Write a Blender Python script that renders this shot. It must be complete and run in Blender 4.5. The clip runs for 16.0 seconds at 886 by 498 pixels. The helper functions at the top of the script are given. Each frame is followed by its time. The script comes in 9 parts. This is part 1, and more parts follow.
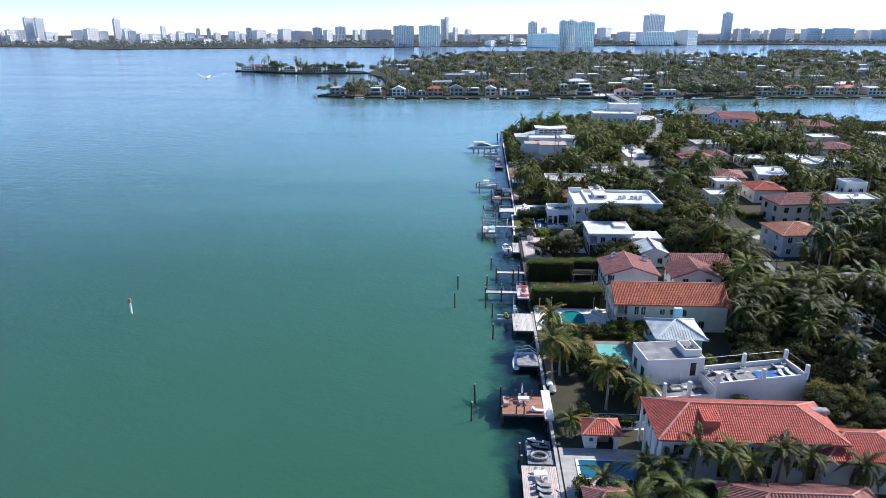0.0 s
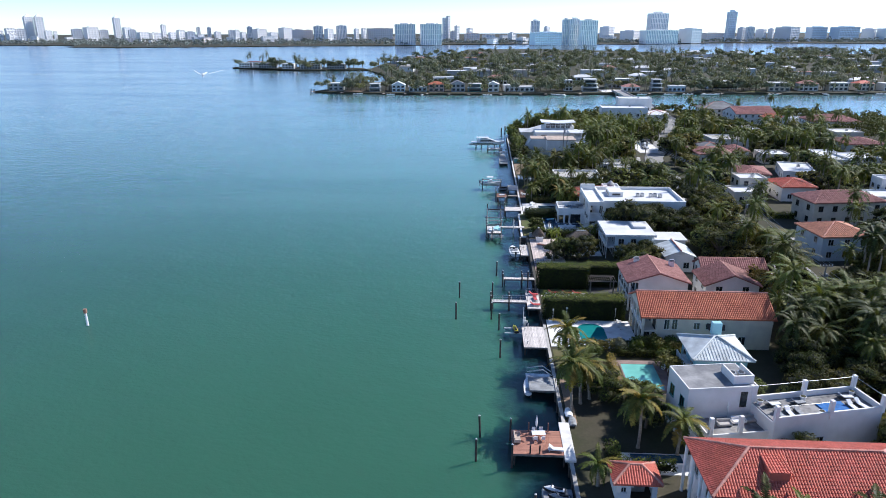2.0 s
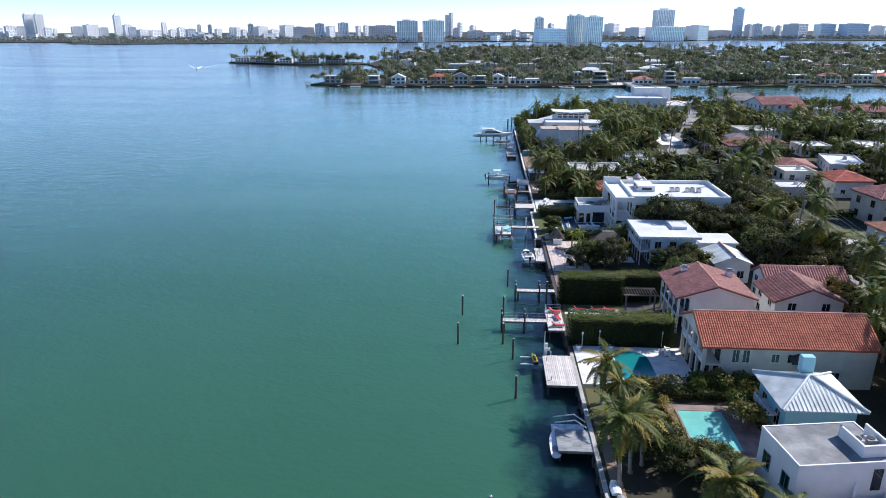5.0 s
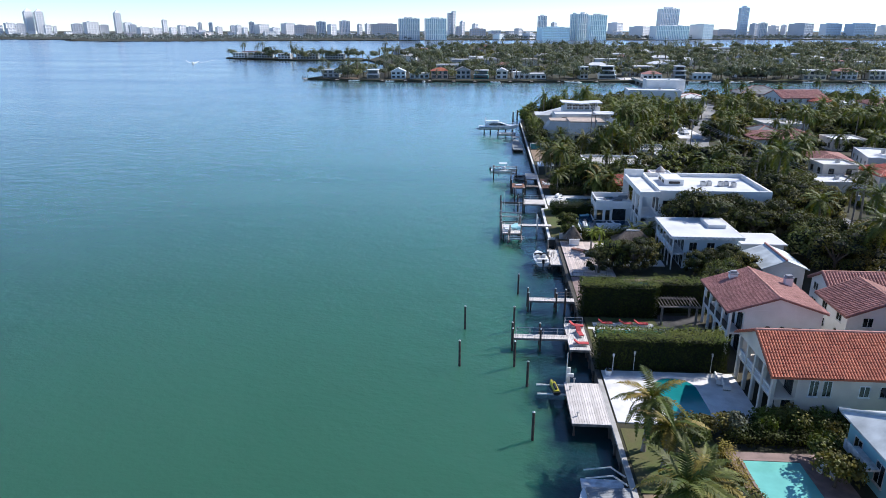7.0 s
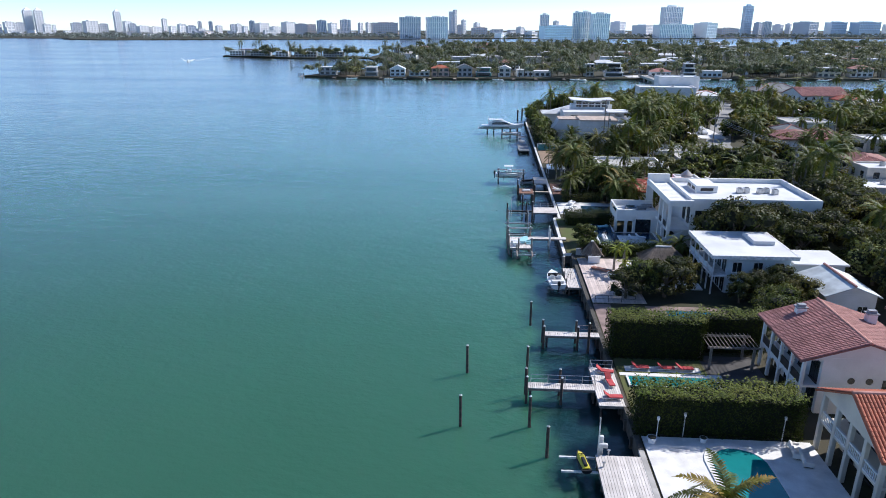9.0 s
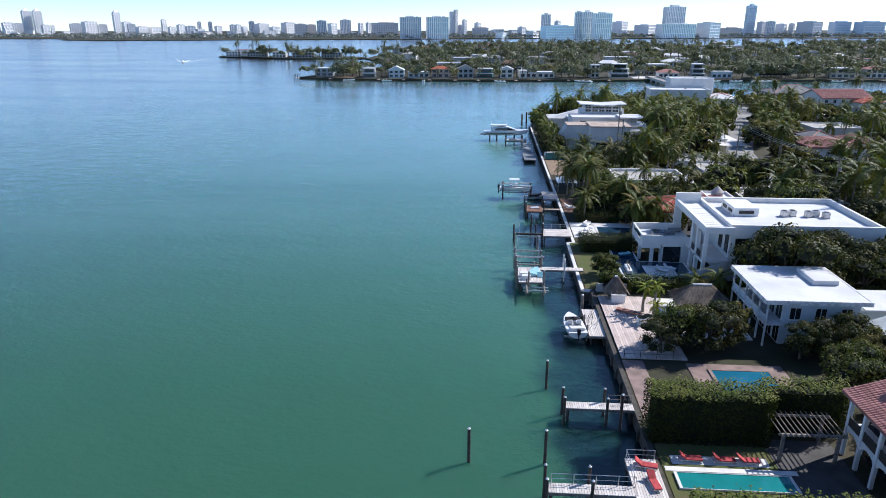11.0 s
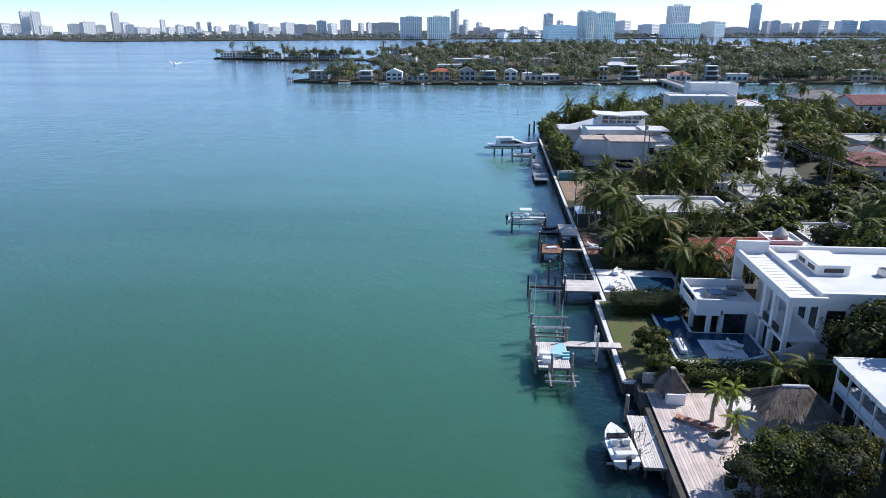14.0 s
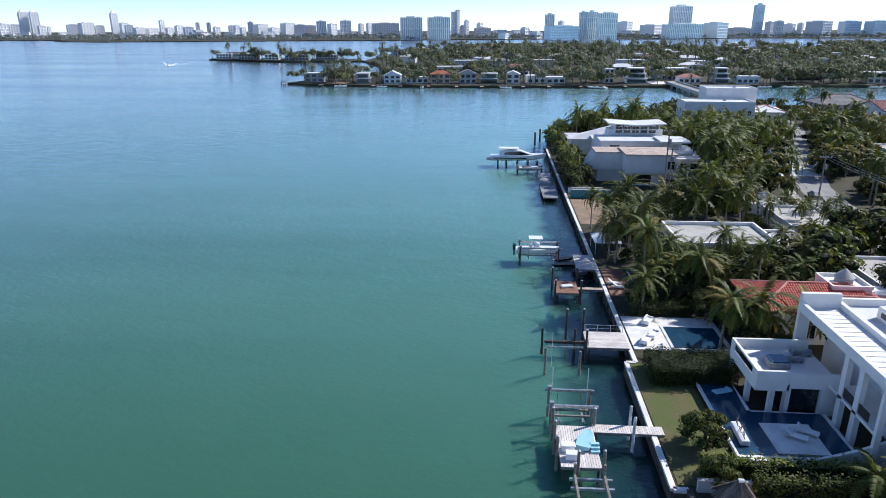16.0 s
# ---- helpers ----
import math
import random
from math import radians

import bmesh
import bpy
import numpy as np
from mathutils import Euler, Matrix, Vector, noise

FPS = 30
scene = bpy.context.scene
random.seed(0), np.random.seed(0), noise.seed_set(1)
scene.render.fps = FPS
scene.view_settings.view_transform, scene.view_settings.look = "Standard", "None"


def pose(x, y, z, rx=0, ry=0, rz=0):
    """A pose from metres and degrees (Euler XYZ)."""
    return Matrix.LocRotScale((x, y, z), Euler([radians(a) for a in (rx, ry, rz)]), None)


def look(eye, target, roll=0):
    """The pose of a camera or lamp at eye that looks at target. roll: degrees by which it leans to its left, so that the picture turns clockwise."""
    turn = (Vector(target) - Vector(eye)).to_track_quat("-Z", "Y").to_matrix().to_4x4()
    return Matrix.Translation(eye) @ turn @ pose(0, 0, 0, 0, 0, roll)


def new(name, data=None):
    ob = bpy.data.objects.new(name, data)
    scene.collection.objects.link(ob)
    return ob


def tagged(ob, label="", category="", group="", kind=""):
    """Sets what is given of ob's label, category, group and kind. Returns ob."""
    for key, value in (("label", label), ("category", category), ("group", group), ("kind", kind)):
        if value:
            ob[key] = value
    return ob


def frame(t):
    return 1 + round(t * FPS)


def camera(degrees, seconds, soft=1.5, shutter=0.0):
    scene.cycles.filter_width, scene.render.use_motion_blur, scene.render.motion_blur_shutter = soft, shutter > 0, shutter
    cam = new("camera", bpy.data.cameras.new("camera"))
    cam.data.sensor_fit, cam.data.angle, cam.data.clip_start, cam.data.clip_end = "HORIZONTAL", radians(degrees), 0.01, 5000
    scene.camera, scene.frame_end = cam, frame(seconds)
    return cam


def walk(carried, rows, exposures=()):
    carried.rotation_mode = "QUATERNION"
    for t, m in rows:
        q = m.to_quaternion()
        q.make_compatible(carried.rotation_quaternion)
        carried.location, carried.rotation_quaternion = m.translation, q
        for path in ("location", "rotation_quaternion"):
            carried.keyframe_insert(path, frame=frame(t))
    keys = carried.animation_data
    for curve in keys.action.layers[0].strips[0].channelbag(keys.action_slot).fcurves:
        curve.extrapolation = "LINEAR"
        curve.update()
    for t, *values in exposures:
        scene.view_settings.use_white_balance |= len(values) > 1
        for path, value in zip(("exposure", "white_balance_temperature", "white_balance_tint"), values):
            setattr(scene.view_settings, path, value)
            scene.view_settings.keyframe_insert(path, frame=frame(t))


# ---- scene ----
cam = camera(68.0, 16.0, soft=0.9)
PATH = [
    (0, (-1.106, -35.405, 58.577), (-1.218, -33.514, 57.934), -0.2),
    (0.5, (-1.296, -31.223, 57.287), (-1.409, -29.332, 56.645), -0.1),
    (1, (-1.464, -27.085, 56.103), (-1.579, -25.195, 55.461), -0.2),
    (1.5, (-1.53, -22.826, 54.892), (-1.646, -20.936, 54.249), -0.3),
    (2, (-1.717, -18.594, 53.551), (-1.834, -16.703, 52.908), -0.2),
    (2.5, (-1.841, -14.314, 52.332), (-1.96, -12.424, 51.689), -0.3),
    (3, (-2.07, -10.122, 51.043), (-2.189, -8.232, 50.4), -0.2),
    (3.5, (-2.257, -5.725, 49.648), (-2.377, -3.836, 49.004), -0.2),
    (4, (-2.402, -1.471, 48.415), (-2.524, 0.419, 47.771), -0.2),
    (6.5, (-3.255, 19.623, 41.794), (-3.384, 21.512, 41.149), -0.1),
    (7, (-3.488, 23.941, 40.303), (-3.617, 25.83, 39.659), -0.0),
    (7.5, (-3.655, 28.092, 39.015), (-3.786, 29.981, 38.371), -0.1),
    (8, (-3.837, 32.356, 38.047), (-3.969, 34.245, 37.403), -0.0),
    (8.5, (-4.01, 36.741, 37.709), (-4.142, 38.629, 37.064), 0.0),
    (9, (-4.177, 40.995, 37.659), (-4.31, 42.883, 37.014), -0.0),
    (9.2, (-4.311, 42.7, 37.621), (-4.443, 44.588, 36.974), -0.0),
    (11.5, (-4.92, 61.846, 37.166), (-5.057, 63.734, 36.522), -0.1),
    (12, (-5.157, 65.878, 37.269), (-5.294, 67.766, 36.624), -0.1),
    (12.5, (-5.399, 69.987, 37.343), (-5.537, 71.876, 36.699), -0.1),
    (13, (-5.534, 74.177, 37.446), (-5.673, 76.065, 36.8), -0.1),
    (13.5, (-5.761, 78.162, 37.57), (-5.901, 80.049, 36.925), -0.2),
    (14, (-5.895, 82.456, 37.534), (-6.036, 84.344, 36.889), -0.2),
    (14.5, (-6.09, 86.539, 37.689), (-6.233, 88.426, 37.044), -0.3),
    (15, (-6.302, 90.745, 37.772), (-6.445, 92.633, 37.126), -0.3),
    (15.5, (-6.48, 95.162, 37.683), (-6.623, 97.05, 37.038), -0.2),
    (16, (-6.673, 99.408, 37.67), (-6.816, 101.297, 37.026), -0.2),
]
walk(cam, [(t, look(eye, target, roll)) for t, eye, target, roll in PATH], [(0, 0.52, 5900, 13), (16, 0.37, 5900, 13)])

# ---- light ----
SUN_TO = Vector((0.674, 0.360, 0.643)).normalized()
world = bpy.data.worlds.new("world")
scene.world = world
world.use_nodes = True
wn = world.node_tree
sky = wn.nodes.new("ShaderNodeTexSky")
sky.sky_type = "NISHITA"
sky.sun_disc = False
sky.sun_elevation = math.asin(SUN_TO.z)
sky.sun_rotation = math.atan2(SUN_TO.x, SUN_TO.y)
sky.altitude = 0
sky.air_density, sky.dust_density, sky.ozone_density = 0.7, 0.0, 4.0
wn.links.new(sky.outputs[0], wn.nodes["Background"].inputs[0])
wn.nodes["Background"].inputs[1].default_value = 0.125
sun = new("sun", bpy.data.lights.new("sun", "SUN"))
sun.data.energy, sun.data.angle, sun.data.color = 4.7, radians(0.53), (1.0, 0.94, 0.83)
sun.matrix_world = look(SUN_TO * 300, (0, 0, 0))


# ---- materials ----
def material(name, color, rough=0.8, metal=0.0, vary=0.12, scale=2.0, fine=14.0, bump=0.15, color2=None, per_object=0.0, per_island=0.0,
             spec=0.4, stretch=(1, 1, 1), bump_dist=0.02, big=0.0):
    """A procedural surface: two scales of colour variation, fine relief, and variation by object or by island."""
    m = bpy.data.materials.new(name)
    m.use_nodes = True
    nt = m.node_tree
    b = nt.nodes["Principled BSDF"]
    b.inputs["Roughness"].default_value = rough
    b.inputs["Metallic"].default_value = metal
    b.inputs["Specular IOR Level"].default_value = spec
    tc = nt.nodes.new("ShaderNodeTexCoord")
    mp = nt.nodes.new("ShaderNodeMapping")
    mp.inputs["Scale"].default_value = stretch
    geo = nt.nodes.new("ShaderNodeNewGeometry")
    nt.links.new(geo.outputs["Position"], mp.inputs["Vector"])
    n1 = nt.nodes.new("ShaderNodeTexNoise")
    n1.inputs["Scale"].default_value = scale
    n1.inputs["Detail"].default_value = 4
    n2 = nt.nodes.new("ShaderNodeTexNoise")
    n2.inputs["Scale"].default_value = fine
    n2.inputs["Detail"].default_value = 3
    for n in (n1, n2):
        nt.links.new(mp.outputs[0], n.inputs["Vector"])
    mix = nt.nodes.new("ShaderNodeMix")
    mix.data_type = "RGBA"
    c2 = color2 or tuple(c * 0.6 for c in color)
    mix.inputs["A"].default_value = (*color, 1)
    mix.inputs["B"].default_value = (*c2, 1)
    ramp = nt.nodes.new("ShaderNodeMapRange")
    ramp.inputs["From Min"].default_value, ramp.inputs["From Max"].default_value = 0.38, 0.68
    nt.links.new(n1.outputs["Fac"], ramp.inputs["Value"])
    nt.links.new(ramp.outputs[0], mix.inputs["Factor"])
    mul = nt.nodes.new("ShaderNodeMath")
    mul.operation = "MULTIPLY_ADD"
    nt.links.new(n2.outputs["Fac"], mul.inputs[0])
    mul.inputs[1].default_value, mul.inputs[2].default_value = 2 * vary, 1 - vary
    last = mul.outputs[0]
    for amount, source in ((per_object, "object"), (per_island, "island")):
        if amount:
            src = nt.nodes.new("ShaderNodeObjectInfo").outputs["Random"] if source == "object" else geo.outputs["Random Per Island"]
            k = nt.nodes.new("ShaderNodeMath")
            k.operation = "MULTIPLY_ADD"
            k.inputs[1].default_value, k.inputs[2].default_value = 2 * amount, 1 - amount
            nt.links.new(src, k.inputs[0])
            j = nt.nodes.new("ShaderNodeMath")
            j.operation = "MULTIPLY"
            nt.links.new(last, j.inputs[0])
            nt.links.new(k.outputs[0], j.inputs[1])
            last = j.outputs[0]
    tint = nt.nodes.new("ShaderNodeVectorMath")
    tint.operation = "SCALE"
    nt.links.new(mix.outputs["Result"], tint.inputs[0])
    nt.links.new(last, tint.inputs["Scale"])
    nt.links.new(tint.outputs[0], b.inputs["Base Color"])
    if bump:
        bp = nt.nodes.new("ShaderNodeBump")
        bp.inputs["Strength"].default_value = bump
        bp.inputs["Distance"].default_value = bump_dist
        nt.links.new(n2.outputs["Fac"], bp.inputs["Height"])
        nt.links.new(bp.outputs[0], b.inputs["Normal"])
    return m


def leaf_material(name, color, color2, per_object=0.25, per_island=0.45, through_light=0.16):
    """Leaves: a dull upper side, and sunlight that shines through them more yellow."""
    m = material(name, color, rough=0.55, vary=0.1, scale=0.35, fine=3.0, bump=0.0, color2=color2, per_object=per_object, per_island=per_island, spec=0.15)
    nt = m.node_tree
    b = nt.nodes["Principled BSDF"]
    tone = nt.nodes.new("ShaderNodeVectorMath")
    tone.operation = "MULTIPLY"
    tone.inputs[1].default_value = (1.7, 1.6, 0.6)
    nt.links.new(b.inputs["Base Color"].links[0].from_socket, tone.inputs[0])
    back = nt.nodes.new("ShaderNodeBsdfTranslucent")
    nt.links.new(tone.outputs[0], back.inputs["Color"])
    both = nt.nodes.new("ShaderNodeMixShader")
    both.inputs[0].default_value = through_light
    nt.links.new(b.outputs[0], both.inputs[1])
    nt.links.new(back.outputs[0], both.inputs[2])
    nt.links.new(both.outputs[0], nt.nodes["Material Output"].inputs["Surface"])
    return m


M_STUCCO = material("white_stucco", (0.76, 0.75, 0.73), rough=0.85, vary=0.06, scale=0.5, fine=9, color2=(0.68, 0.67, 0.64))
M_CREAM = material("cream_stucco", (0.66, 0.60, 0.50), rough=0.85, vary=0.06, scale=0.5, fine=9, color2=(0.55, 0.50, 0.43))
M_PINK = material("pink_stucco", (0.62, 0.47, 0.40), rough=0.85, vary=0.06, scale=0.5, fine=9)
M_GREYWALL = material("grey_stucco", (0.42, 0.43, 0.43), rough=0.85, vary=0.06, scale=0.4, fine=8, color2=(0.33, 0.34, 0.35))
M_PALEGREY = material("raw_pale_render", (0.70, 0.68, 0.66), rough=0.85, vary=0.07, scale=0.4, fine=8, color2=(0.60, 0.585, 0.57))
M_BLUEWALL = material("aqua_stucco", (0.35, 0.62, 0.66), rough=0.85, vary=0.06, scale=0.5, fine=9, color2=(0.30, 0.54, 0.60))
M_PALEBLUE = material("pale_blue_white_render", (0.58, 0.65, 0.68), rough=0.85, vary=0.06, scale=0.5, fine=9, color2=(0.50, 0.57, 0.60))
M_WHITEROOF = material("white_roof_coating", (0.69, 0.69, 0.69), rough=0.7, vary=0.07, scale=0.25, fine=4, color2=(0.56, 0.56, 0.56))
M_GREYROOF = material("grey_felt_roof", (0.15, 0.15, 0.155), rough=0.9, vary=0.1, scale=0.35, fine=5, color2=(0.25, 0.25, 0.25))
M_OLDFELT = material("patchy_old_roof_felt", (0.17, 0.17, 0.175), rough=0.9, vary=0.18, scale=0.45, fine=3, color2=(0.34, 0.335, 0.33))
M_GRAVELROOF = material("gravel_roof", (0.46, 0.44, 0.41), rough=0.95, vary=0.12, scale=0.5, fine=8, color2=(0.36, 0.35, 0.33))
M_TILE_RED = material("red_clay_tile", (0.56, 0.14, 0.095), rough=0.7, vary=0.15, scale=0.6, fine=5, color2=(0.46, 0.115, 0.07), per_object=0.12, per_island=0.14)
M_TILE_ORANGE = material("orange_clay_tile", (0.45, 0.14, 0.072), rough=0.75, vary=0.15, scale=0.6, fine=5, color2=(0.36, 0.10, 0.055), per_object=0.14, per_island=0.16)
M_TILE_SALMON = material("faded_salmon_tile", (0.50, 0.23, 0.14), rough=0.75, vary=0.15, scale=0.6, fine=5, color2=(0.42, 0.18, 0.11), per_object=0.14, per_island=0.16)
M_TILE_PINK = material("weathered_pink_tile", (0.37, 0.175, 0.15), rough=0.8, vary=0.15, scale=0.7, fine=5, color2=(0.29, 0.13, 0.112), per_object=0.15, per_island=0.18)
M_RIDGE = material("ridge_mortar_tile", (0.60, 0.29, 0.225), rough=0.8, vary=0.15, scale=1.5, fine=6)
M_METALROOF = material("pale_metal_roof", (0.62, 0.66, 0.66), rough=0.6, metal=0.05, vary=0.04, scale=0.5, fine=5, bump=0.03)
M_DARKGLASS = material("dark_window_glass", (0.02, 0.027, 0.03), rough=0.08, vary=0.05, bump=0.0, spec=0.7)
M_FRAME = material("white_painted_trim", (0.75, 0.75, 0.73), rough=0.6, vary=0.03, bump=0.03)
M_DARKTRIM = material("dark_bronze_trim", (0.05, 0.045, 0.04), rough=0.5, vary=0.05, bump=0.03)
M_CONCRETE = material("weathered_concrete", (0.46, 0.44, 0.41), rough=0.9, vary=0.1, scale=0.8, fine=7, color2=(0.33, 0.31, 0.29))
# stained concrete, darkened further so the colour carries the wall face's shade
M_WALLSHADE = material("shaded_stained_concrete", (0.085, 0.075, 0.062), rough=0.8, vary=0.2, scale=1.2, fine=5, color2=(0.04, 0.035, 0.03))
M_PATIO = material("pale_stone_paving", (0.77, 0.75, 0.72), rough=0.8, vary=0.08, scale=0.7, fine=7, color2=(0.60, 0.58, 0.55))
M_PATIO_RED = material("rosy_paving", (0.30, 0.215, 0.19), rough=0.85, vary=0.1, scale=0.7, fine=7)
M_DECK_PALE = material("silvered_decking", (0.66, 0.61, 0.57), rough=0.85, vary=0.1, scale=0.9, fine=8, per_object=0.14, color2=(0.54, 0.49, 0.455))
M_DECK_RED = material("red_cedar_decking", (0.40, 0.19, 0.13), rough=0.75, vary=0.1, scale=0.9, fine=8, per_object=0.15, color2=(0.33, 0.155, 0.11))
M_DECK_TAN = material("tan_decking", (0.50, 0.40, 0.33), rough=0.85, vary=0.12, scale=0.9, fine=8, per_object=0.13)
M_SLATE = material("patchy_grey_stone", (0.30, 0.29, 0.28), rough=0.9, vary=0.2, scale=0.9, fine=3.0, color2=(0.13, 0.125, 0.125), bump=0.2)
M_DARKPAVE = material("dark_stone_paving", (0.085, 0.08, 0.08), rough=0.85, vary=0.15, scale=0.8, fine=6, color2=(0.055, 0.052, 0.052))
M_DECK_SUN = material("sunbleached_pink_decking", (0.62, 0.52, 0.47), rough=0.85, vary=0.12, scale=0.9, fine=8, per_object=0.13, color2=(0.50, 0.41, 0.37))
M_DECK_GREY = material("grey_composite_decking", (0.33, 0.34, 0.35), rough=0.8, vary=0.08, scale=0.9, fine=8, per_object=0.1)
M_DECK_BROWN = material("brown_decking", (0.26, 0.135, 0.09), rough=0.75, vary=0.12, scale=0.9, fine=8, per_object=0.15)
M_PILE = material("dark_timber_pile", (0.075, 0.06, 0.05), rough=0.9, vary=0.25, scale=2.5, fine=8, color2=(0.035, 0.03, 0.028), bump=0.3)
M_PILE_GREY = material("weathered_timber_pile", (0.26, 0.23, 0.20), rough=0.9, vary=0.2, scale=2.5, fine=8, color2=(0.14, 0.12, 0.105), bump=0.3)
M_WHITE = material("white_gelcoat", (0.80, 0.80, 0.80), rough=0.25, vary=0.03, scale=0.8, fine=5, bump=0.0, color2=(0.72, 0.72, 0.72), spec=0.5)
M_GREY_PAINT = material("grey_paint", (0.32, 0.33, 0.34), rough=0.5, vary=0.05, bump=0.03)
M_BLACK = material("black_plastic", (0.02, 0.02, 0.022), rough=0.45, vary=0.1, bump=0.05)
M_ALU = material("galvanised_steel", (0.55, 0.56, 0.57), rough=0.4, metal=0.8, vary=0.08, bump=0.05)
M_RED = material("red_fabric", (0.52, 0.075, 0.08), rough=0.85, vary=0.08, scale=2, fine=20, bump=0.1)
M_BLUE = material("blue_fabric", (0.03, 0.15, 0.42), rough=0.85, vary=0.08, scale=2, fine=20, bump=0.1)
M_STRIPE = material("grey_striped_canvas", (0.10, 0.11, 0.14), rough=0.85, vary=0.1, scale=3, fine=20, bump=0.1, color2=(0.5, 0.5, 0.52), stretch=(6, 0.4, 1))
M_YELLOW = material("yellow_plastic", (0.62, 0.55, 0.04), rough=0.4, vary=0.05, bump=0.03)
M_TEAL = material("teal_paint", (0.07, 0.25, 0.25), rough=0.6, vary=0.06, bump=0.03)
M_THATCH = material("grey_palm_thatch", (0.24, 0.19, 0.15), rough=0.95, vary=0.3, scale=1.2, fine=9, stretch=(1, 1, 0.25), color2=(0.13, 0.105, 0.085), bump=0.6, bump_dist=0.06, per_island=0.35)
M_TRUNK_PALM = material("palm_trunk_bark", (0.30, 0.26, 0.21), rough=0.95, vary=0.25, scale=1.5, fine=7, stretch=(1, 1, 3), color2=(0.19, 0.165, 0.135), bump=0.4)
M_TRUNK = material("tree_bark", (0.14, 0.11, 0.085), rough=0.95, vary=0.25, scale=2, fine=8, bump=0.5)
M_FROND = leaf_material("palm_frond_green", (0.056, 0.080, 0.015), (0.121, 0.122, 0.028), 0.3, 0.35)
M_FROND_DRY = leaf_material("palm_frond_yellowing", (0.180, 0.153, 0.027), (0.225, 0.153, 0.041), 0.2, 0.4)
M_LEAF = leaf_material("broadleaf_green", (0.064, 0.087, 0.017), (0.115, 0.117, 0.031), 0.35, 0.5)
M_LEAF_OLIVE = leaf_material("olive_foliage", (0.099, 0.099, 0.023), (0.145, 0.116, 0.032), 0.3, 0.5)
M_LEAF_LIGHT = leaf_material("pale_green_foliage", (0.089, 0.115, 0.034), (0.153, 0.149, 0.055), 0.3, 0.5)
M_LEAF_OCHRE = leaf_material("ochre_autumn_foliage", (0.20, 0.155, 0.035), (0.27, 0.18, 0.05), 0.2, 0.4)
M_LEAF_SILVER = leaf_material("silvery_foliage", (0.13, 0.145, 0.10), (0.17, 0.18, 0.125), 0.2, 0.4)
M_FROND_DARK = leaf_material("dark_royal_frond", (0.032, 0.047, 0.011), (0.066, 0.070, 0.018), 0.2, 0.5, 0.12)
M_LEAF_DARK = leaf_material("dark_ficus_foliage", (0.042, 0.056, 0.014), (0.085, 0.080, 0.024), 0.25, 0.5)
M_FROND_OLIVE = leaf_material("olive_frond", (0.081, 0.085, 0.024), (0.138, 0.122, 0.037), 0.3, 0.4)
# hedge greens split by light: M_HEDGE holds side shade, M_HEDGE_TOP the sunlit top
M_HEDGE = leaf_material("shaded_hedge_leaf", (0.018, 0.029, 0.005), (0.035, 0.044, 0.007), 0.1, 0.5)
M_HEDGE_TOP = leaf_material("sunlit_fresh_hedge_leaf", (0.090, 0.122, 0.016), (0.145, 0.155, 0.026), 0.1, 0.5)
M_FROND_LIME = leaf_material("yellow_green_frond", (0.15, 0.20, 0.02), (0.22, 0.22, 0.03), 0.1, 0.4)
# stand-in colour for the shade inside hedges and tree crowns
M_HEDGE_CORE = material("inner_shade_core", (0.013, 0.018, 0.007), rough=0.95, vary=0.2, bump=0.3)
M_GRASS = material("mown_grass", (0.085, 0.105, 0.028), rough=0.95, vary=0.25, scale=0.4, fine=6, color2=(0.12, 0.10, 0.045), bump=0.5)
M_LAND = material("leaf_litter_ground", (0.055, 0.048, 0.030), rough=0.95, vary=0.25, scale=0.25, fine=3, color2=(0.035, 0.038, 0.016), bump=0.4)
M_DIRT = material("dry_earth", (0.30, 0.21, 0.14), rough=0.95, vary=0.2, scale=0.5, fine=5, color2=(0.20, 0.145, 0.10), bump=0.4)
M_ASPHALT = material("sunbleached_asphalt", (0.28, 0.272, 0.262), rough=0.9, vary=0.12, scale=0.3, fine=6, color2=(0.22, 0.216, 0.21))
# distance haze put into these leaf colours: paler and greyer than near foliage
M_FARTREE = leaf_material("hazed_isle_woods", (0.135, 0.16, 0.11), (0.20, 0.205, 0.15), 0.0, 0.4, 0.2)
M_FARTREE_DARK = leaf_material("hazed_dark_woods", (0.085, 0.105, 0.065), (0.13, 0.14, 0.09), 0.0, 0.45, 0.2)
M_FARTREE_GOLD = leaf_material("hazed_olive_woods", (0.16, 0.165, 0.07), (0.20, 0.19, 0.10), 0.0, 0.4, 0.2)
M_HAZETREE = leaf_material("hazed_shore_woods", (0.18, 0.205, 0.19), (0.24, 0.26, 0.245), 0.0, 0.3, 0.08)
# near-white tower walls and light glass: distance haze is put into their colour
M_TOWER = material("pale_tower_render", (0.90, 0.87, 0.84), rough=0.8, vary=0.03, scale=0.05, fine=0.4, bump=0.0, color2=(0.84, 0.82, 0.81), per_object=0.08)
M_TOWER_GREY = material("grey_tower_render", (0.68, 0.68, 0.70), rough=0.8, vary=0.03, scale=0.05, fine=0.4, bump=0.0, color2=(0.62, 0.62, 0.64), per_object=0.1)
M_TOWER_PINK = material("pinkish_tower_render", (0.82, 0.72, 0.66), rough=0.8, vary=0.03, scale=0.05, fine=0.4, bump=0.0, color2=(0.76, 0.67, 0.62), per_object=0.08)
M_TOWER_BLUE = material("pale_blue_tower_cladding", (0.68, 0.76, 0.82), rough=0.5, vary=0.03, scale=0.05, fine=0.4, bump=0.0, color2=(0.62, 0.71, 0.78), per_object=0.06)
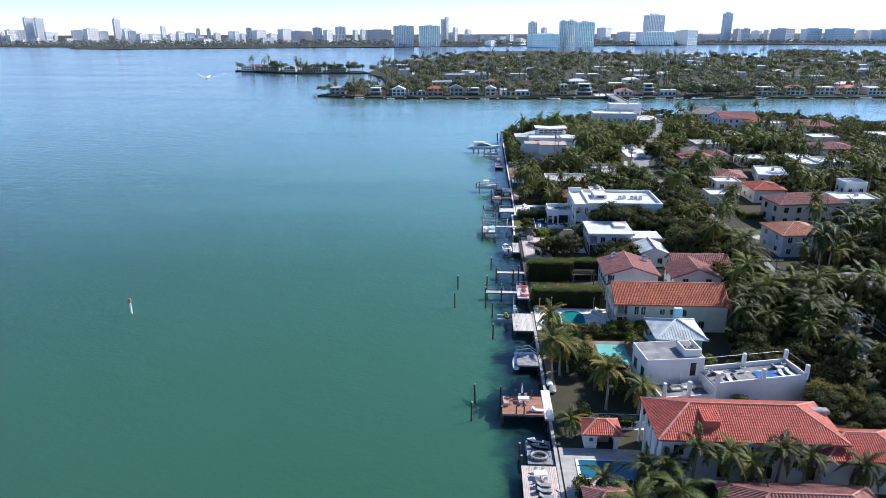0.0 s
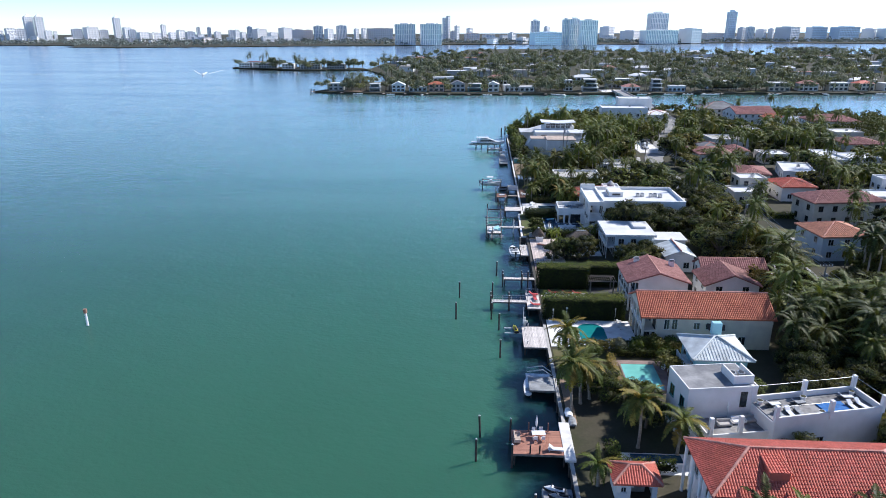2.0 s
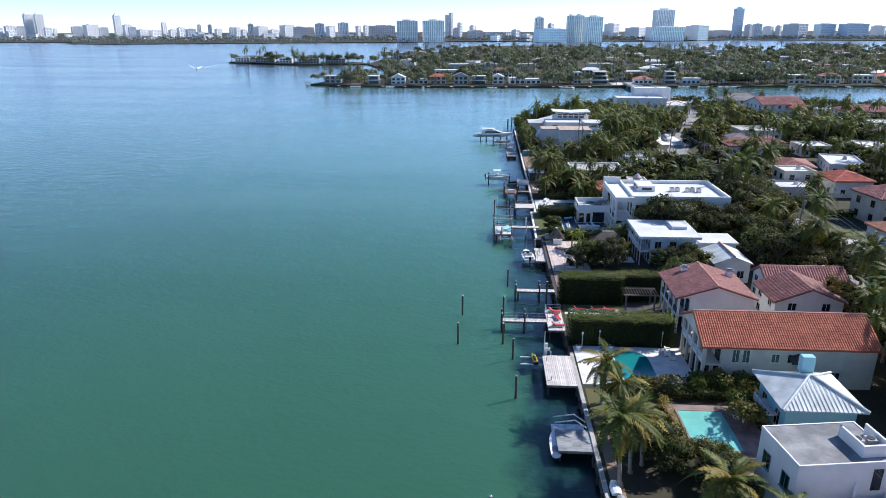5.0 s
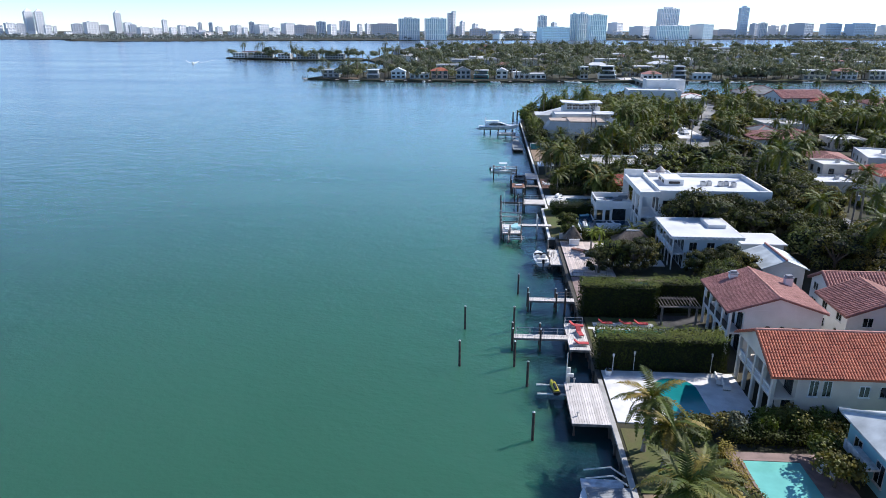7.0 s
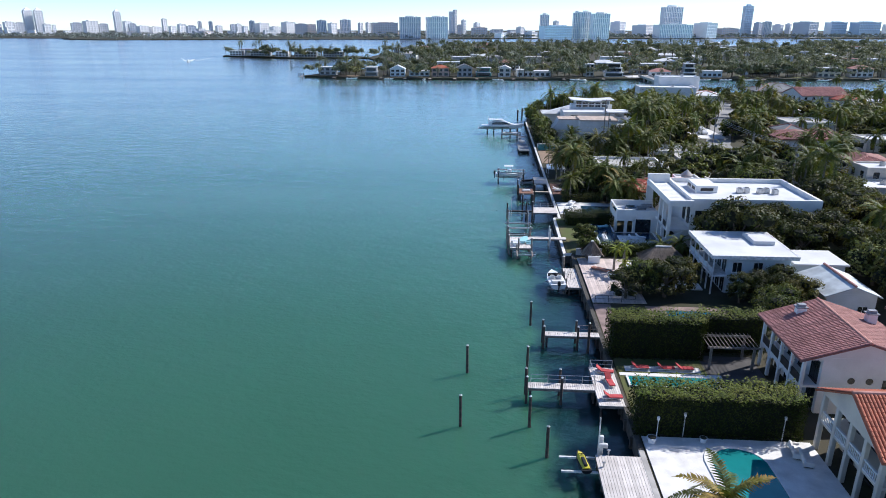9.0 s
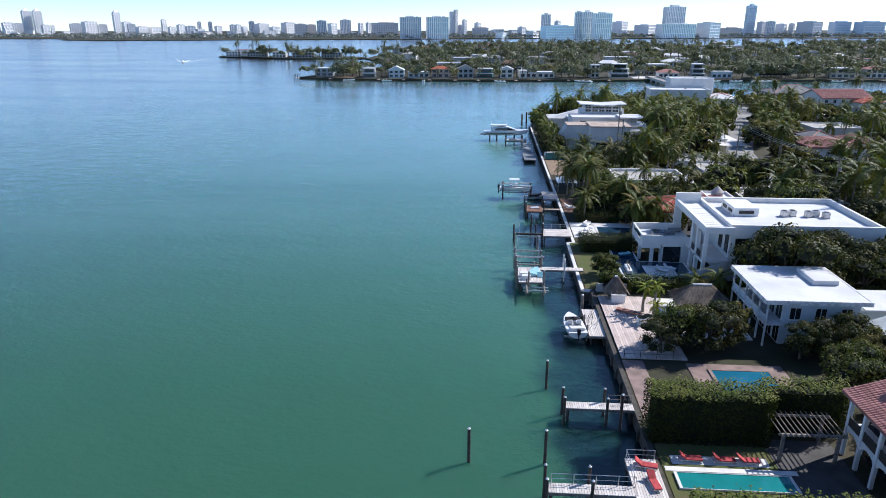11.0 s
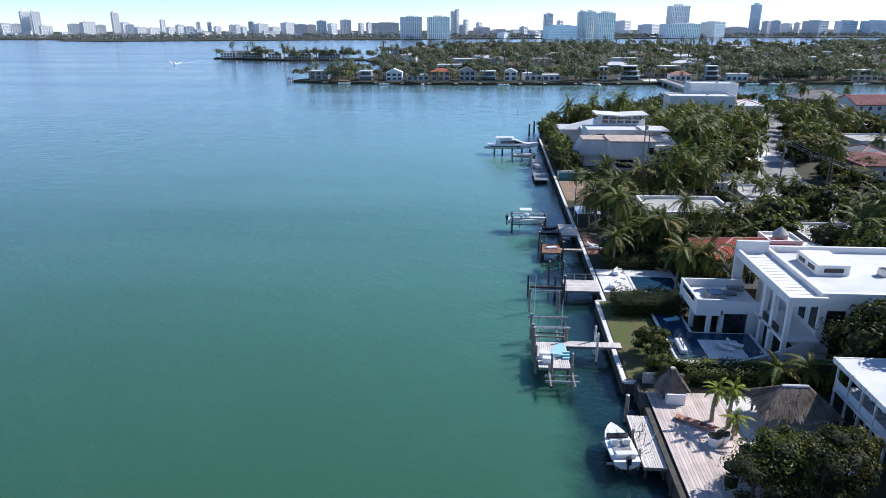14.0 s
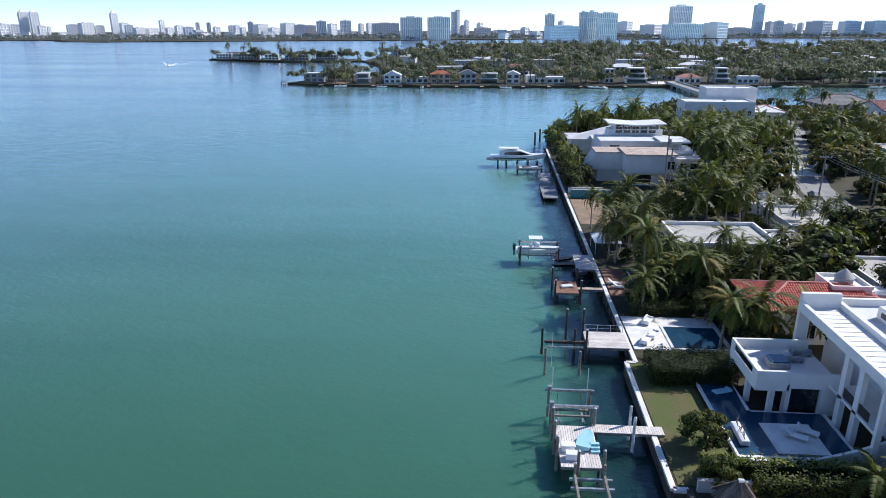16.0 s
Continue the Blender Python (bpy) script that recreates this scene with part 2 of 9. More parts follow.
M_TOWERBAND = material("hazed_window_band", (0.62, 0.65, 0.69), rough=0.35, metal=0.25, vary=0.05, scale=0.05, fine=0.4, bump=0.0, color2=(0.55, 0.59, 0.65))
M_TOWERGLASS = material("hazed_tower_glass", (0.40, 0.44, 0.50), rough=0.3, metal=0.3, vary=0.05, scale=0.05, fine=0.4, bump=0.0, color2=(0.34, 0.39, 0.46))


def water_material():
    m = bpy.data.materials.new("bay_water")
    m.use_nodes = True
    nt = m.node_tree
    b = nt.nodes["Principled BSDF"]
    b.inputs["Roughness"].default_value = 0.17
    b.inputs["Specular IOR Level"].default_value = 0.0
    b.inputs["Subsurface Weight"].default_value = 0.9
    b.inputs["Subsurface Radius"].default_value = (0.8, 1.6, 1.4)
    b.inputs["Subsurface Scale"].default_value = 5.0
    geo = nt.nodes.new("ShaderNodeNewGeometry")
    n1 = nt.nodes.new("ShaderNodeTexNoise")
    n1.inputs["Scale"].default_value = 0.012
    n1.inputs["Detail"].default_value = 4
    mix = nt.nodes.new("ShaderNodeMix")
    mix.data_type = "RGBA"
    mix.inputs["A"].default_value = (0.026, 0.092, 0.053, 1)
    mix.inputs["B"].default_value = (0.037, 0.112, 0.069, 1)
    nt.links.new(geo.outputs["Position"], n1.inputs["Vector"])
    nt.links.new(n1.outputs["Fac"], mix.inputs["Factor"])
    # paler water farther out: grazing sky reflection put into the base colour
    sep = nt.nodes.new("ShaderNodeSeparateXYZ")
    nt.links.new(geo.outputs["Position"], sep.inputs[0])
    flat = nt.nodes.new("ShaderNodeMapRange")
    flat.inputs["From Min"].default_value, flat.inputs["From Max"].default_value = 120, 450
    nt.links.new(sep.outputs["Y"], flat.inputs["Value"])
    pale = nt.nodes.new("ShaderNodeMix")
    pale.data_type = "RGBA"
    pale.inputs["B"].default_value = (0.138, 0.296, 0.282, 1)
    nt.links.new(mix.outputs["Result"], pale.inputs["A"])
    # long wind lanes that lighten this painted reflection and roughen the surface
    lane_map = nt.nodes.new("ShaderNodeMapping")
    lane_map.inputs["Scale"].default_value = (0.004, 0.022, 1)
    lane_map.inputs["Rotation"].default_value = (0, 0, 0.12)
    nt.links.new(geo.outputs["Position"], lane_map.inputs["Vector"])
    lanes = nt.nodes.new("ShaderNodeTexNoise")
    lanes.inputs["Scale"].default_value = 1.0
    lanes.inputs["Detail"].default_value = 6
    lanes.inputs["Roughness"].default_value = 0.6
    nt.links.new(lane_map.outputs[0], lanes.inputs["Vector"])
    spread = nt.nodes.new("ShaderNodeMapRange")
    spread.inputs["From Min"].default_value, spread.inputs["From Max"].default_value = 0.35, 0.7
    spread.inputs["To Min"].default_value, spread.inputs["To Max"].default_value = 0.72, 1.45
    nt.links.new(lanes.outputs["Fac"], spread.inputs["Value"])
    # glow towards the sun's side put into the colour as a ramp along x
    sunward_glow = nt.nodes.new("ShaderNodeMapRange")
    sunward_glow.inputs["From Min"].default_value, sunward_glow.inputs["From Max"].default_value = -170, 10
    sunward_glow.inputs["To Min"].default_value, sunward_glow.inputs["To Max"].default_value = 0.72, 1.12
    nt.links.new(sep.outputs["X"], sunward_glow.inputs["Value"])
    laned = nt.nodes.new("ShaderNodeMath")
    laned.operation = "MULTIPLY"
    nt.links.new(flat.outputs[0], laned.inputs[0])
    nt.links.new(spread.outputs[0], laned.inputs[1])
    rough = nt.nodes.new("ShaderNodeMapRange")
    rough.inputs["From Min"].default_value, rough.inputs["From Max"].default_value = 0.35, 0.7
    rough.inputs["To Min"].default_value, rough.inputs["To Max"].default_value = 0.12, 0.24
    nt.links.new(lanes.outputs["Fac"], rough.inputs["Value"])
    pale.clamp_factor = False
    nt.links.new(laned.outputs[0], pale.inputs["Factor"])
    # wall and tree shade put into the shore colour, with patchy seagrass and silt
    shore = nt.nodes.new("ShaderNodeMapRange")
    shore.inputs["From Min"].default_value, shore.inputs["From Max"].default_value = -3.0, 9.0
    nt.links.new(sep.outputs["X"], shore.inputs["Value"])
    east = nt.nodes.new("ShaderNodeMath")
    east.operation = "LESS_THAN"
    east.inputs[1].default_value = 12.0
    nt.links.new(sep.outputs["X"], east.inputs[0])
    n3 = nt.nodes.new("ShaderNodeTexNoise")
    n3.inputs["Scale"].default_value = 0.14
    n3.inputs["Detail"].default_value = 5
    nt.links.new(geo.outputs["Position"], n3.inputs["Vector"])
    shore_shade = nt.nodes.new("ShaderNodeMath")
    shore_shade.operation = "MULTIPLY_ADD"
    shore_shade.inputs[1].default_value = 1.15
    nt.links.new(shore.outputs[0], shore_shade.inputs[0])
    nt.links.new(n3.outputs["Fac"], shore_shade.inputs[2])
    cut = nt.nodes.new("ShaderNodeMapRange")
    cut.interpolation_type = "SMOOTHSTEP"
    cut.inputs["From Min"].default_value, cut.inputs["From Max"].default_value = 0.80, 1.3
    nt.links.new(shore_shade.outputs[0], cut.inputs["Value"])
    tip = nt.nodes.new("ShaderNodeMapRange")
    tip.inputs["From Min"].default_value, tip.inputs["From Max"].default_value = 306.0, 270.0
    nt.links.new(sep.outputs["Y"], tip.inputs["Value"])
    fade = nt.nodes.new("ShaderNodeMath")
    fade.operation = "MULTIPLY"
    nt.links.new(cut.outputs[0], fade.inputs[0])
    nt.links.new(tip.outputs[0], fade.inputs[1])
    only = nt.nodes.new("ShaderNodeMath")
    only.operation = "MULTIPLY"
    nt.links.new(fade.outputs[0], only.inputs[0])
    nt.links.new(east.outputs[0], only.inputs[1])
    # one dark mix colour for both the painted shade and the seagrass
    grass = nt.nodes.new("ShaderNodeMix")
    grass.data_type = "RGBA"
    grass.inputs["B"].default_value = (0.007, 0.028, 0.030, 1)
    nt.links.new(pale.outputs["Result"], grass.inputs["A"])
    nt.links.new(only.outputs[0], grass.inputs["Factor"])
    glow_tint = nt.nodes.new("ShaderNodeVectorMath")
    glow_tint.operation = "SCALE"
    nt.links.new(grass.outputs["Result"], glow_tint.inputs[0])
    nt.links.new(sunward_glow.outputs[0], glow_tint.inputs["Scale"])
    nt.links.new(glow_tint.outputs[0], b.inputs["Base Color"])
    heights = []
    for scale, amount, stretch in ((0.9, 0.5, (1, 1.6, 1)), (0.16, 1.2, (1, 1.5, 1)), (3.0, 0.16, (1, 1, 1))):
        mp = nt.nodes.new("ShaderNodeMapping")
        mp.inputs["Scale"].default_value = stretch
        mp.inputs["Rotation"].default_value = (0, 0, 0.5)
        n = nt.nodes.new("ShaderNodeTexNoise")
        n.inputs["Scale"].default_value = scale
        n.inputs["Detail"].default_value = 3
        k = nt.nodes.new("ShaderNodeMath")
        k.operation = "MULTIPLY"
        k.inputs[1].default_value = amount
        nt.links.new(geo.outputs["Position"], mp.inputs["Vector"])
        nt.links.new(mp.outputs[0], n.inputs["Vector"])
        nt.links.new(n.outputs["Fac"], k.inputs[0])
        heights.append(k.outputs[0])
    total = heights[0]
    for h in heights[1:]:
        add = nt.nodes.new("ShaderNodeMath")
        nt.links.new(total, add.inputs[0])
        nt.links.new(h, add.inputs[1])
        total = add.outputs[0]
    bp = nt.nodes.new("ShaderNodeBump")
    bp.inputs["Strength"].default_value = 0.85
    bp.inputs["Distance"].default_value = 0.12
    nt.links.new(total, bp.inputs["Height"])
    nt.links.new(bp.outputs[0], b.inputs["Normal"])
    # mirror gloss that grows towards grazing views
    gloss = nt.nodes.new("ShaderNodeBsdfGlossy")
    nt.links.new(rough.outputs[0], gloss.inputs["Roughness"])
    nt.links.new(bp.outputs[0], gloss.inputs["Normal"])
    fres = nt.nodes.new("ShaderNodeFresnel")
    fres.inputs["IOR"].default_value = 1.34
    nt.links.new(bp.outputs[0], fres.inputs["Normal"])
    gain = nt.nodes.new("ShaderNodeMath")
    gain.operation = "MULTIPLY"
    gain.use_clamp = True
    gain.inputs[1].default_value = 1.45
    nt.links.new(fres.outputs[0], gain.inputs[0])
    both = nt.nodes.new("ShaderNodeMixShader")
    nt.links.new(gain.outputs[0], both.inputs[0])
    nt.links.new(b.outputs[0], both.inputs[1])
    nt.links.new(gloss.outputs[0], both.inputs[2])
    nt.links.new(both.outputs[0], nt.nodes["Material Output"].inputs["Surface"])
    return m


def pool_material(name, color):
    m = material(name, color, rough=0.05, vary=0.05, scale=0.5, fine=2.5, bump=0.25, color2=tuple(c * 0.85 for c in color), spec=0.5)
    return m


M_WATER = water_material()
M_POOL = pool_material("blue_pool_water", (0.02, 0.15, 0.24))
M_POOL_TEAL = pool_material("teal_pool_water", (0.02, 0.22, 0.22))
M_POOL_PALE = pool_material("pale_green_pool_water", (0.20, 0.55, 0.48))
M_POOL_DARK = pool_material("dark_pool_water", (0.02, 0.06, 0.11))


# ---- helpers of this scene ----
G = 1.5  # ground above the water


def link_mesh(name, verts, faces, mat, smooth=False):
    me = bpy.data.meshes.new(name)
    me.from_pydata([tuple(v) for v in verts], [], [tuple(f) for f in faces])
    me.update()
    if mat:
        me.materials.append(mat)
    if smooth:
        me.polygons.foreach_set("use_smooth", [True] * len(me.polygons))
    return me


def part(name, bm, mat, parent=None, label="", at=None):
    """Links a bmesh (or a mesh) as one mesh object under a thing or part."""
    if isinstance(bm, bmesh.types.BMesh):
        me = bpy.data.meshes.new(name)
        bm.to_mesh(me)
        bm.free()
        me.materials.append(mat)
    else:
        me = bm
    ob = new(name, me)
    if parent:
        ob.parent = parent
    if at is not None:
        ob.matrix_basis = at
    if label:
        ob["label"] = label
    return ob


def thing(name, label, category, m=None, group="", kind=""):
    ob = new(name)
    if m is not None:
        ob.matrix_basis = m
    return tagged(ob, label, category, group, kind)


def box(bm, x0, y0, z0, x1, y1, z1, bevel=0.0):
    vs = [bm.verts.new((x, y, z)) for z in (z0, z1) for x, y in ((x0, y0), (x1, y0), (x1, y1), (x0, y1))]
    fs = [bm.faces.new([vs[i] for i in f]) for f in ((3, 2, 1, 0), (4, 5, 6, 7), (0, 1, 5, 4), (1, 2, 6, 5), (2, 3, 7, 6), (3, 0, 4, 7))]
    if bevel:
        bmesh.ops.bevel(bm, geom=list({e for f in fs for e in f.edges}), offset=bevel, segments=1, affect="EDGES")
    return bm


def boxes(*rows, bevel=0.0):
    bm = bmesh.new()
    for r in rows:
        box(bm, *r, bevel=bevel)
    return bm


def tube(bm, a, b, r0, r1=None, n=8, caps=True):
    a, b = Vector(a), Vector(b)
    r1 = r0 if r1 is None else r1
    q = (b - a).to_track_quat("Z", "Y")
    ring = [[bm.verts.new(p + q @ Vector((r * math.cos(2 * math.pi * i / n), r * math.sin(2 * math.pi * i / n), 0))) for i in range(n)] for p, r in ((a, r0), (b, r1))]
    for i in range(n):
        j = (i + 1) % n
        bm.faces.new((ring[0][i], ring[0][j], ring[1][j], ring[1][i]))
    if caps:
        bm.faces.new(ring[0][::-1])
        bm.faces.new(ring[1])
    return bm


def tubes(*rows, n=8):
    bm = bmesh.new()
    for a, b, r in rows:
        tube(bm, a, b, r, n=n)
    return bm


def prism(bm, outline, z0, z1):
    lo = [bm.verts.new((x, y, z0)) for x, y in outline]
    hi = [bm.verts.new((x, y, z1)) for x, y in outline]
    n = len(outline)
    bm.faces.new(lo[::-1])
    bm.faces.new(hi)
    for i in range(n):
        bm.faces.new((lo[i], lo[(i + 1) % n], hi[(i + 1) % n], hi[i]))
    return bm


def faces_bm(verts, faces):
    bm = bmesh.new()
    vs = [bm.verts.new(v) for v in verts]
    for f in faces:
        bm.faces.new([vs[i] for i in f])
    return bm


def loft(sections, close=True):
    """A skin through sections, each a list of points."""
    bm = bmesh.new()
    rings = [[bm.verts.new(p) for p in s] for s in sections]
    n = len(rings[0])
    for a, b in zip(rings, rings[1:]):
        for i in range(n if close else n - 1):
            j = (i + 1) % n
            bm.faces.new((a[i], a[j], b[j], b[i]))
    if close:
        bm.faces.new(rings[0][::-1])
        bm.faces.new(rings[-1])
    bmesh.ops.recalc_face_normals(bm, faces=bm.faces)
    return bm


# ---- water, land, roads ----
def sheet(name, x0, y0, x1, y1, z, mat, step):
    xs, ys = np.arange(x0, x1 + 1, step), np.arange(y0, y1 + 1, step)
    verts = [(x, y, z) for y in ys for x in xs]
    n = len(xs)
    faces = [(j * n + i, j * n + i + 1, (j + 1) * n + i + 1, (j + 1) * n + i) for j in range(len(ys) - 1) for i in range(n - 1)]
    return new(name, link_mesh(name, verts, faces, mat))


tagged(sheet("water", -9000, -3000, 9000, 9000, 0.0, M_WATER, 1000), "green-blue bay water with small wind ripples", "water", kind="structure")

HOME = [(10, -140), (10, 92), (10, 145.4), (8.75, 145.4), (8.95, 167.0), (10, 167.0), (10, 306), (11, 318), (14, 332), (20, 352), (30, 368), (48, 386), (66, 402), (84, 418), (100, 431), (114, 430), (122, 415), (150, 414),
        (182, 410), (200, 404), (217, 381), (226, 366), (260, 368), (330, 372), (430, 380), (430, -140)]
land = part("ground", prism(bmesh.new(), HOME, -3.0, G), M_LAND)
tagged(land, "flat residential island ground with leaf litter and soil", "ground", kind="structure")
edge = [Vector((x, y, 0)) for x, y in HOME[:-1]]
bm_cap, bm_dark, bm_grey, bm_face = bmesh.new(), bmesh.new(), bmesh.new(), bmesh.new()
for a, b in zip(edge, edge[1:]):
    d = (b - a).normalized()
    s = Vector((d.y, -d.x, 0))
    for bm, r0, r1, z0, z1 in ((bm_dark if a.y == 92 else bm_grey if a.y < 92 else bm_cap, -0.22, 0.26, 1.36, 1.64), (bm_face, -0.18, 0.30, -2.5, 1.32)):
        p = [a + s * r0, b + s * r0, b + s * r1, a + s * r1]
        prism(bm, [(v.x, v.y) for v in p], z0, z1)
wall = part("seawall", bm_face, M_WALLSHADE)
tagged(wall, "stained concrete seawall, darkened for shade, with a pale weathered cap", "seawall", kind="structure")
part("cap", bm_cap, M_PATIO, wall, "pale concrete cap")
part("cap", bm_grey, M_CONCRETE, wall, "weathered grey concrete cap")
# this stretch takes the shade colour of the wall face in place of a pale cap
part("cap", bm_dark, M_WALLSHADE, wall, "concrete cap in the wall's dark shade colour")
# buttress piles along the wall's foot
pile_me = link_mesh("wall_pile", [(x, y, z) for z in (-2, 1.2) for x, y in ((-0.42, -0.15), (-0.18, -0.15), (-0.18, 0.15), (-0.42, 0.15))],
                    [(0, 1, 2, 3), (4, 5, 6, 7), (0, 1, 5, 4), (1, 2, 6, 5), (2, 3, 7, 6), (3, 0, 4, 7)], M_WALLSHADE)
for k in range(100):
    if not 145 < 22 + 2.9 * k < 168:
        part("wall_pile", pile_me, None, wall, at=pose(10, 22 + 2.9 * k, 0))

ROAD = [(80, -60), (73.5, 55), (70.8, 78), (67.2, 100), (66.8, 105), (69.5, 140), (69, 180), (65, 225), (65.5, 240), (69, 257), (77, 280), (88, 312), (101, 345), (108, 372), (108, 400), (107.5, 430)]


def ribbon(line, w, z0, z1):
    bm = bmesh.new()
    pts = [Vector((x, y, 0)) for x, y in line]
    left, right = [], []
    for i, p in enumerate(pts):
        d = (pts[min(i + 1, len(pts) - 1)] - pts[max(i - 1, 0)]).normalized()
        s = Vector((d.y, -d.x, 0)) * w / 2
        left.append(p - s), right.append(p + s)
    outline = [(v.x, v.y) for v in left + right[::-1]]
    return prism(bm, outline, z0, z1)


tagged(part("road", ribbon(ROAD, 7.5, 1.2, G + 0.03), M_ASPHALT), "sun-bleached grey asphalt street between gardens", "road", kind="structure")
tagged(part("pavement", ribbon([(x - 6.2, y) for x, y in ROAD[3:10]], 1.6, 1.2, G + 0.10), M_CONCRETE), "pale concrete pavement beside the street", "pavement", kind="structure")
# lot surfaces: (name, mat, x0, y0, x1, y1, z, label)
def slab(name, mat, x0, y0, x1, y1, top, label, category="paving"):
    return tagged(part(name, box(bmesh.new(), x0, y0, 1.2, x1, y1, top), mat), label, category, kind="structure")


slab("pavement_forecourt", M_PATIO, 66, 268, 76, 300, G + 0.05, "sunlit pale paved parking court beside the street")

# ---- bridge to the next island ----
bridge = tagged(part("bridge", boxes((103.4, 424, 2.0, 111.6, 545, 2.6)), M_CONCRETE), "low pale concrete road bridge between two islands", "bridge", kind="structure")
part("roadway", boxes((104.4, 424, 2.6, 110.6, 545, 2.66)), M_ASPHALT, bridge, "grey asphalt deck")
for x in (103.4, 111.2):
    part("parapet", boxes((x, 424, 2.6, x + 0.4, 545, 3.5)), M_CONCRETE, bridge)
for k in range(8):
    part("pier", boxes((104.0, 432 + 14 * k, -2, 105.1, 433.4 + 14 * k, 2.0), (110.0, 432 + 14 * k, -2, 111.1, 433.4 + 14 * k, 2.0)), M_CONCRETE, bridge)

# ---- the islands behind ----
ISLE = [(-146, 549), (-120, 539), (-74, 532), (-4, 529), (66, 534), (158, 540), (250, 542), (330, 548), (560, 560), (900, 600), (900, 1300), (770, 1330), (530, 1290),
        (450, 1255), (424, 1305), (300, 1480), (120, 1620), (-40, 1600), (-60, 1400), (-110, 1150), (-150, 1000), (-150, 846), (-236, 832), (-300, 866), (-341, 880), (-345, 900), (-300, 905),
        (-236, 872), (-165, 880), (-120, 760), (-100, 660), (-135, 580)]
isle_bm = prism(bmesh.new(), ISLE, -3.0, 1.4)
isle = tagged(part("ground_isle", isle_bm, M_LAND), "flat wooded residential island across the channel", "island", kind="structure")
REMOTE_L = [(-1700, 2080), (-1240, 2010), (-1180, 1860), (-1010, 1795), (-730, 1865), (-420, 1945), (-270, 1935), (-120, 2050), (200, 2090), (470, 2060), (760, 2210), (1200, 2080), (1900, 2100), (2600, 2300),
            (4400, 4900), (-4400, 4900), (-2400, 2300)]
tagged(part("ground_shore", prism(bmesh.new(), REMOTE_L, -3, 1.5), M_LAND), "low far shore under a city skyline", "shore", kind="structure")
SPIT = [(600, 1425), (680, 1412), (750, 1440), (740, 1480), (650, 1476), (605, 1455)]
tagged(part("ground_spit", prism(bmesh.new(), SPIT, -3, 1.2), M_LAND), "small wooded islet in the far channel", "islet", kind="structure")


# ---- skyline ----
def tower(cx, cy, w, d, h, floors, bays, mat=None, band=None, label="", crown=True, turn=0, group="skyline towers", frame=(0.22, 0.22)):
    """A tower block: one shell whose window fields are sunk into it, a parapet and a plant room."""
    mat = mat or M_TOWER
    t = thing("tower_block", label or "pale concrete apartment tower with banded windows", "tower", pose(cx, cy, 1.5, 0, 0, turn), group)
    bm = bmesh.new()
    side = max(2, int(bays * d / max(w, 1)))
    corners = [(-w / 2, -d / 2), (w / 2, -d / 2), (w / 2, d / 2), (-w / 2, d / 2)]
    for (xa, ya), (xb, yb), n in zip(corners, corners[1:] + corners[:1], (bays, side, 1, 1)):
        L = math.hypot(xb - xa, yb - ya)
        ux, uy = (xb - xa) / L, (yb - ya) / L
        fx, fz = L / n * frame[0], h / floors * frame[1]
        k = min(1.0, fx)
        for i in range(n):  # each bay: two reveals, sills and heads round sunk glass
            for j in range(floors):
                u0, u1, z0, z1 = L * i / n, L * (i + 1) / n, h * j / floors, h * (j + 1) / floors
                ring = [bm.verts.new((xa + ux * u, ya + uy * u, z)) for u, z in ((u0, z0), (u1, z0), (u1, z1), (u0, z1))]
                if n == 1:
                    bm.faces.new(ring)
                    continue
                inn = [bm.verts.new((xa + ux * u - uy * k, ya + uy * u + ux * k, z)) for u, z in ((u0 + fx, z0 + fz), (u1 - fx, z0 + fz), (u1 - fx, z1 - fz), (u0 + fx, z1 - fz))]
                for q in range(4):
                    bm.faces.new((ring[q], ring[(q + 1) % 4], inn[(q + 1) % 4], inn[q]))
                bm.faces.new(inn).material_index = 1
    bm.faces.new([bm.verts.new((x, y, h)) for x, y in corners])
    shell = part("facade", bm, mat, t)
    shell.data.materials.append(band or M_TOWERBAND)
    if crown == "spire":  # stepped, pointed top
        r = min(w, d) / 2
        part("crown", loft([[(sx * k * r, sy * k * r, h + z) for sx, sy in ((-1, -1), (1, -1), (1, 1), (-1, 1))] for k, z in ((0.9, 0), (0.85, 4), (0.5, 7), (0.08, 14))]), mat, t)
    elif crown:
        part("plant_room", boxes((-w * 0.22, -d * 0.3, h, w * 0.16, d * 0.3, h + max(2.5, h * 0.06)), (w * 0.25, -d * 0.2, h, w * 0.36, d * 0.2, h + 2.2)), mat, t)
    return t


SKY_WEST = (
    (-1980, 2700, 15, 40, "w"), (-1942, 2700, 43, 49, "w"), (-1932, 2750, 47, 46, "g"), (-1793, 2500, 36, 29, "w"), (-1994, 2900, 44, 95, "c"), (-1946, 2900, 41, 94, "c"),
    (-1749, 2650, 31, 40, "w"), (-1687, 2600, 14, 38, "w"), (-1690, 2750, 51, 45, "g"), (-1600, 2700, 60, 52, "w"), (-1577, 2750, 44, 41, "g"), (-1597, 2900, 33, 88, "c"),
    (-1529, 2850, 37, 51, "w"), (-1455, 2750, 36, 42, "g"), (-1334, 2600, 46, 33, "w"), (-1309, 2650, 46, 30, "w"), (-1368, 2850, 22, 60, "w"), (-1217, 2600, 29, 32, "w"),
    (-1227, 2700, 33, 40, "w"))
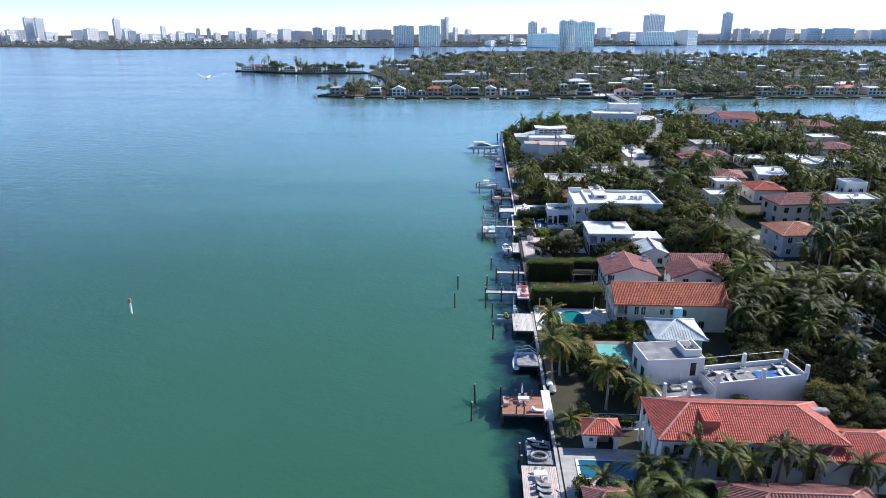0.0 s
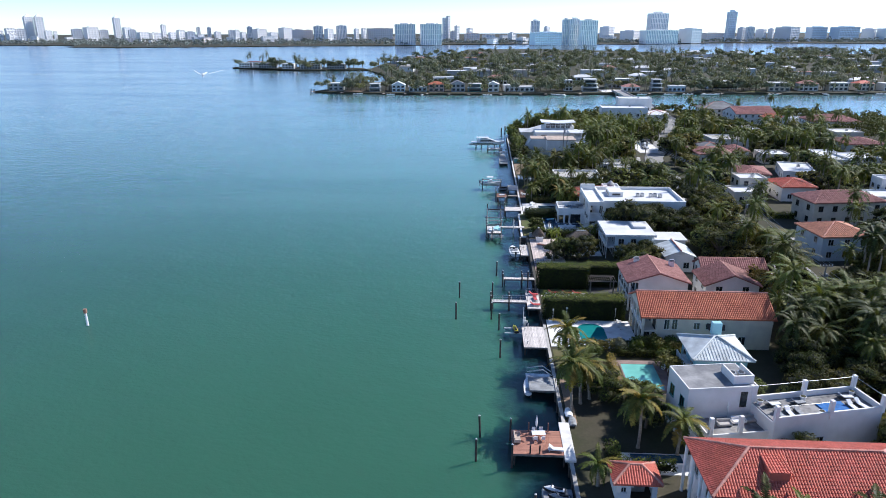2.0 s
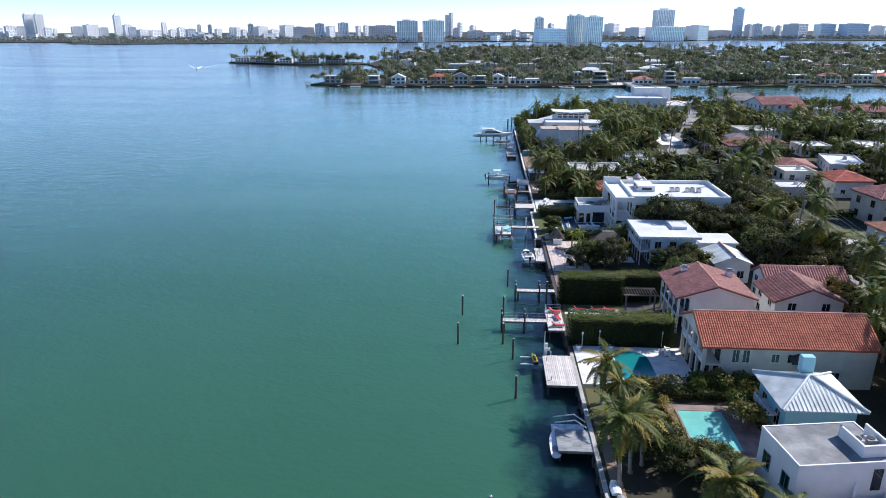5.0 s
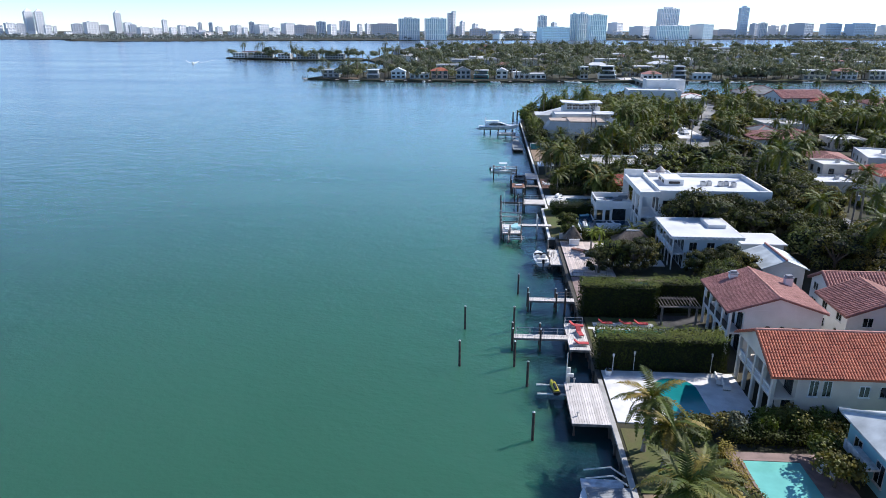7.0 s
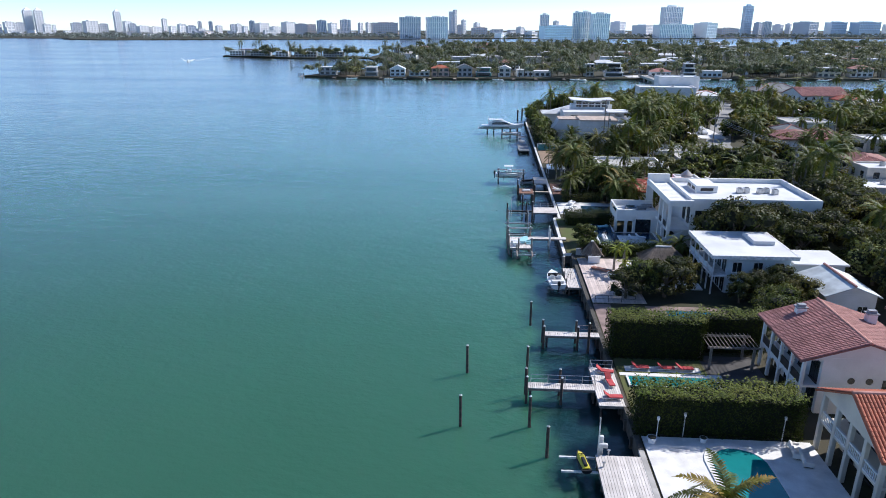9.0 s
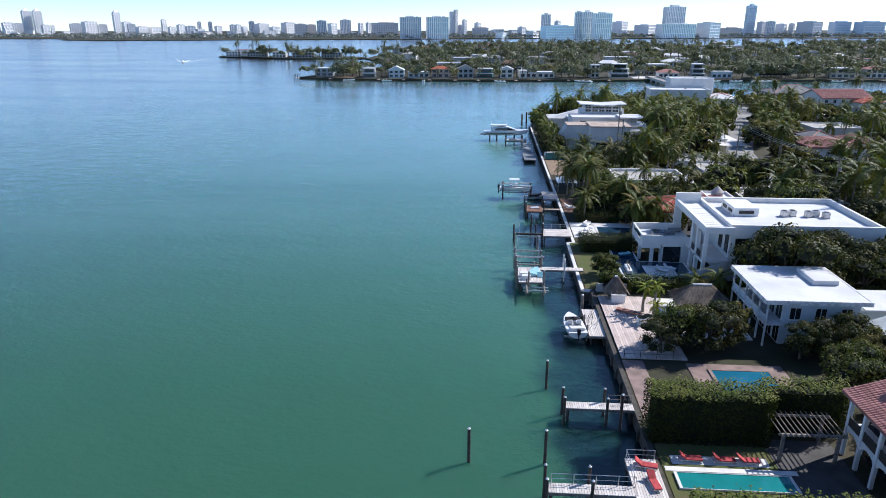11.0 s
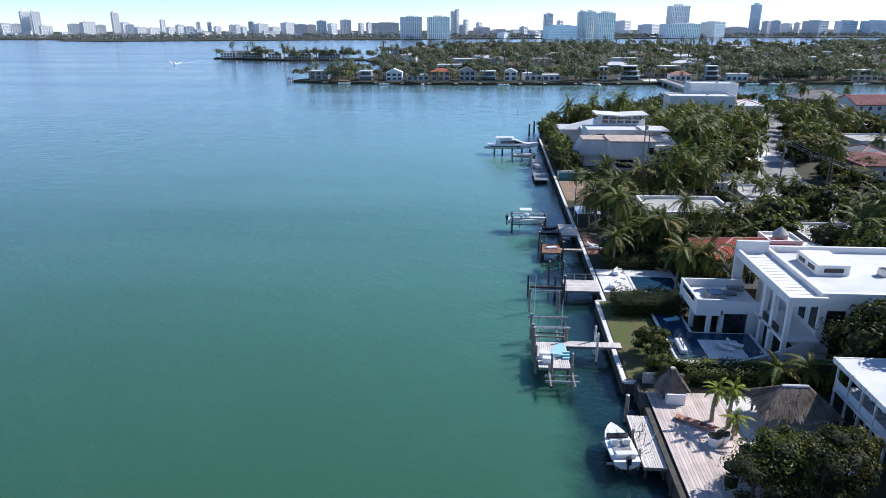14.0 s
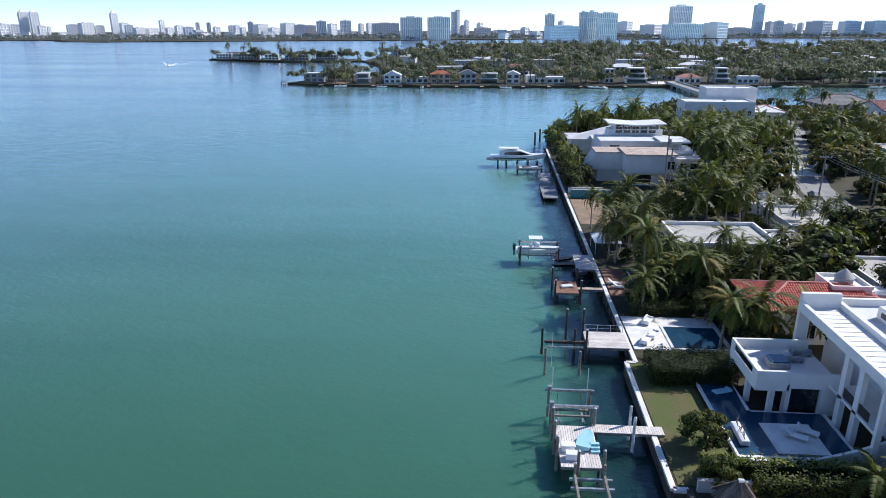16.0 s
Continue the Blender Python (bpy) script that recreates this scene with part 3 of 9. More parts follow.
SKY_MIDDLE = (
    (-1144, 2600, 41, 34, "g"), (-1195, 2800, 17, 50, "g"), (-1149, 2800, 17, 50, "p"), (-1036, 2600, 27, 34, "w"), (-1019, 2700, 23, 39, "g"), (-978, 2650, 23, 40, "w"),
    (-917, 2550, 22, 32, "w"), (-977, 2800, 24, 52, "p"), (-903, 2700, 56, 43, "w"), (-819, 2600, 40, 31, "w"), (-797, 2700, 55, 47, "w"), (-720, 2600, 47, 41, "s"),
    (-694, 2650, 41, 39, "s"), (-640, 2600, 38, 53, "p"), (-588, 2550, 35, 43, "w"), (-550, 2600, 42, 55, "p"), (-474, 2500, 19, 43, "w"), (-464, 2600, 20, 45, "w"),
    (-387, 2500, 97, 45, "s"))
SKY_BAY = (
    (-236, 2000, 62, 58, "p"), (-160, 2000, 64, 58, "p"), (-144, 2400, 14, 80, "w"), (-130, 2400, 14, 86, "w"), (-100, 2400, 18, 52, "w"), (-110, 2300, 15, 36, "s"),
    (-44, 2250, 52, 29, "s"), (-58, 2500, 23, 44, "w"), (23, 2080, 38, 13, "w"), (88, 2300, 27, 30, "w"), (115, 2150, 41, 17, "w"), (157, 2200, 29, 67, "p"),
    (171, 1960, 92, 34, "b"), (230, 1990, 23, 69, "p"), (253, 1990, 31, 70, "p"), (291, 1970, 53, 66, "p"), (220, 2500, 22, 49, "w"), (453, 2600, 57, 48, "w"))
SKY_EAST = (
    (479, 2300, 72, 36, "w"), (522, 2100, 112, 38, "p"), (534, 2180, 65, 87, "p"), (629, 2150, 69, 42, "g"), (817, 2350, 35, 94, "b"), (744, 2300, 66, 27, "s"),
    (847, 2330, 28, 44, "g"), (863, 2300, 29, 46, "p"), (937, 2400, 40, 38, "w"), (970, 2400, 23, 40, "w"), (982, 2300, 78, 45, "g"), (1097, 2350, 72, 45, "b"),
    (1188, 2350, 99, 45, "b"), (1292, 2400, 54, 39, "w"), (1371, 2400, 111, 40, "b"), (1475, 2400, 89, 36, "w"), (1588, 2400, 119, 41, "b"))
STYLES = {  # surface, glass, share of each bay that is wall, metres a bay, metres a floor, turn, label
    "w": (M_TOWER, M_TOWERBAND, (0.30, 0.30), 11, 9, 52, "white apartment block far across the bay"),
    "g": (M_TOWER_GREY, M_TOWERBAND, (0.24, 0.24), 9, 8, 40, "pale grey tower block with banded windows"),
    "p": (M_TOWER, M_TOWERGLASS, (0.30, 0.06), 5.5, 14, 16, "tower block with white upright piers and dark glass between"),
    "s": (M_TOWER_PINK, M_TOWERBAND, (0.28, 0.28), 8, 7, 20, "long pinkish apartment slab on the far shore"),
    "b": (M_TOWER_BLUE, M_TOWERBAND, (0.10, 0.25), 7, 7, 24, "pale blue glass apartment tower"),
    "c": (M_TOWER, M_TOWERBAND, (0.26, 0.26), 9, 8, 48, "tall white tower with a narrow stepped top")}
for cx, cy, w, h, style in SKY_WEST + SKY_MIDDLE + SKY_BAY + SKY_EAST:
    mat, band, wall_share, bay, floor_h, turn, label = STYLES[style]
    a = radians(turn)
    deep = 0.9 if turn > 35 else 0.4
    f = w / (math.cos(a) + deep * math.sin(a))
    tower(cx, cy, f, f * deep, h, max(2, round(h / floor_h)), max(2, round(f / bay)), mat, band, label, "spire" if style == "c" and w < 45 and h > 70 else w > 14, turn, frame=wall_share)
rs = random.Random(7)
for k in range(95):  # low white city between the towers
    u = rs.random()
    cy = 2350 + rs.random() * 500
    cx = (-0.74 + 1.30 * u) * (cy + 30)
    h = rs.choice((8, 10, 12, 14, 18, 22)) * (0.9 + 0.25 * rs.random())
    w = 14 + rs.random() * 34
    tower(cx, cy, w, 16, h, 2, max(2, int(w / 9)), rs.choice((M_TOWER, M_TOWER, M_TOWER_PINK, M_TOWER_GREY)), None, "low white building on the far shore", False, rs.choice((15, 30, 45, 60)), "far mid-rises", (0.28, 0.28))


# ---- plants ----
def frond_mesh(name, length, droop, half, leaflets, seed, mat):
    """One palm frond: a curved rib with pairs of hanging leaflets. Grows along +x."""
    r = random.Random(seed)
    verts, faces = [], []
    n = leaflets
    pts = []
    for i in range(n + 1):
        s = i / n
        pts.append(Vector((length * (s - 0.16 * droop * s * s), 0.06 * r.uniform(-1, 1) * s, length * (0.30 * s - droop * s * s))))
    for i in range(n):
        a, b = pts[i], pts[i + 1]
        w = 0.045 * (1 - 0.7 * i / n)
        k = len(verts)
        verts += [a + Vector((0, -w, 0)), a + Vector((0, w, 0)), b + Vector((0, w * 0.8, 0)), b + Vector((0, -w * 0.8, 0))]
        faces.append((k, k + 1, k + 2, k + 3))
        if i < 1:
            continue
        s = (i + 0.5) / n
        reach = half * (math.sin(math.pi * min(1, 0.12 + s * 0.9)) ** 0.7) * r.uniform(0.85, 1.1)
        for side in (-1, 1):
            tip = a + Vector((reach * 0.45, side * reach * 0.8, -reach * r.uniform(0.25, 0.6)))
            wd = (b - a) * r.uniform(0.85, 1.1)
            mid = (a + tip) / 2 + Vector((0, 0, reach * 0.12))
            k = len(verts)
            verts += [a, a + wd, mid + wd * 0.8, mid, tip]
            faces += [(k, k + 1, k + 2, k + 3), (k + 3, k + 2, k + 4)]
    return link_mesh(name, verts, faces, mat)


def trunk_mesh(name, height, r0, r1, bend, mat, rings=9, n=8):
    bm = bmesh.new()
    prev = None
    for i in range(rings + 1):
        s = i / rings
        c = Vector((bend * s * s, bend * 0.35 * math.sin(3 * s), height * s))
        r = (r0 + (r1 - r0) * s) * (1.35 if i == 0 else 1.0) * (1 + 0.05 * (i % 2))
        ring = [bm.verts.new(c + Vector((r * math.cos(2 * math.pi * j / n), r * math.sin(2 * math.pi * j / n), 0))) for j in range(n)]
        if prev:
            for j in range(n):
                bm.faces.new((prev[j], prev[(j + 1) % n], ring[(j + 1) % n], ring[j]))
        prev = ring
    bm.faces.new(prev)
    me = bpy.data.meshes.new(name)
    bm.to_mesh(me)
    bm.free()
    me.materials.append(mat)
    return me


def joined_fronds(name, height, bend, count, length, seed, mat, leaflets=9):
    """A whole palm crown as one mesh."""
    r = random.Random(seed)
    verts, faces = [], []
    top = Vector((bend, bend * 0.35 * math.sin(3), height))
    for k in range(count):
        ln, droop = length * r.uniform(0.85, 1.1), r.uniform(0.55, 1.1)
        rib = [Vector((ln * (s - 0.16 * droop * s * s), 0, ln * (0.30 * s - droop * s * s))) for s in (i / leaflets for i in range(leaflets + 1))]
        pitch = 62 - 118 * (k / count) + r.uniform(-8, 8)
        m = Matrix.Translation(top) @ pose(0, 0, 0, 0, -pitch, k * 137.5 + r.uniform(-12, 12))
        for i in range(1, leaflets):  # a pointed leaflet on each side of every step of the rib
            s = i / leaflets
            reach = ln * 0.23 * math.sin(math.pi * min(1, 0.16 + 0.86 * s)) ** 0.6 * r.uniform(0.8, 1.15)
            for side in (-1, 1):
                base = len(verts)
                tip = rib[i] + Vector((reach * 0.6, side * reach * 0.8, -reach * r.uniform(0.3, 0.75)))
                verts += [m @ rib[i], m @ rib[i + 1], m @ tip]
                faces.append((base, base + 1, base + 2))
        base = len(verts)
        w = Vector((0, 0.05, 0))
        verts += [m @ (rib[0] - w), m @ (rib[0] + w), m @ rib[leaflets // 2]]
        faces.append((base, base + 1, base + 2))
    return link_mesh(name, verts, faces, mat)


def leaf_cloud(points, normals, size, rnd, mat, name, tilt=0.9):
    """Leaf sprays: one bent two-face spray for each point, facing outwards but uneven."""
    pts, nrm = np.asarray(points), np.asarray(normals)
    n = len(pts)
    nr = nrm + rnd.normal(0, tilt * 0.55, (n, 3))
    nr /= np.linalg.norm(nr, axis=1, keepdims=True) + 1e-9
    ref = rnd.normal(0, 1, (n, 3))
    u = np.cross(nr, ref)
    u /= np.linalg.norm(u, axis=1, keepdims=True) + 1e-9
    v = np.cross(nr, u)
    sz = size * rnd.uniform(0.6, 1.35, (n, 1))
    a = pts - u * sz * 0.9
    b = pts - v * sz * 0.55 + nr * sz * 0.15
    c = pts + u * sz * 0.9 - nr * sz * 0.25
    d = pts + v * sz * 0.55 + nr * sz * 0.15
    verts = np.stack([a, b, c, d], 1).reshape(-1, 3)
    k = np.arange(n)[:, None] * 4
    faces = np.concatenate([k + [[0, 1, 3]], k + [[1, 2, 3]]])
    return link_mesh(name, verts.tolist(), faces.tolist(), mat)


def crown_points(rnd, lobes, per_lobe):
    """Points and normals on the upper skins of many lobes (x, y, z, rx, rz)."""
    P, N = [], []
    for x, y, z, rr, rz in lobes:
        d = rnd.normal(0, 1, (per_lobe, 3))
        d /= np.linalg.norm(d, axis=1, keepdims=True)
        d[:, 2] = np.where(d[:, 2] < -0.35, -d[:, 2], d[:, 2])
        k = rnd.uniform(0.72, 1.06, (per_lobe, 1))
        P.append(np.array([x, y, z]) + d * k * np.array([rr, rr, rz]))
        N.append(d)
    return np.concatenate(P), np.concatenate(N)


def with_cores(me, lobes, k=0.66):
    """Adds a near-black solid, coloured as inner shade, to each crown lobe, keeping it dense."""
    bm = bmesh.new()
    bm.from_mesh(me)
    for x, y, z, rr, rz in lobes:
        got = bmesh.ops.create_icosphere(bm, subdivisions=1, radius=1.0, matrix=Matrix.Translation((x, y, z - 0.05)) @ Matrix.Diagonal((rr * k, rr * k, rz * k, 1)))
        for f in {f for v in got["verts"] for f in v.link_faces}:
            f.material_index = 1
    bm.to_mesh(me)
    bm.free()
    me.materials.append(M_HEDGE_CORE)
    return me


def tree_meshes(seed, height, spread, mat, lobes=11, per=158, leaf=0.185, coarse=(38, 0.42)):
    """Trunk with limbs, and a lumpy crown of leaf sprays with gaps."""
    rnd = np.random.RandomState(seed)
    bm = bmesh.new()
    fork = Vector((rnd.uniform(-0.2, 0.2), rnd.uniform(-0.2, 0.2), height * 0.34))
    tube(bm, (0, 0, -0.1), fork, spread * 0.075, spread * 0.055, 7)
    L = []
    for k in range(lobes):
        a = k * 2.4 + rnd.uniform(-0.3, 0.3)
        rad = spread * 0.66 * math.sqrt((k + 0.5) / lobes)
        z = height * (0.80 - 0.30 * (rad / spread) ** 1.5 + rnd.uniform(-0.17, 0.13))
        L.append((rad * math.cos(a), rad * math.sin(a), z, spread * rnd.uniform(0.22, 0.42), height * rnd.uniform(0.11, 0.20)))
        if k % 2 == 0:
            tube(bm, fork, (L[-1][0] * 0.9, L[-1][1] * 0.9, z - 0.1), spread * 0.035, spread * 0.012, 5)
    for k in range(5):  # low outer boughs that hang towards the ground
        a = k * 1.26 + rnd.uniform(-0.3, 0.3)
        L.append((spread * 0.58 * math.cos(a), spread * 0.58 * math.sin(a), height * rnd.uniform(0.30, 0.42), spread * rnd.uniform(0.26, 0.36), height * rnd.uniform(0.14, 0.20)))
    me = bpy.data.meshes.new("tree_trunk")
    bm.to_mesh(me)
    bm.free()
    me.materials.append(M_TRUNK)
    P, N = crown_points(rnd, L, per)
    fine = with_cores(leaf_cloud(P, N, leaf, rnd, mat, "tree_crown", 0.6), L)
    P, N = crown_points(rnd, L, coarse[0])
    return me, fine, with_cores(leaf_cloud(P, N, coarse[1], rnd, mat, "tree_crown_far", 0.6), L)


PALMS = []  # (height of crown, trunk mesh, crown mesh, coarser crown mesh)
for k in range(6):
    h, bend = (8.2, 7.0, 9.6, 6.0, 10.8, 7.6)[k], (0.5, 0.9, -0.4, 0.3, 0.2, -0.8)[k]
    PALMS.append((h, trunk_mesh("palm_trunk", h, 0.20, 0.13, bend, M_TRUNK_PALM, 7, 7),
                  joined_fronds("palm_crown", h, bend, 23, 3.8 + 0.25 * (k % 3), 40 + k, M_FROND_OLIVE if k == 5 else M_FROND, 16),
                  joined_fronds("palm_crown_far", h, bend, 21, 3.8 + 0.25 * (k % 3), 60 + k, M_FROND_OLIVE if k == 5 else M_FROND, 10)))
TREES = [tree_meshes(k, (6.5, 5.4, 7.6, 6.0, 4.6, 7.0, 6.8, 7.4, 6.6)[k], (4.2, 3.6, 4.6, 4.9, 3.2, 3.9, 4.4, 4.0, 3.8)[k],
                     (M_LEAF, M_LEAF_LIGHT, M_LEAF, M_LEAF_OLIVE, M_LEAF, M_LEAF_OLIVE, M_LEAF_DARK, M_LEAF_DARK, M_LEAF_OCHRE)[k]) for k in range(9)]
SHRUBS = []
for k in range(6):
    rnd = np.random.RandomState(90 + k)
    lob = [(rnd.uniform(-0.7, 0.7), rnd.uniform(-0.7, 0.7), 0.7 + rnd.uniform(0, 0.6), rnd.uniform(0.6, 0.9), rnd.uniform(0.5, 0.8)) for _ in range(5)]
    P, N = crown_points(rnd, lob, 200)
    SHRUBS.append(leaf_cloud(P, N, 0.125, rnd, (M_LEAF, M_HEDGE, M_LEAF_OLIVE, M_LEAF, M_LEAF_SILVER, M_HEDGE_TOP)[k], "shrub_leaves"))
SHRUB_STEM = trunk_mesh("shrub_stem", 1.0, 0.07, 0.04, 0.1, M_TRUNK, 2, 5)


def palm(x, y, k=0, scale=1.0, turn=0.0, z=G, label="palm tree with arching green fronds and a pale ringed trunk"):
    h, tr, cr, far = PALMS[k % len(PALMS)]
    cr = far if y > 215 else cr
    ob = part("palm_tree", tr, None, at=pose(x, y, z - 0.05, 0, 0, turn) @ Matrix.Scale(scale, 4))
    part("crown", cr, None, ob)
    return tagged(ob, label, "palm tree", "island palms")


FRONDS = [frond_mesh("frond", 4.0, d, 0.85, 20, 300 + i, M_FROND) for i, d in enumerate((0.55, 0.8, 1.0, 1.2))]
FRONDS_DRY = [frond_mesh("frond", 3.9, d, 0.95, 20, 320 + i, M_FROND_DRY) for i, d in enumerate((0.6, 0.9))]


FRONDS_LIME = [frond_mesh("frond", 3.9, d, 0.95, 16, 340 + i, M_FROND_LIME) for i, d in enumerate((0.6, 0.9))]


FRONDS_DARK = [frond_mesh("frond", 4.0, d, 0.85, 18, 360 + i, M_FROND_DARK) for i, d in enumerate((0.7, 1.0, 1.2))]


def grand_palm(x, y, h, scale=1.0, bend=0.4, count=20, dry=0.2, seed=0, lime=False, dark=False, label="tall coconut palm with single arching fronds and a slim trunk"):
    """A near palm whose fronds are pieces of their own."""
    r = random.Random(seed + int(x * 10 + y))
    ob = part("coconut_palm", trunk_mesh("palm_trunk", h, 0.22, 0.13, bend, M_TRUNK_PALM, 12, 10), None, at=pose(x, y, G - 0.05, 0, 0, r.uniform(0, 360)))
    top = Vector((bend, bend * 0.35 * math.sin(3), h))
    for k in range(count):
        pitch = 60 - 115 * (k / count) + r.uniform(-8, 8)
        me = r.choice(FRONDS_LIME) if lime else r.choice(FRONDS_DARK) if dark else r.choice(FRONDS_DRY) if r.random() < dry else r.choice(FRONDS)
        part("frond", me, None, ob, at=Matrix.Translation(top) @ pose(0, 0, 0, 0, -pitch, k * 137.5 + r.uniform(-10, 10)) @ Matrix.Scale(scale * r.uniform(0.85, 1.08), 4))
    part("bud", tube(bmesh.new(), top - Vector((0, 0, 0.25)), top + Vector((0, 0, 0.5)), 0.16, 0.05, 7), M_FROND, ob)
    return tagged(ob, label, "palm tree", "near palms")


def tree(x, y, k=0, scale=1.0, turn=0.0, z=G, label="spreading broadleaf garden tree with a dense dark green crown"):
    tr, cr, far = TREES[k % len(TREES)]
    cr = far if y > 188 else cr
    ob = part("garden_tree", tr, None, at=pose(x, y, z - 0.05, 0, 0, turn) @ Matrix.Scale(scale, 4))
    part("crown", cr, None, ob)
    return tagged(ob, label, "tree", "garden trees")


def shrub(x, y, k=0, scale=1.0, turn=0.0, z=G, label="rounded green garden shrub"):
    ob = part("shrub", SHRUB_STEM, None, at=pose(x, y, z - 0.03, 0, 0, turn) @ Matrix.Scale(scale, 4))
    part("leaves", SHRUBS[k % len(SHRUBS)], None, ob)
    return tagged(ob, label, "shrub", "garden shrubs")


def hedge(x0, y0, x1, y1, h, seed=0, label="tall clipped green hedge between two gardens", mat=None, leaf=0.125, dens=46):
    """A clipped hedge: a shade-black inside and a skin of leaf sprays, rough on top."""
    rnd = np.random.RandomState(seed)
    w, d = x1 - x0, y1 - y0
    t = thing("hedge", label, "hedge", pose(x0, y0, G))
    part("core", boxes((0.55, 0.55, 0, w - 0.55, d - 0.55, h - 0.5)), M_HEDGE_CORE, t, "solid core in a near-black shade colour")
    P, N = [], []
    for area, fn, nn in ((w * d, lambda a, b: (a * w, b * d, 0 * a + h), (0, 0, 1)), (w * h, lambda a, b: (a * w, 0 * a, b * h), (0, -1, 0)), (w * h, lambda a, b: (a * w, 0 * a + d, b * h), (0, 1, 0)),
                         (d * h, lambda a, b: (0 * a, a * d, b * h), (-1, 0, 0)), (d * h, lambda a, b: (0 * a + w, a * d, b * h), (1, 0, 0))):
        n = int(area * dens * (1.5 if nn[2] else 1))
        p = np.stack(fn(rnd.rand(n), rnd.rand(n)), 1) + rnd.normal(0, 0.09, (n, 3))
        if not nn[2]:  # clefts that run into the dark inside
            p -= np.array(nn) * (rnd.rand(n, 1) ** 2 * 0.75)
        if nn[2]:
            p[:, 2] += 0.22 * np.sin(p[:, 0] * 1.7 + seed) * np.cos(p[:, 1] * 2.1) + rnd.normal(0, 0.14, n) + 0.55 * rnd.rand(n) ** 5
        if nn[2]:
            # without a given mat the top gets the sunlit green, the sides the shaded one
            tagged(part("fresh_growth", leaf_cloud(p, np.tile(nn, (n, 1)), leaf, rnd, M_HEDGE_TOP if mat is None else mat, "hedge_top", 0.4), None, t), "leaf sprays along the top", kind="stuff")
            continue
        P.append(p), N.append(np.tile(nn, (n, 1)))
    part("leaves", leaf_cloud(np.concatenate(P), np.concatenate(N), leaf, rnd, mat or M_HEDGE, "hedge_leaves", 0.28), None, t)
    return t


# ---- buildings ----
FOOT = []  # footprints kept free of scattered plants: x0, y0, x1, y1


def keep(x0, y0, x1, y1):
    FOOT.append((x0, y0, x1, y1))


def window(parent, m, w, h, mat=None, bars=1, name="window", sill=True):
    """A window in its wall: frame, pane behind it, sill. m: pose of its lower middle, +y into the wall, x along it."""
    f = 0.08
    rows = [(-w / 2 - f, -0.05, -f, -w / 2, 0.06, h + f), (w / 2, -0.05, -f, w / 2 + f, 0.06, h + f), (-w / 2, -0.05, h, w / 2, 0.06, h + f), (-w / 2, -0.05, -f, w / 2, 0.06, 0)]
    rows += [(-w / 2 + w * k / (bars + 1) - 0.03, -0.03, 0, -w / 2 + w * k / (bars + 1) + 0.03, 0.05, h) for k in range(1, bars + 1)]
    o = part(name, boxes(*rows), mat or M_FRAME, parent, at=m)
    part("pane", boxes((-w / 2, -0.012, 0, w / 2, 0.05, h)), M_DARKGLASS, o, "dark glass pane")
    if sill:
        part("sill", boxes((-w / 2 - 0.15, -0.14, -f - 0.07, w / 2 + 0.15, 0.04, -f)), mat or M_FRAME, o)
    return o


def tile_pieces(parent, O, U, V, poly, mat, width=0.30, length=0.42, singles=0):
    """Barrel tiles over one slope: poly is the slope's outline in metres along U (the eave) and V (uphill)."""
    N = U.cross(V).normalized()
    if N.z < 0:
        N = -N
    xs, ys = [p[0] for p in poly], [p[1] for p in poly]

    def inside(x, y):
        c = False
        for (x0, y0), (x1, y1) in zip(poly, poly[1:] + poly[:1]):
            if (y0 > y) != (y1 > y) and x < (x1 - x0) * (y - y0) / (y1 - y0) + x0:
                c = not c
        return c

    prof = [(-0.5, 0.0), (-0.30, 0.26), (0.0, 0.36), (0.30, 0.26), (0.5, 0.0)]
    tv, tf = [], []
    for v in (0, length * 1.08):
        lift = 0.055 if v == 0 else 0.015
        tv += [(a * width, v, b * width + lift) for a, b in prof]
    tf = [(i, i + 1, i + 6, i + 5) for i in range(4)] + [(4, 3, 2, 1, 0)]
    cells = []
    for j in range(int((max(ys) - min(ys)) / length) + 1):
        for i in range(int((max(xs) - min(xs)) / width) + 1):
            x, y = min(xs) + (i + 0.5) * width, min(ys) + j * length
            if inside(x, y + length * 0.45):
                cells.append((x, y))
    mid = [(x - (max(xs) + min(xs)) / 2) ** 2 + y * y for x, y in cells]
    order = sorted(range(len(cells)), key=lambda k: mid[k])
    own = set(order[:singles])
    R = Matrix((U, V, N)).transposed()
    if own:
        me = link_mesh("roof_tile", tv, tf, mat)
        for k in own:
            x, y = cells[k]
            part("roof_tile", me, None, parent, at=Matrix.Translation(O + U * x + V * y + N * 0.02) @ R.to_4x4())
    rest = [c for k, c in enumerate(cells) if k not in own]
    if rest:
        base = np.array(tv)
        A = np.array([list(U), list(V), list(N)])
        cen = np.array([list(O + U * x + V * y + N * 0.02) for x, y in rest])
        allv = (cen[:, None] + (base @ A)[None]).reshape(-1, 3)
        fs = [tuple(f + 10 * k for f in face) for k in range(len(rest)) for face in tf]
        tagged(part("roof_tiles", link_mesh("roof_tiles", allv.tolist(), fs, mat), None, parent), kind="stuff")


def half_round(parent, a, b, r=0.17, mat=None, name="ridge_cap"):
    part(name, tube(bmesh.new(), a, b, r, r, 8), mat or M_RIDGE, parent)


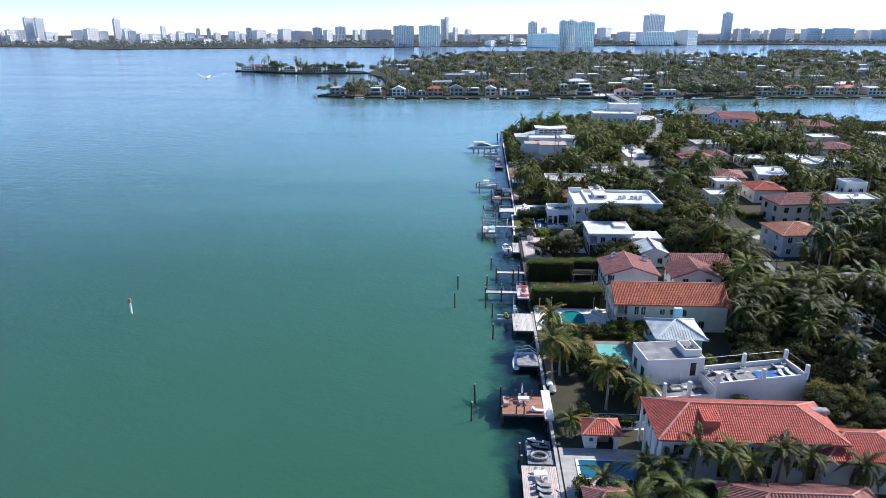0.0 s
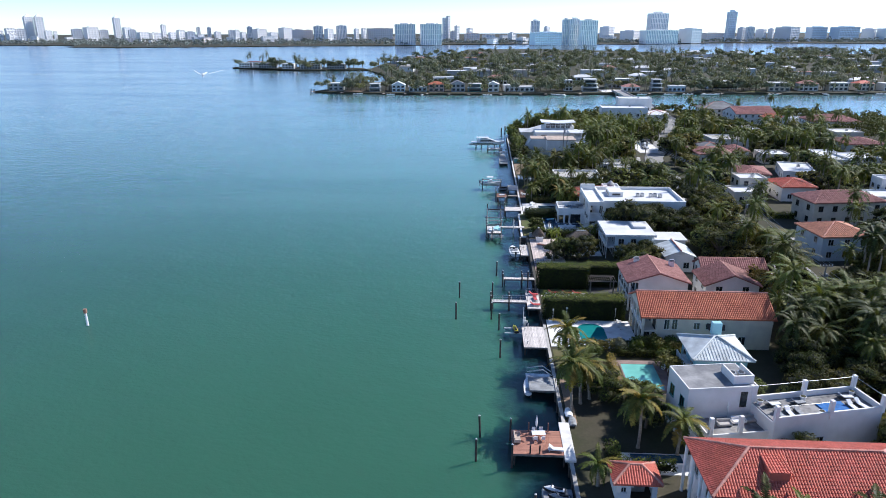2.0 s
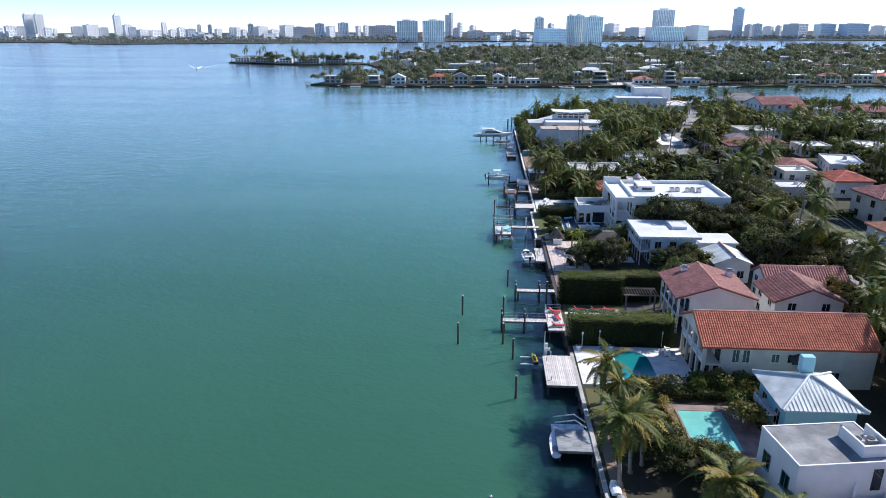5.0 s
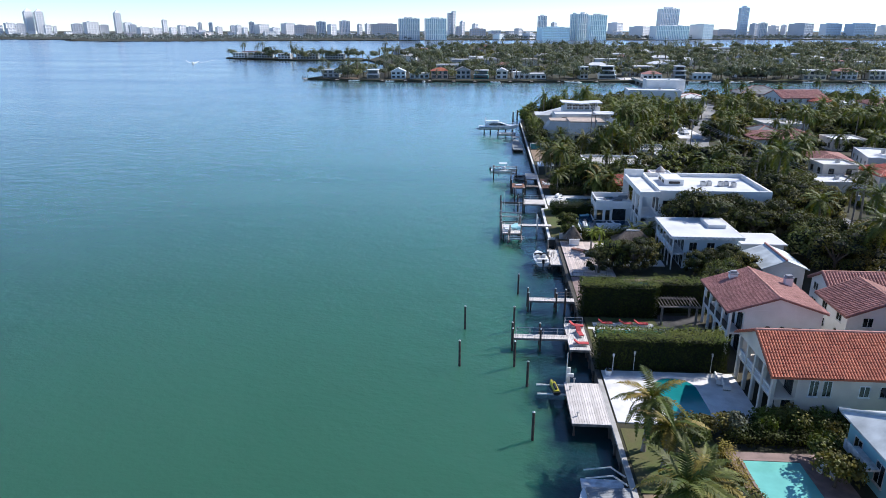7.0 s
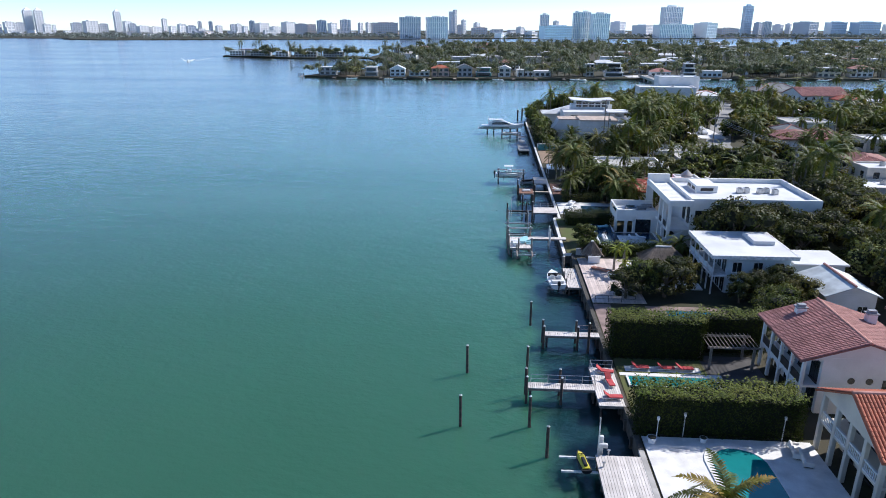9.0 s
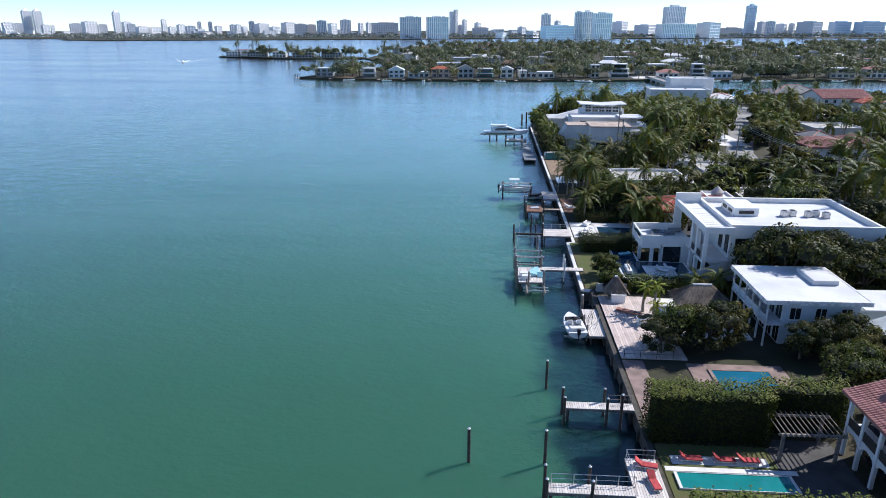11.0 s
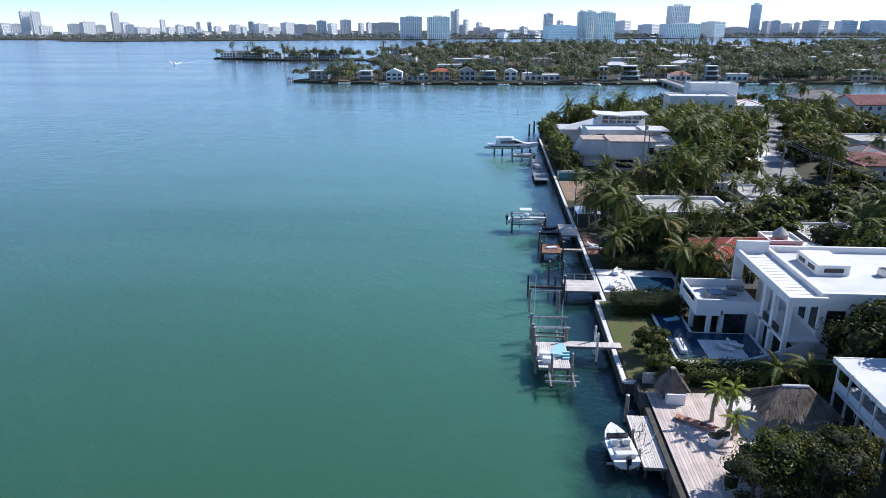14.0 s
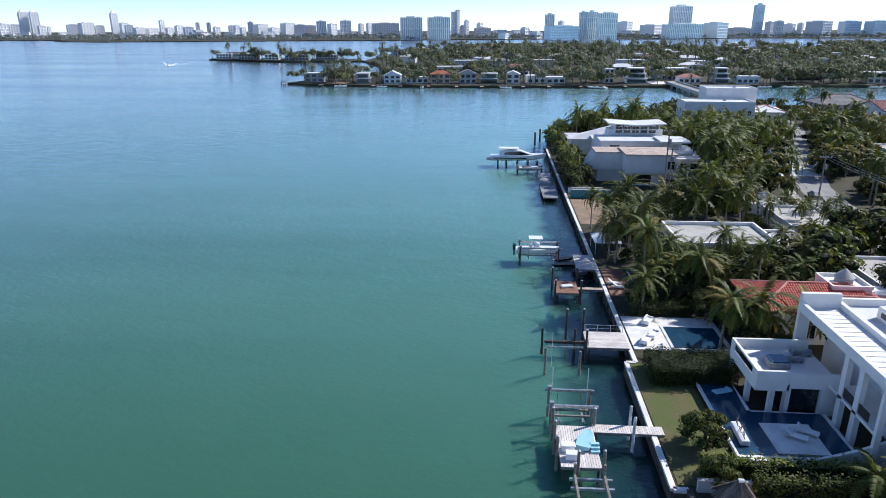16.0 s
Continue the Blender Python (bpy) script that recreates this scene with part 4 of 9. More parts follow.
def slope(parent, corners, tile, deck_mat, singles=0, thick=0.16, tiles=True, width=0.30):
    """One roof slope. corners: eave start, eave end, then the upper corners. Adds a solid deck and its tiles."""
    P = [Vector(c) for c in corners]
    U = (P[1] - P[0]).normalized()
    W = P[2] - P[1]
    V = (W - U * W.dot(U)).normalized()
    n = len(P)
    dn = Vector((0, 0, -thick))
    bm = bmesh.new()
    hi, lo = [bm.verts.new(p) for p in P], [bm.verts.new(p + dn) for p in P]
    bm.faces.new(hi), bm.faces.new(lo[::-1])
    for i in range(n):
        bm.faces.new((hi[i], lo[i], lo[(i + 1) % n], hi[(i + 1) % n]))
    part("roof_slope", bm, deck_mat, parent)
    if tiles:
        poly = [((p - P[0]).dot(U), (p - P[0]).dot(V)) for p in P]
        tile_pieces(parent, P[0], U, V, poly, tile, width=width, length=width * 1.4, singles=singles)


def hip_roof(parent, x0, y0, x1, y1, ze, zr, tile, deck=None, singles=(0, 0, 0, 0), tiles=True, over=0.5, width=0.30, caps=True, ridge_mat=None):
    """Hipped roof over a rectangle, in the parent's space; the ridge runs along the longer side."""
    x0, y0, x1, y1 = x0 - over, y0 - over, x1 + over, y1 + over
    deck = deck or tile
    w, d = x1 - x0, y1 - y0
    if w >= d:
        r0, r1 = Vector((x0 + d / 2, (y0 + y1) / 2, zr)), Vector((x1 - d / 2, (y0 + y1) / 2, zr))
    else:
        r0, r1 = Vector(((x0 + x1) / 2, y0 + w / 2, zr)), Vector(((x0 + x1) / 2, y1 - w / 2, zr))
    a, b, c, d_ = (x0, y0, ze), (x1, y0, ze), (x1, y1, ze), (x0, y1, ze)
    roof = part("roof", boxes((x0 + 0.3, y0 + 0.3, ze - 0.22, x1 - 0.3, y1 - 0.3, ze - 0.1)), M_FRAME, parent)
    if w >= d:
        S = [(a, b, r1, r0), (b, c, r1), (c, d_, r0, r1), (d_, a, r0)]
        hips = [(a, r0), (d_, r0), (b, r1), (c, r1), (r0, r1)]
    else:
        S = [(a, b, r0), (b, c, r1, r0), (c, d_, r1), (d_, a, r0, r1)]
        hips = [(a, r0), (b, r0), (c, r1), (d_, r1), (r0, r1)]
    for s, n in zip(S, singles):
        slope(roof, s, tile, deck, n, tiles=tiles, width=width)
    if caps:
        for p, q in hips:
            if (Vector(q) - Vector(p)).length > 0.3:
                half_round(roof, Vector(p) + Vector((0, 0, 0.06)), Vector(q) + Vector((0, 0, 0.06)), mat=ridge_mat)
    return roof


def gable_roof(parent, x0, y0, x1, y1, ze, zr, axis, tile, wall_mat, deck=None, singles=(0, 0), tiles=True, over=0.45, width=0.30, ridge_mat=None):
    """Gabled roof whose ridge runs along the axis 'x' or 'y', with solid gable walls."""
    deck = deck or tile
    roof = part("roof", faces_bm(*gable_solid(x0 + 0.02, y0 + 0.02, x1 - 0.02, y1 - 0.02, ze - 0.3, ze, zr - 0.22, axis)), wall_mat, parent, "plastered gable ends")
    o = over
    if axis == "x":
        m = (y0 + y1) / 2
        drop = (zr - ze) / (m - y0) * o
        S = [((x0 - o, y0 - o, ze - drop), (x1 + o, y0 - o, ze - drop), (x1 + o, m, zr), (x0 - o, m, zr)), ((x1 + o, y1 + o, ze - drop), (x0 - o, y1 + o, ze - drop), (x0 - o, m, zr), (x1 + o, m, zr))]
        ridge = ((x0 - o, m, zr + 0.06), (x1 + o, m, zr + 0.06))
    else:
        m = (x0 + x1) / 2
        drop = (zr - ze) / (m - x0) * o
        S = [((x0 - o, y1 + o, ze - drop), (x0 - o, y0 - o, ze - drop), (m, y0 - o, zr), (m, y1 + o, zr)), ((x1 + o, y0 - o, ze - drop), (x1 + o, y1 + o, ze - drop), (m, y1 + o, zr), (m, y0 - o, zr))]
        ridge = ((m, y0 - o, zr + 0.06), (m, y1 + o, zr + 0.06))
    for s, n in zip(S, singles):
        slope(roof, s, tile, deck, n, tiles=tiles, width=width)
    half_round(roof, *ridge, mat=ridge_mat)
    return roof


def gable_solid(x0, y0, x1, y1, z0, ze, zr, axis):
    if axis == "x":
        m = (y0 + y1) / 2
        v = [(x0, y0, z0), (x0, y1, z0), (x0, y1, ze), (x0, m, zr), (x0, y0, ze), (x1, y0, z0), (x1, y1, z0), (x1, y1, ze), (x1, m, zr), (x1, y0, ze)]
    else:
        m = (x0 + x1) / 2
        v = [(x0, y0, z0), (x1, y0, z0), (x1, y0, ze), (m, y0, zr), (x0, y0, ze), (x0, y1, z0), (x1, y1, z0), (x1, y1, ze), (m, y1, zr), (x0, y1, ze)]
    return v, [(0, 1, 2, 3, 4), (9, 8, 7, 6, 5), (0, 4, 9, 5), (1, 6, 7, 2), (4, 3, 8, 9), (3, 2, 7, 8), (0, 5, 6, 1)]


def flat_roof(parent, x0, y0, x1, y1, z, mat, parapet=0.5, t=0.25, wall=None, name="roof"):
    """Flat roof with a raised parapet on all sides."""
    r = part(name, boxes((x0 + t, y0 + t, z - 0.25, x1 - t, y1 - t, z + 0.03)), mat, parent)
    if parapet:
        part("parapet", boxes((x0 - 0.03, y0 - 0.03, z - 0.3, x1 + 0.03, y0 + t, z + parapet), (x0 - 0.03, y1 - t, z - 0.3, x1 + 0.03, y1 + 0.03, z + parapet),
                              (x0 - 0.03, y0 + t, z - 0.3, x0 + t, y1 - t, z + parapet), (x1 - t, y0 + t, z - 0.3, x1 + 0.03, y1 - t, z + parapet)), wall or M_STUCCO, r)
    return r


def face(side, x0, y0, x1, y1, u, z):
    """The pose for a window on a side of a rectangle: u metres along that side, z above the parent's ground."""
    return {"s": pose(x0 + u, y0, z), "n": pose(x1 - u, y1, z, 0, 0, 180), "w": pose(x0, y1 - u, z, 0, 0, -90), "e": pose(x1, y0 + u, z, 0, 0, 90)}[side]


def wall_windows(parent, rect, side, count, z, w, h, mat=None, bars=1, start=None, end=None, trim=None):
    x0, y0, x1, y1 = rect
    L = x1 - x0 if side in "sn" else y1 - y0
    a, b = start if start is not None else 0.0, end if end is not None else L
    for k in range(count):
        window(parent, face(side, x0, y0, x1, y1, a + (b - a) * (k + 0.5) / count, z), w, h, mat or trim, bars)


def ac_unit(x, y, z, group="roof air conditioners"):
    t = thing("air_conditioner", "pale boxy roof air conditioner with a fan grille", "air conditioner", pose(x, y, z), group)
    part("casing", boxes((-0.45, -0.45, 0.08, 0.45, 0.45, 0.95), bevel=0.03), M_ALU, t)
    part("grille", tubes(((0, 0, 0.95), (0, 0, 1.0), 0.36), n=12), M_BLACK, t, "round dark fan grille")
    part("base", boxes((-0.5, -0.5, 0, 0.5, 0.5, 0.08)), M_CONCRETE, t)
    return t


def plain_house(x0, y0, x1, y1, eave, kind, roof_mat, wall_mat, label, ridge=None, axis="x", parapet=0.45, storeys=None, turn=0.0, tiles=True, trim=None):
    """A house seen from afar: walls, windows on each storey, a door, and its roof. eave and ridge are heights above the water."""
    cx, cy = (x0 + x1) / 2, (y0 + y1) / 2
    t = thing("house", label, "house", pose(cx, cy, G, 0, 0, turn), "island houses")
    keep(x0 - 1.5, y0 - 1.5, x1 + 1.5, y1 + 1.5)
    w, d, h = (x1 - x0) / 2, (y1 - y0) / 2, eave - G
    part("wall", boxes((-w, -d, -0.3, w, d, h)), wall_mat, t)
    storeys = storeys or (2 if h > 4.6 else 1)
    rect = (-w, -d, w, d)
    for s in range(storeys):
        z = 0.9 + s * h / storeys
        for side, n in (("s", max(2, int(w / 1.7))), ("w", max(2, int(d / 1.9)))):
            wall_windows(t, rect, side, n, z, 1.15, min(1.35, h / storeys - 1.3), bars=1, trim=trim)
    if kind == "flat":
        flat_roof(t, -w, -d, w, d, h, roof_mat, parapet, wall=wall_mat)
        ac_unit(cx + w * 0.3, cy + d * 0.2, eave)
    elif kind == "hip":
        hip_roof(t, -w, -d, w, d, h, ridge - G, roof_mat, tiles=tiles, width=0.42 if y0 < 150 else 0.6)
    else:
        gable_roof(t, -w, -d, w, d, h, ridge - G, axis, roof_mat, wall_mat, tiles=tiles, width=0.42 if y0 < 150 else 0.6)
    return t


# ---- house with the big red hipped roof ----
def red_villa():
    t = thing("villa", "two-storey white villa under a large red clay hipped roof", "house", pose(0, 0, G))
    part("wall", boxes((23, 39, -0.3, 45, 47.6, 6.5), (43, 37.4, -0.3, 53.5, 44, 5.0)), M_STUCCO, t)
    keep(21, 37, 55, 50)
    hip_roof(t, 23, 39, 45.5, 47.6, 6.5, 9.0, M_TILE_RED, singles=(150, 0, 0, 30), over=0.8)
    hip_roof(t, 43.5, 37.6, 53.5, 43.6, 5.0, 6.9, M_TILE_RED, over=0.6)
    hip_roof(t, 52.5, 35.5, 60, 42, 4.4, 6.1, M_TILE_RED, over=0.6)
    # cross dormer on the south slope
    d = part("dormer", boxes((28.3, 39.9, 7.0, 30.4, 42.4, 8.35)), M_TILE_RED, t, "raised tiled roof step")
    tile_pieces(d, Vector((28.2, 39.8, 8.38)), Vector((1, 0, 0)), Vector((0, 1, 0.12)).normalized(), [(0, 0), (2.3, 0), (2.3, 2.8), (0, 2.8)], M_TILE_RED)
    wall_windows(t, (23, 39, 45, 47.6), "s", 5, 3.9, 1.3, 1.5)
    wall_windows(t, (23, 39, 45, 47.6), "s", 4, 0.6, 1.5, 2.0)
    wall_windows(t, (23, 39, 45, 47.6), "w", 2, 3.9, 1.3, 1.5)
    # west loggia columns
    for y in (39.3, 42.0, 44.7, 47.3):
        part("column", tubes(((22.3, y, 0), (22.3, y, 6.3), 0.2), n=10), M_STUCCO, t)
    part("skylight_hood", boxes((43.4, 44.5, 6.9, 46.6, 45.6, 7.6), bevel=0.15), M_GREY_PAINT, t, "dark weathered metal hood at the roof corner")


def pavilion():
    t = thing("pool_pavilion", "small white pool pavilion with a red tile hipped roof", "pavilion", pose(0, 0, G))
    keep(12.5, 43, 20.5, 50)
    part("wall", boxes((14.2, 45.2, -0.1, 15.9, 45.5, 2.5), (18.3, 45.2, -0.1, 18.9, 45.5, 2.5), (15.9, 45.2, 2.05, 18.3, 45.5, 2.5), (14.2, 48.2, -0.1, 18.9, 48.5, 2.5), (14.2, 45.5, -0.1, 14.5, 48.2, 2.5), (18.6, 45.5, -0.1, 18.9, 48.2, 2.5)), M_STUCCO, t)
    hip_roof(t, 14.2, 45.2, 18.9, 48.5, 2.5, 3.7, M_TILE_RED, singles=(60, 0, 0, 30), over=0.45)
    part("arch", boxes((15.9, 45.22, 1.8, 16.2, 45.48, 2.05), (18.0, 45.22, 1.8, 18.3, 45.48, 2.05)), M_STUCCO, t)
    window(t, pose(15.05, 45.2, 1.2), 0.5, 0.6, bars=1)
    part("counter", boxes((15.2, 46.8, -0.05, 17.9, 47.4, 0.95), bevel=0.03), M_CONCRETE, t)


# ---- white terrace house ----
def terrace_house():
    R = pose(29.2, 60.3, G, 0, 0, 8)
    t = thing("terrace_house", "white cubic house with a grey flat roof and roof terrace", "house", R)
    keep(23, 50, 51, 66)
    part("wall", boxes((-4.6, -2.9, -0.3, 4.6, 3.2, 8.0)), M_STUCCO, t)
    flat_roof(t, -4.6, -2.9, 4.6, 3.2, 8.0, M_OLDFELT, 0.09, 0.12, wall=M_STUCCO)
    well = part("plant_screen", boxes((1.6, -2.2, 8.0, 4.3, -2.0, 9.2), (1.6, 1.0, 8.0, 1.8, 1.2, 9.2), (1.6, -2.0, 8.0, 1.8, 1.2, 9.2), (4.1, -2.0, 8.0, 4.3, 1.2, 9.2)), M_STUCCO, t, "white parapet round roof machines")
    wall_windows(t, (-4.6, -2.9, 4.6, 3.2), "w", 2, 1.0, 1.1, 1.6, M_TEAL)
    wall_windows(t, (-4.6, -2.9, 4.6, 3.2), "w", 2, 4.6, 1.1, 1.5, M_TEAL)
    part("door", boxes((2.4, -2.96, 5.1, 3.3, -2.88, 7.3)), M_DARKGLASS, t, "dark terrace door")
    T = thing("roof_terrace", "long white walled roof terrace with stone paving", "terrace", pose(34.6, 53.2, G, 0, 0, 13))
    part("wall", boxes((0, 0, -0.3, 15.0, 5.2, 5.6)), M_STUCCO, T)
    part("floor", boxes((0.2, 0.2, 5.6, 14.8, 5.0, 5.72)), M_SLATE, T, "grey stone paving")
    part("parapet", boxes((-0.03, -0.03, 5.6, 15.03, 0.2, 6.5), (-0.03, 5.0, 5.6, 15.03, 5.23, 6.5), (14.8, 0.2, 5.6, 15.03, 5.0, 6.5)), M_STUCCO, T)
    for x, y in ((0.1, 0.1), (7.6, 0.1), (14.9, 0.1), (7.6, 5.1), (14.9, 5.1), (0.1, 5.1)):
        part("pillar", boxes((x - 0.25, y - 0.25, 5.6, x + 0.25, y + 0.25, 8.1), bevel=0.03), M_STUCCO, T)
    window(T, pose(6.4, 0, 1.9), 1.5, 1.1, bars=2)
    for a, b in (((0.1, 0.1), (7.6, 0.1)), ((7.6, 5.1), (14.9, 5.1)), ((14.9, 0.1), (14.9, 5.1)), ((0.1, 5.1), (7.6, 5.1))):
        part("wire", tubes(((a[0], a[1], 7.9), (b[0], b[1], 7.9), 0.03), n=5), M_ALU, T)
    L = thing("lower_terrace", "lower stone terrace with white furniture between the walls", "terrace", pose(26.6, 52.6, G, 0, 0, 10))
    part("base", boxes((0, 0, -0.3, 8.2, 5.0, 3.6)), M_STUCCO, L)
    part("floor", boxes((0.15, 0.15, 3.6, 8.05, 4.85, 3.7)), M_SLATE, L)
    part("parapet", boxes((0, 0, 3.6, 8.2, 0.18, 4.1), (0, 0.18, 3.6, 0.18, 5.0, 4.1)), M_STUCCO, L)
    for x in (0.1, 4.0):
        part("pillar", boxes((x, 0, 3.6, x + 0.5, 0.5, 6.4), bevel=0.03), M_STUCCO, L)
    for k, (x, y) in enumerate(((29.5, 55.5), (31.5, 56.2), (33.2, 56.6))):
        sofa(x, y, G + 3.7, 10, M_CONCRETE if k != 1 else M_WHITE)
    umbrella(30.4, 57.2, G + 3.7, closed=True)
    mat = thing("sun_mat", "blue sun mat lying on the terrace", "mat", pose(43.5, 57.2, G + 5.74, 0, 0, 13))
    part("pad", boxes((-1.8, -1.1, 0, 1.8, 1.1, 0.14), bevel=0.03), M_BLUE, mat)
    for x, y in ((29.2 + 2.2, 60.0), (29.2 + 3.4, 60.1)):
        ac_unit(x, y, G + 8.0)


def sofa(x, y, z, turn, mat):
    t = thing("outdoor_sofa", "low outdoor sofa with pale cushions", "sofa", pose(x, y, z, 0, 0, turn), "outdoor seating")
    part("seat", boxes((-0.9, -0.4, 0.12, 0.9, 0.4, 0.42), bevel=0.04), mat, t)
    part("backrest", boxes((-0.9, 0.3, 0.42, 0.9, 0.5, 0.8), bevel=0.04), mat, t)
    for sx in (-1, 1):
        part("armrest", boxes((sx * 0.9 - 0.09, -0.4, 0.12, sx * 0.9 + 0.09, 0.5, 0.6), bevel=0.03), mat, t)
        part("foot", boxes((sx * 0.8 - 0.05, -0.35, 0, sx * 0.8 + 0.05, 0.4, 0.12)), M_DARKTRIM, t)
    return t


def lounger(x, y, z, turn, mat, frame_mat=None, label="sun lounger with a padded mattress and raised back"):
    t = thing("sun_lounger", label, "lounger", pose(x, y, z, 0, 0, turn), "sun loungers")
    part("frame", boxes((-0.34, -1.0, 0.22, 0.34, 1.0, 0.28)), frame_mat or M_FRAME, t)
    part("mattress", boxes((-0.33, -1.0, 0.28, 0.33, 0.35, 0.40), bevel=0.03), mat, t)
    b = part("backrest", boxes((-0.33, 0, 0, 0.33, 0.75, 0.12), bevel=0.03), mat, t, at=pose(0, 0.35, 0.30, 38))
    for sx in (-0.3, 0.3):
        for sy in (-0.85, 0.8):
            part("leg", boxes((sx - 0.03, sy - 0.03, 0, sx + 0.03, sy + 0.03, 0.22)), frame_mat or M_FRAME, t)
    return t


def umbrella(x, y, z, closed=False, mat=None):
    t = thing("garden_umbrella", "closed white garden umbrella on a pole" if closed else "open garden umbrella", "umbrella", pose(x, y, z))
    part("pole", tubes(((0, 0, 0), (0, 0, 2.6), 0.03)), M_ALU, t)
    part("base", tubes(((0, 0, 0), (0, 0, 0.12), 0.3), n=12), M_CONCRETE, t)
    bm = bmesh.new()
    if closed:
        tube(bm, (0, 0, 1.0), (0, 0, 1.6), 0.10, 0.17, 8)
        tube(bm, (0, 0, 1.6), (0, 0, 2.65), 0.17, 0.03, 8)
    else:
        tube(bm, (0, 0, 2.2), (0, 0, 2.75), 1.5, 0.05, 8)
    part("canopy", bm, mat or M_WHITE, t)
    return t


# ---- metal roof cottage ----
def metal_cottage():
    t = thing("cottage", "pale aqua house under a standing-seam metal hipped roof", "house", pose(0, 0, G))
    keep(29, 70, 41, 81.5)
    part("wall", boxes((31, 72.2, -0.3, 38.6, 79.4, 4.5)), M_BLUEWALL, t)
    r = hip_roof(t, 31, 72.2, 38.6, 79.4, 4.5, 6.4, M_METALROOF, tiles=False, over=0.8, caps=True, ridge_mat=M_METALROOF)
    for k in range(19):  # raised seams running uphill
        x = 30.6 + k * 0.47
        h = min(x - 30.2, 39.4 - x)
        part("seam", tubes(((x, 71.4, 4.53), (x, 71.4 + max(0.2, h * 0.95), 4.53 + max(0.05, h * 0.43)), 0.035), n=4), M_METALROOF, r)
    wall_windows(t, (31, 72.2, 38.6, 79.4), "w", 2, 1.0, 1.2, 2.0)
    wall_windows(t, (31, 72.2, 38.6, 79.4), "s", 2, 1.0, 1.2, 1.5)
    part("chimney", boxes((35.3, 79.0, 5.0, 36.8, 80.0, 7.1), bevel=0.05), M_BLUEWALL, t, "pale blue boxed chimney")
    part("balcony", boxes((29.6, 74.0, 2.2, 31, 77.5, 2.4), (29.6, 74.0, 2.4, 29.7, 77.5, 3.2)), M_FRAME, t)


# ---- long orange-roofed house ----
def long_house():
    t = thing("mansion", "long cream house with a barrel tile gable roof and a loggia", "house", pose(0, 0, G))
    keep(24, 82.5, 49, 96)
    part("wall", boxes((28.0, 84.2, -0.3, 47, 93.8, 5.9)), M_CREAM, t)
    gable_roof(t, 25.6, 84.2, 47, 93.8, 5.9, 8.4, "x", M_TILE_ORANGE, M_CREAM, singles=(220, 0), over=0.45)
    # two-storey loggia facing the water
    part("upper_floor", boxes((25.7, 84.3, 2.85, 28.0, 93.7, 3.1)), M_CREAM, t)
    for y in (84.45, 86.8, 89.0, 91.2, 93.55):
        part("column", boxes((25.6, y - 0.2, -0.2, 26.0, y + 0.2, 5.7), bevel=0.04), M_CREAM, t)
    for k, y in enumerate((84.65, 87.0, 89.2, 91.4)):
        rail = part("balustrade", boxes((25.66, y, 3.9, 25.86, y + 1.95, 4.02), (25.66, y, 3.1, 25.86, y + 1.95, 3.22)), M_STUCCO, t)
        me = None
        for j in range(8):
            o = part("baluster", tubes(((25.76, y + 0.12 + j * 0.24, 3.22), (25.76, y + 0.12 + j * 0.24, 3.9), 0.05), n=6), M_STUCCO, rail)
    wall_windows(t, (28.0, 84.2, 47, 93.8), "w", 3, 0.1, 1.5, 2.3, M_DARKTRIM)
    wall_windows(t, (28.0, 84.2, 47, 93.8), "w", 3, 3.2, 1.5, 2.2, M_DARKTRIM)
    wall_windows(t, (25.6, 84.2, 47, 93.8), "s", 2, 3.5, 0.8, 1.7, bars=1, start=3.4, end=6.0)
    wall_windows(t, (25.6, 84.2, 47, 93.8), "s", 2, 3.6, 0.9, 1.1, bars=1, start=8.0, end=12.0)
    wall_windows(t, (25.6, 84.2, 47, 93.8), "s", 3, 0.8, 1.1, 1.5, bars=1, start=5.0, end=19.0)
    part("awning", faces_bm([(36.0, 84.1, 4.5), (39.2, 84.1, 4.5), (38.9, 83.1, 3.9), (36.3, 83.1, 3.9), (37.6, 84.1, 5.0)], [(0, 3, 2, 1), (0, 1, 4), (1, 2, 4), (2, 3, 4), (3, 0, 4)]), M_DARKTRIM, t, "dark arched awning")


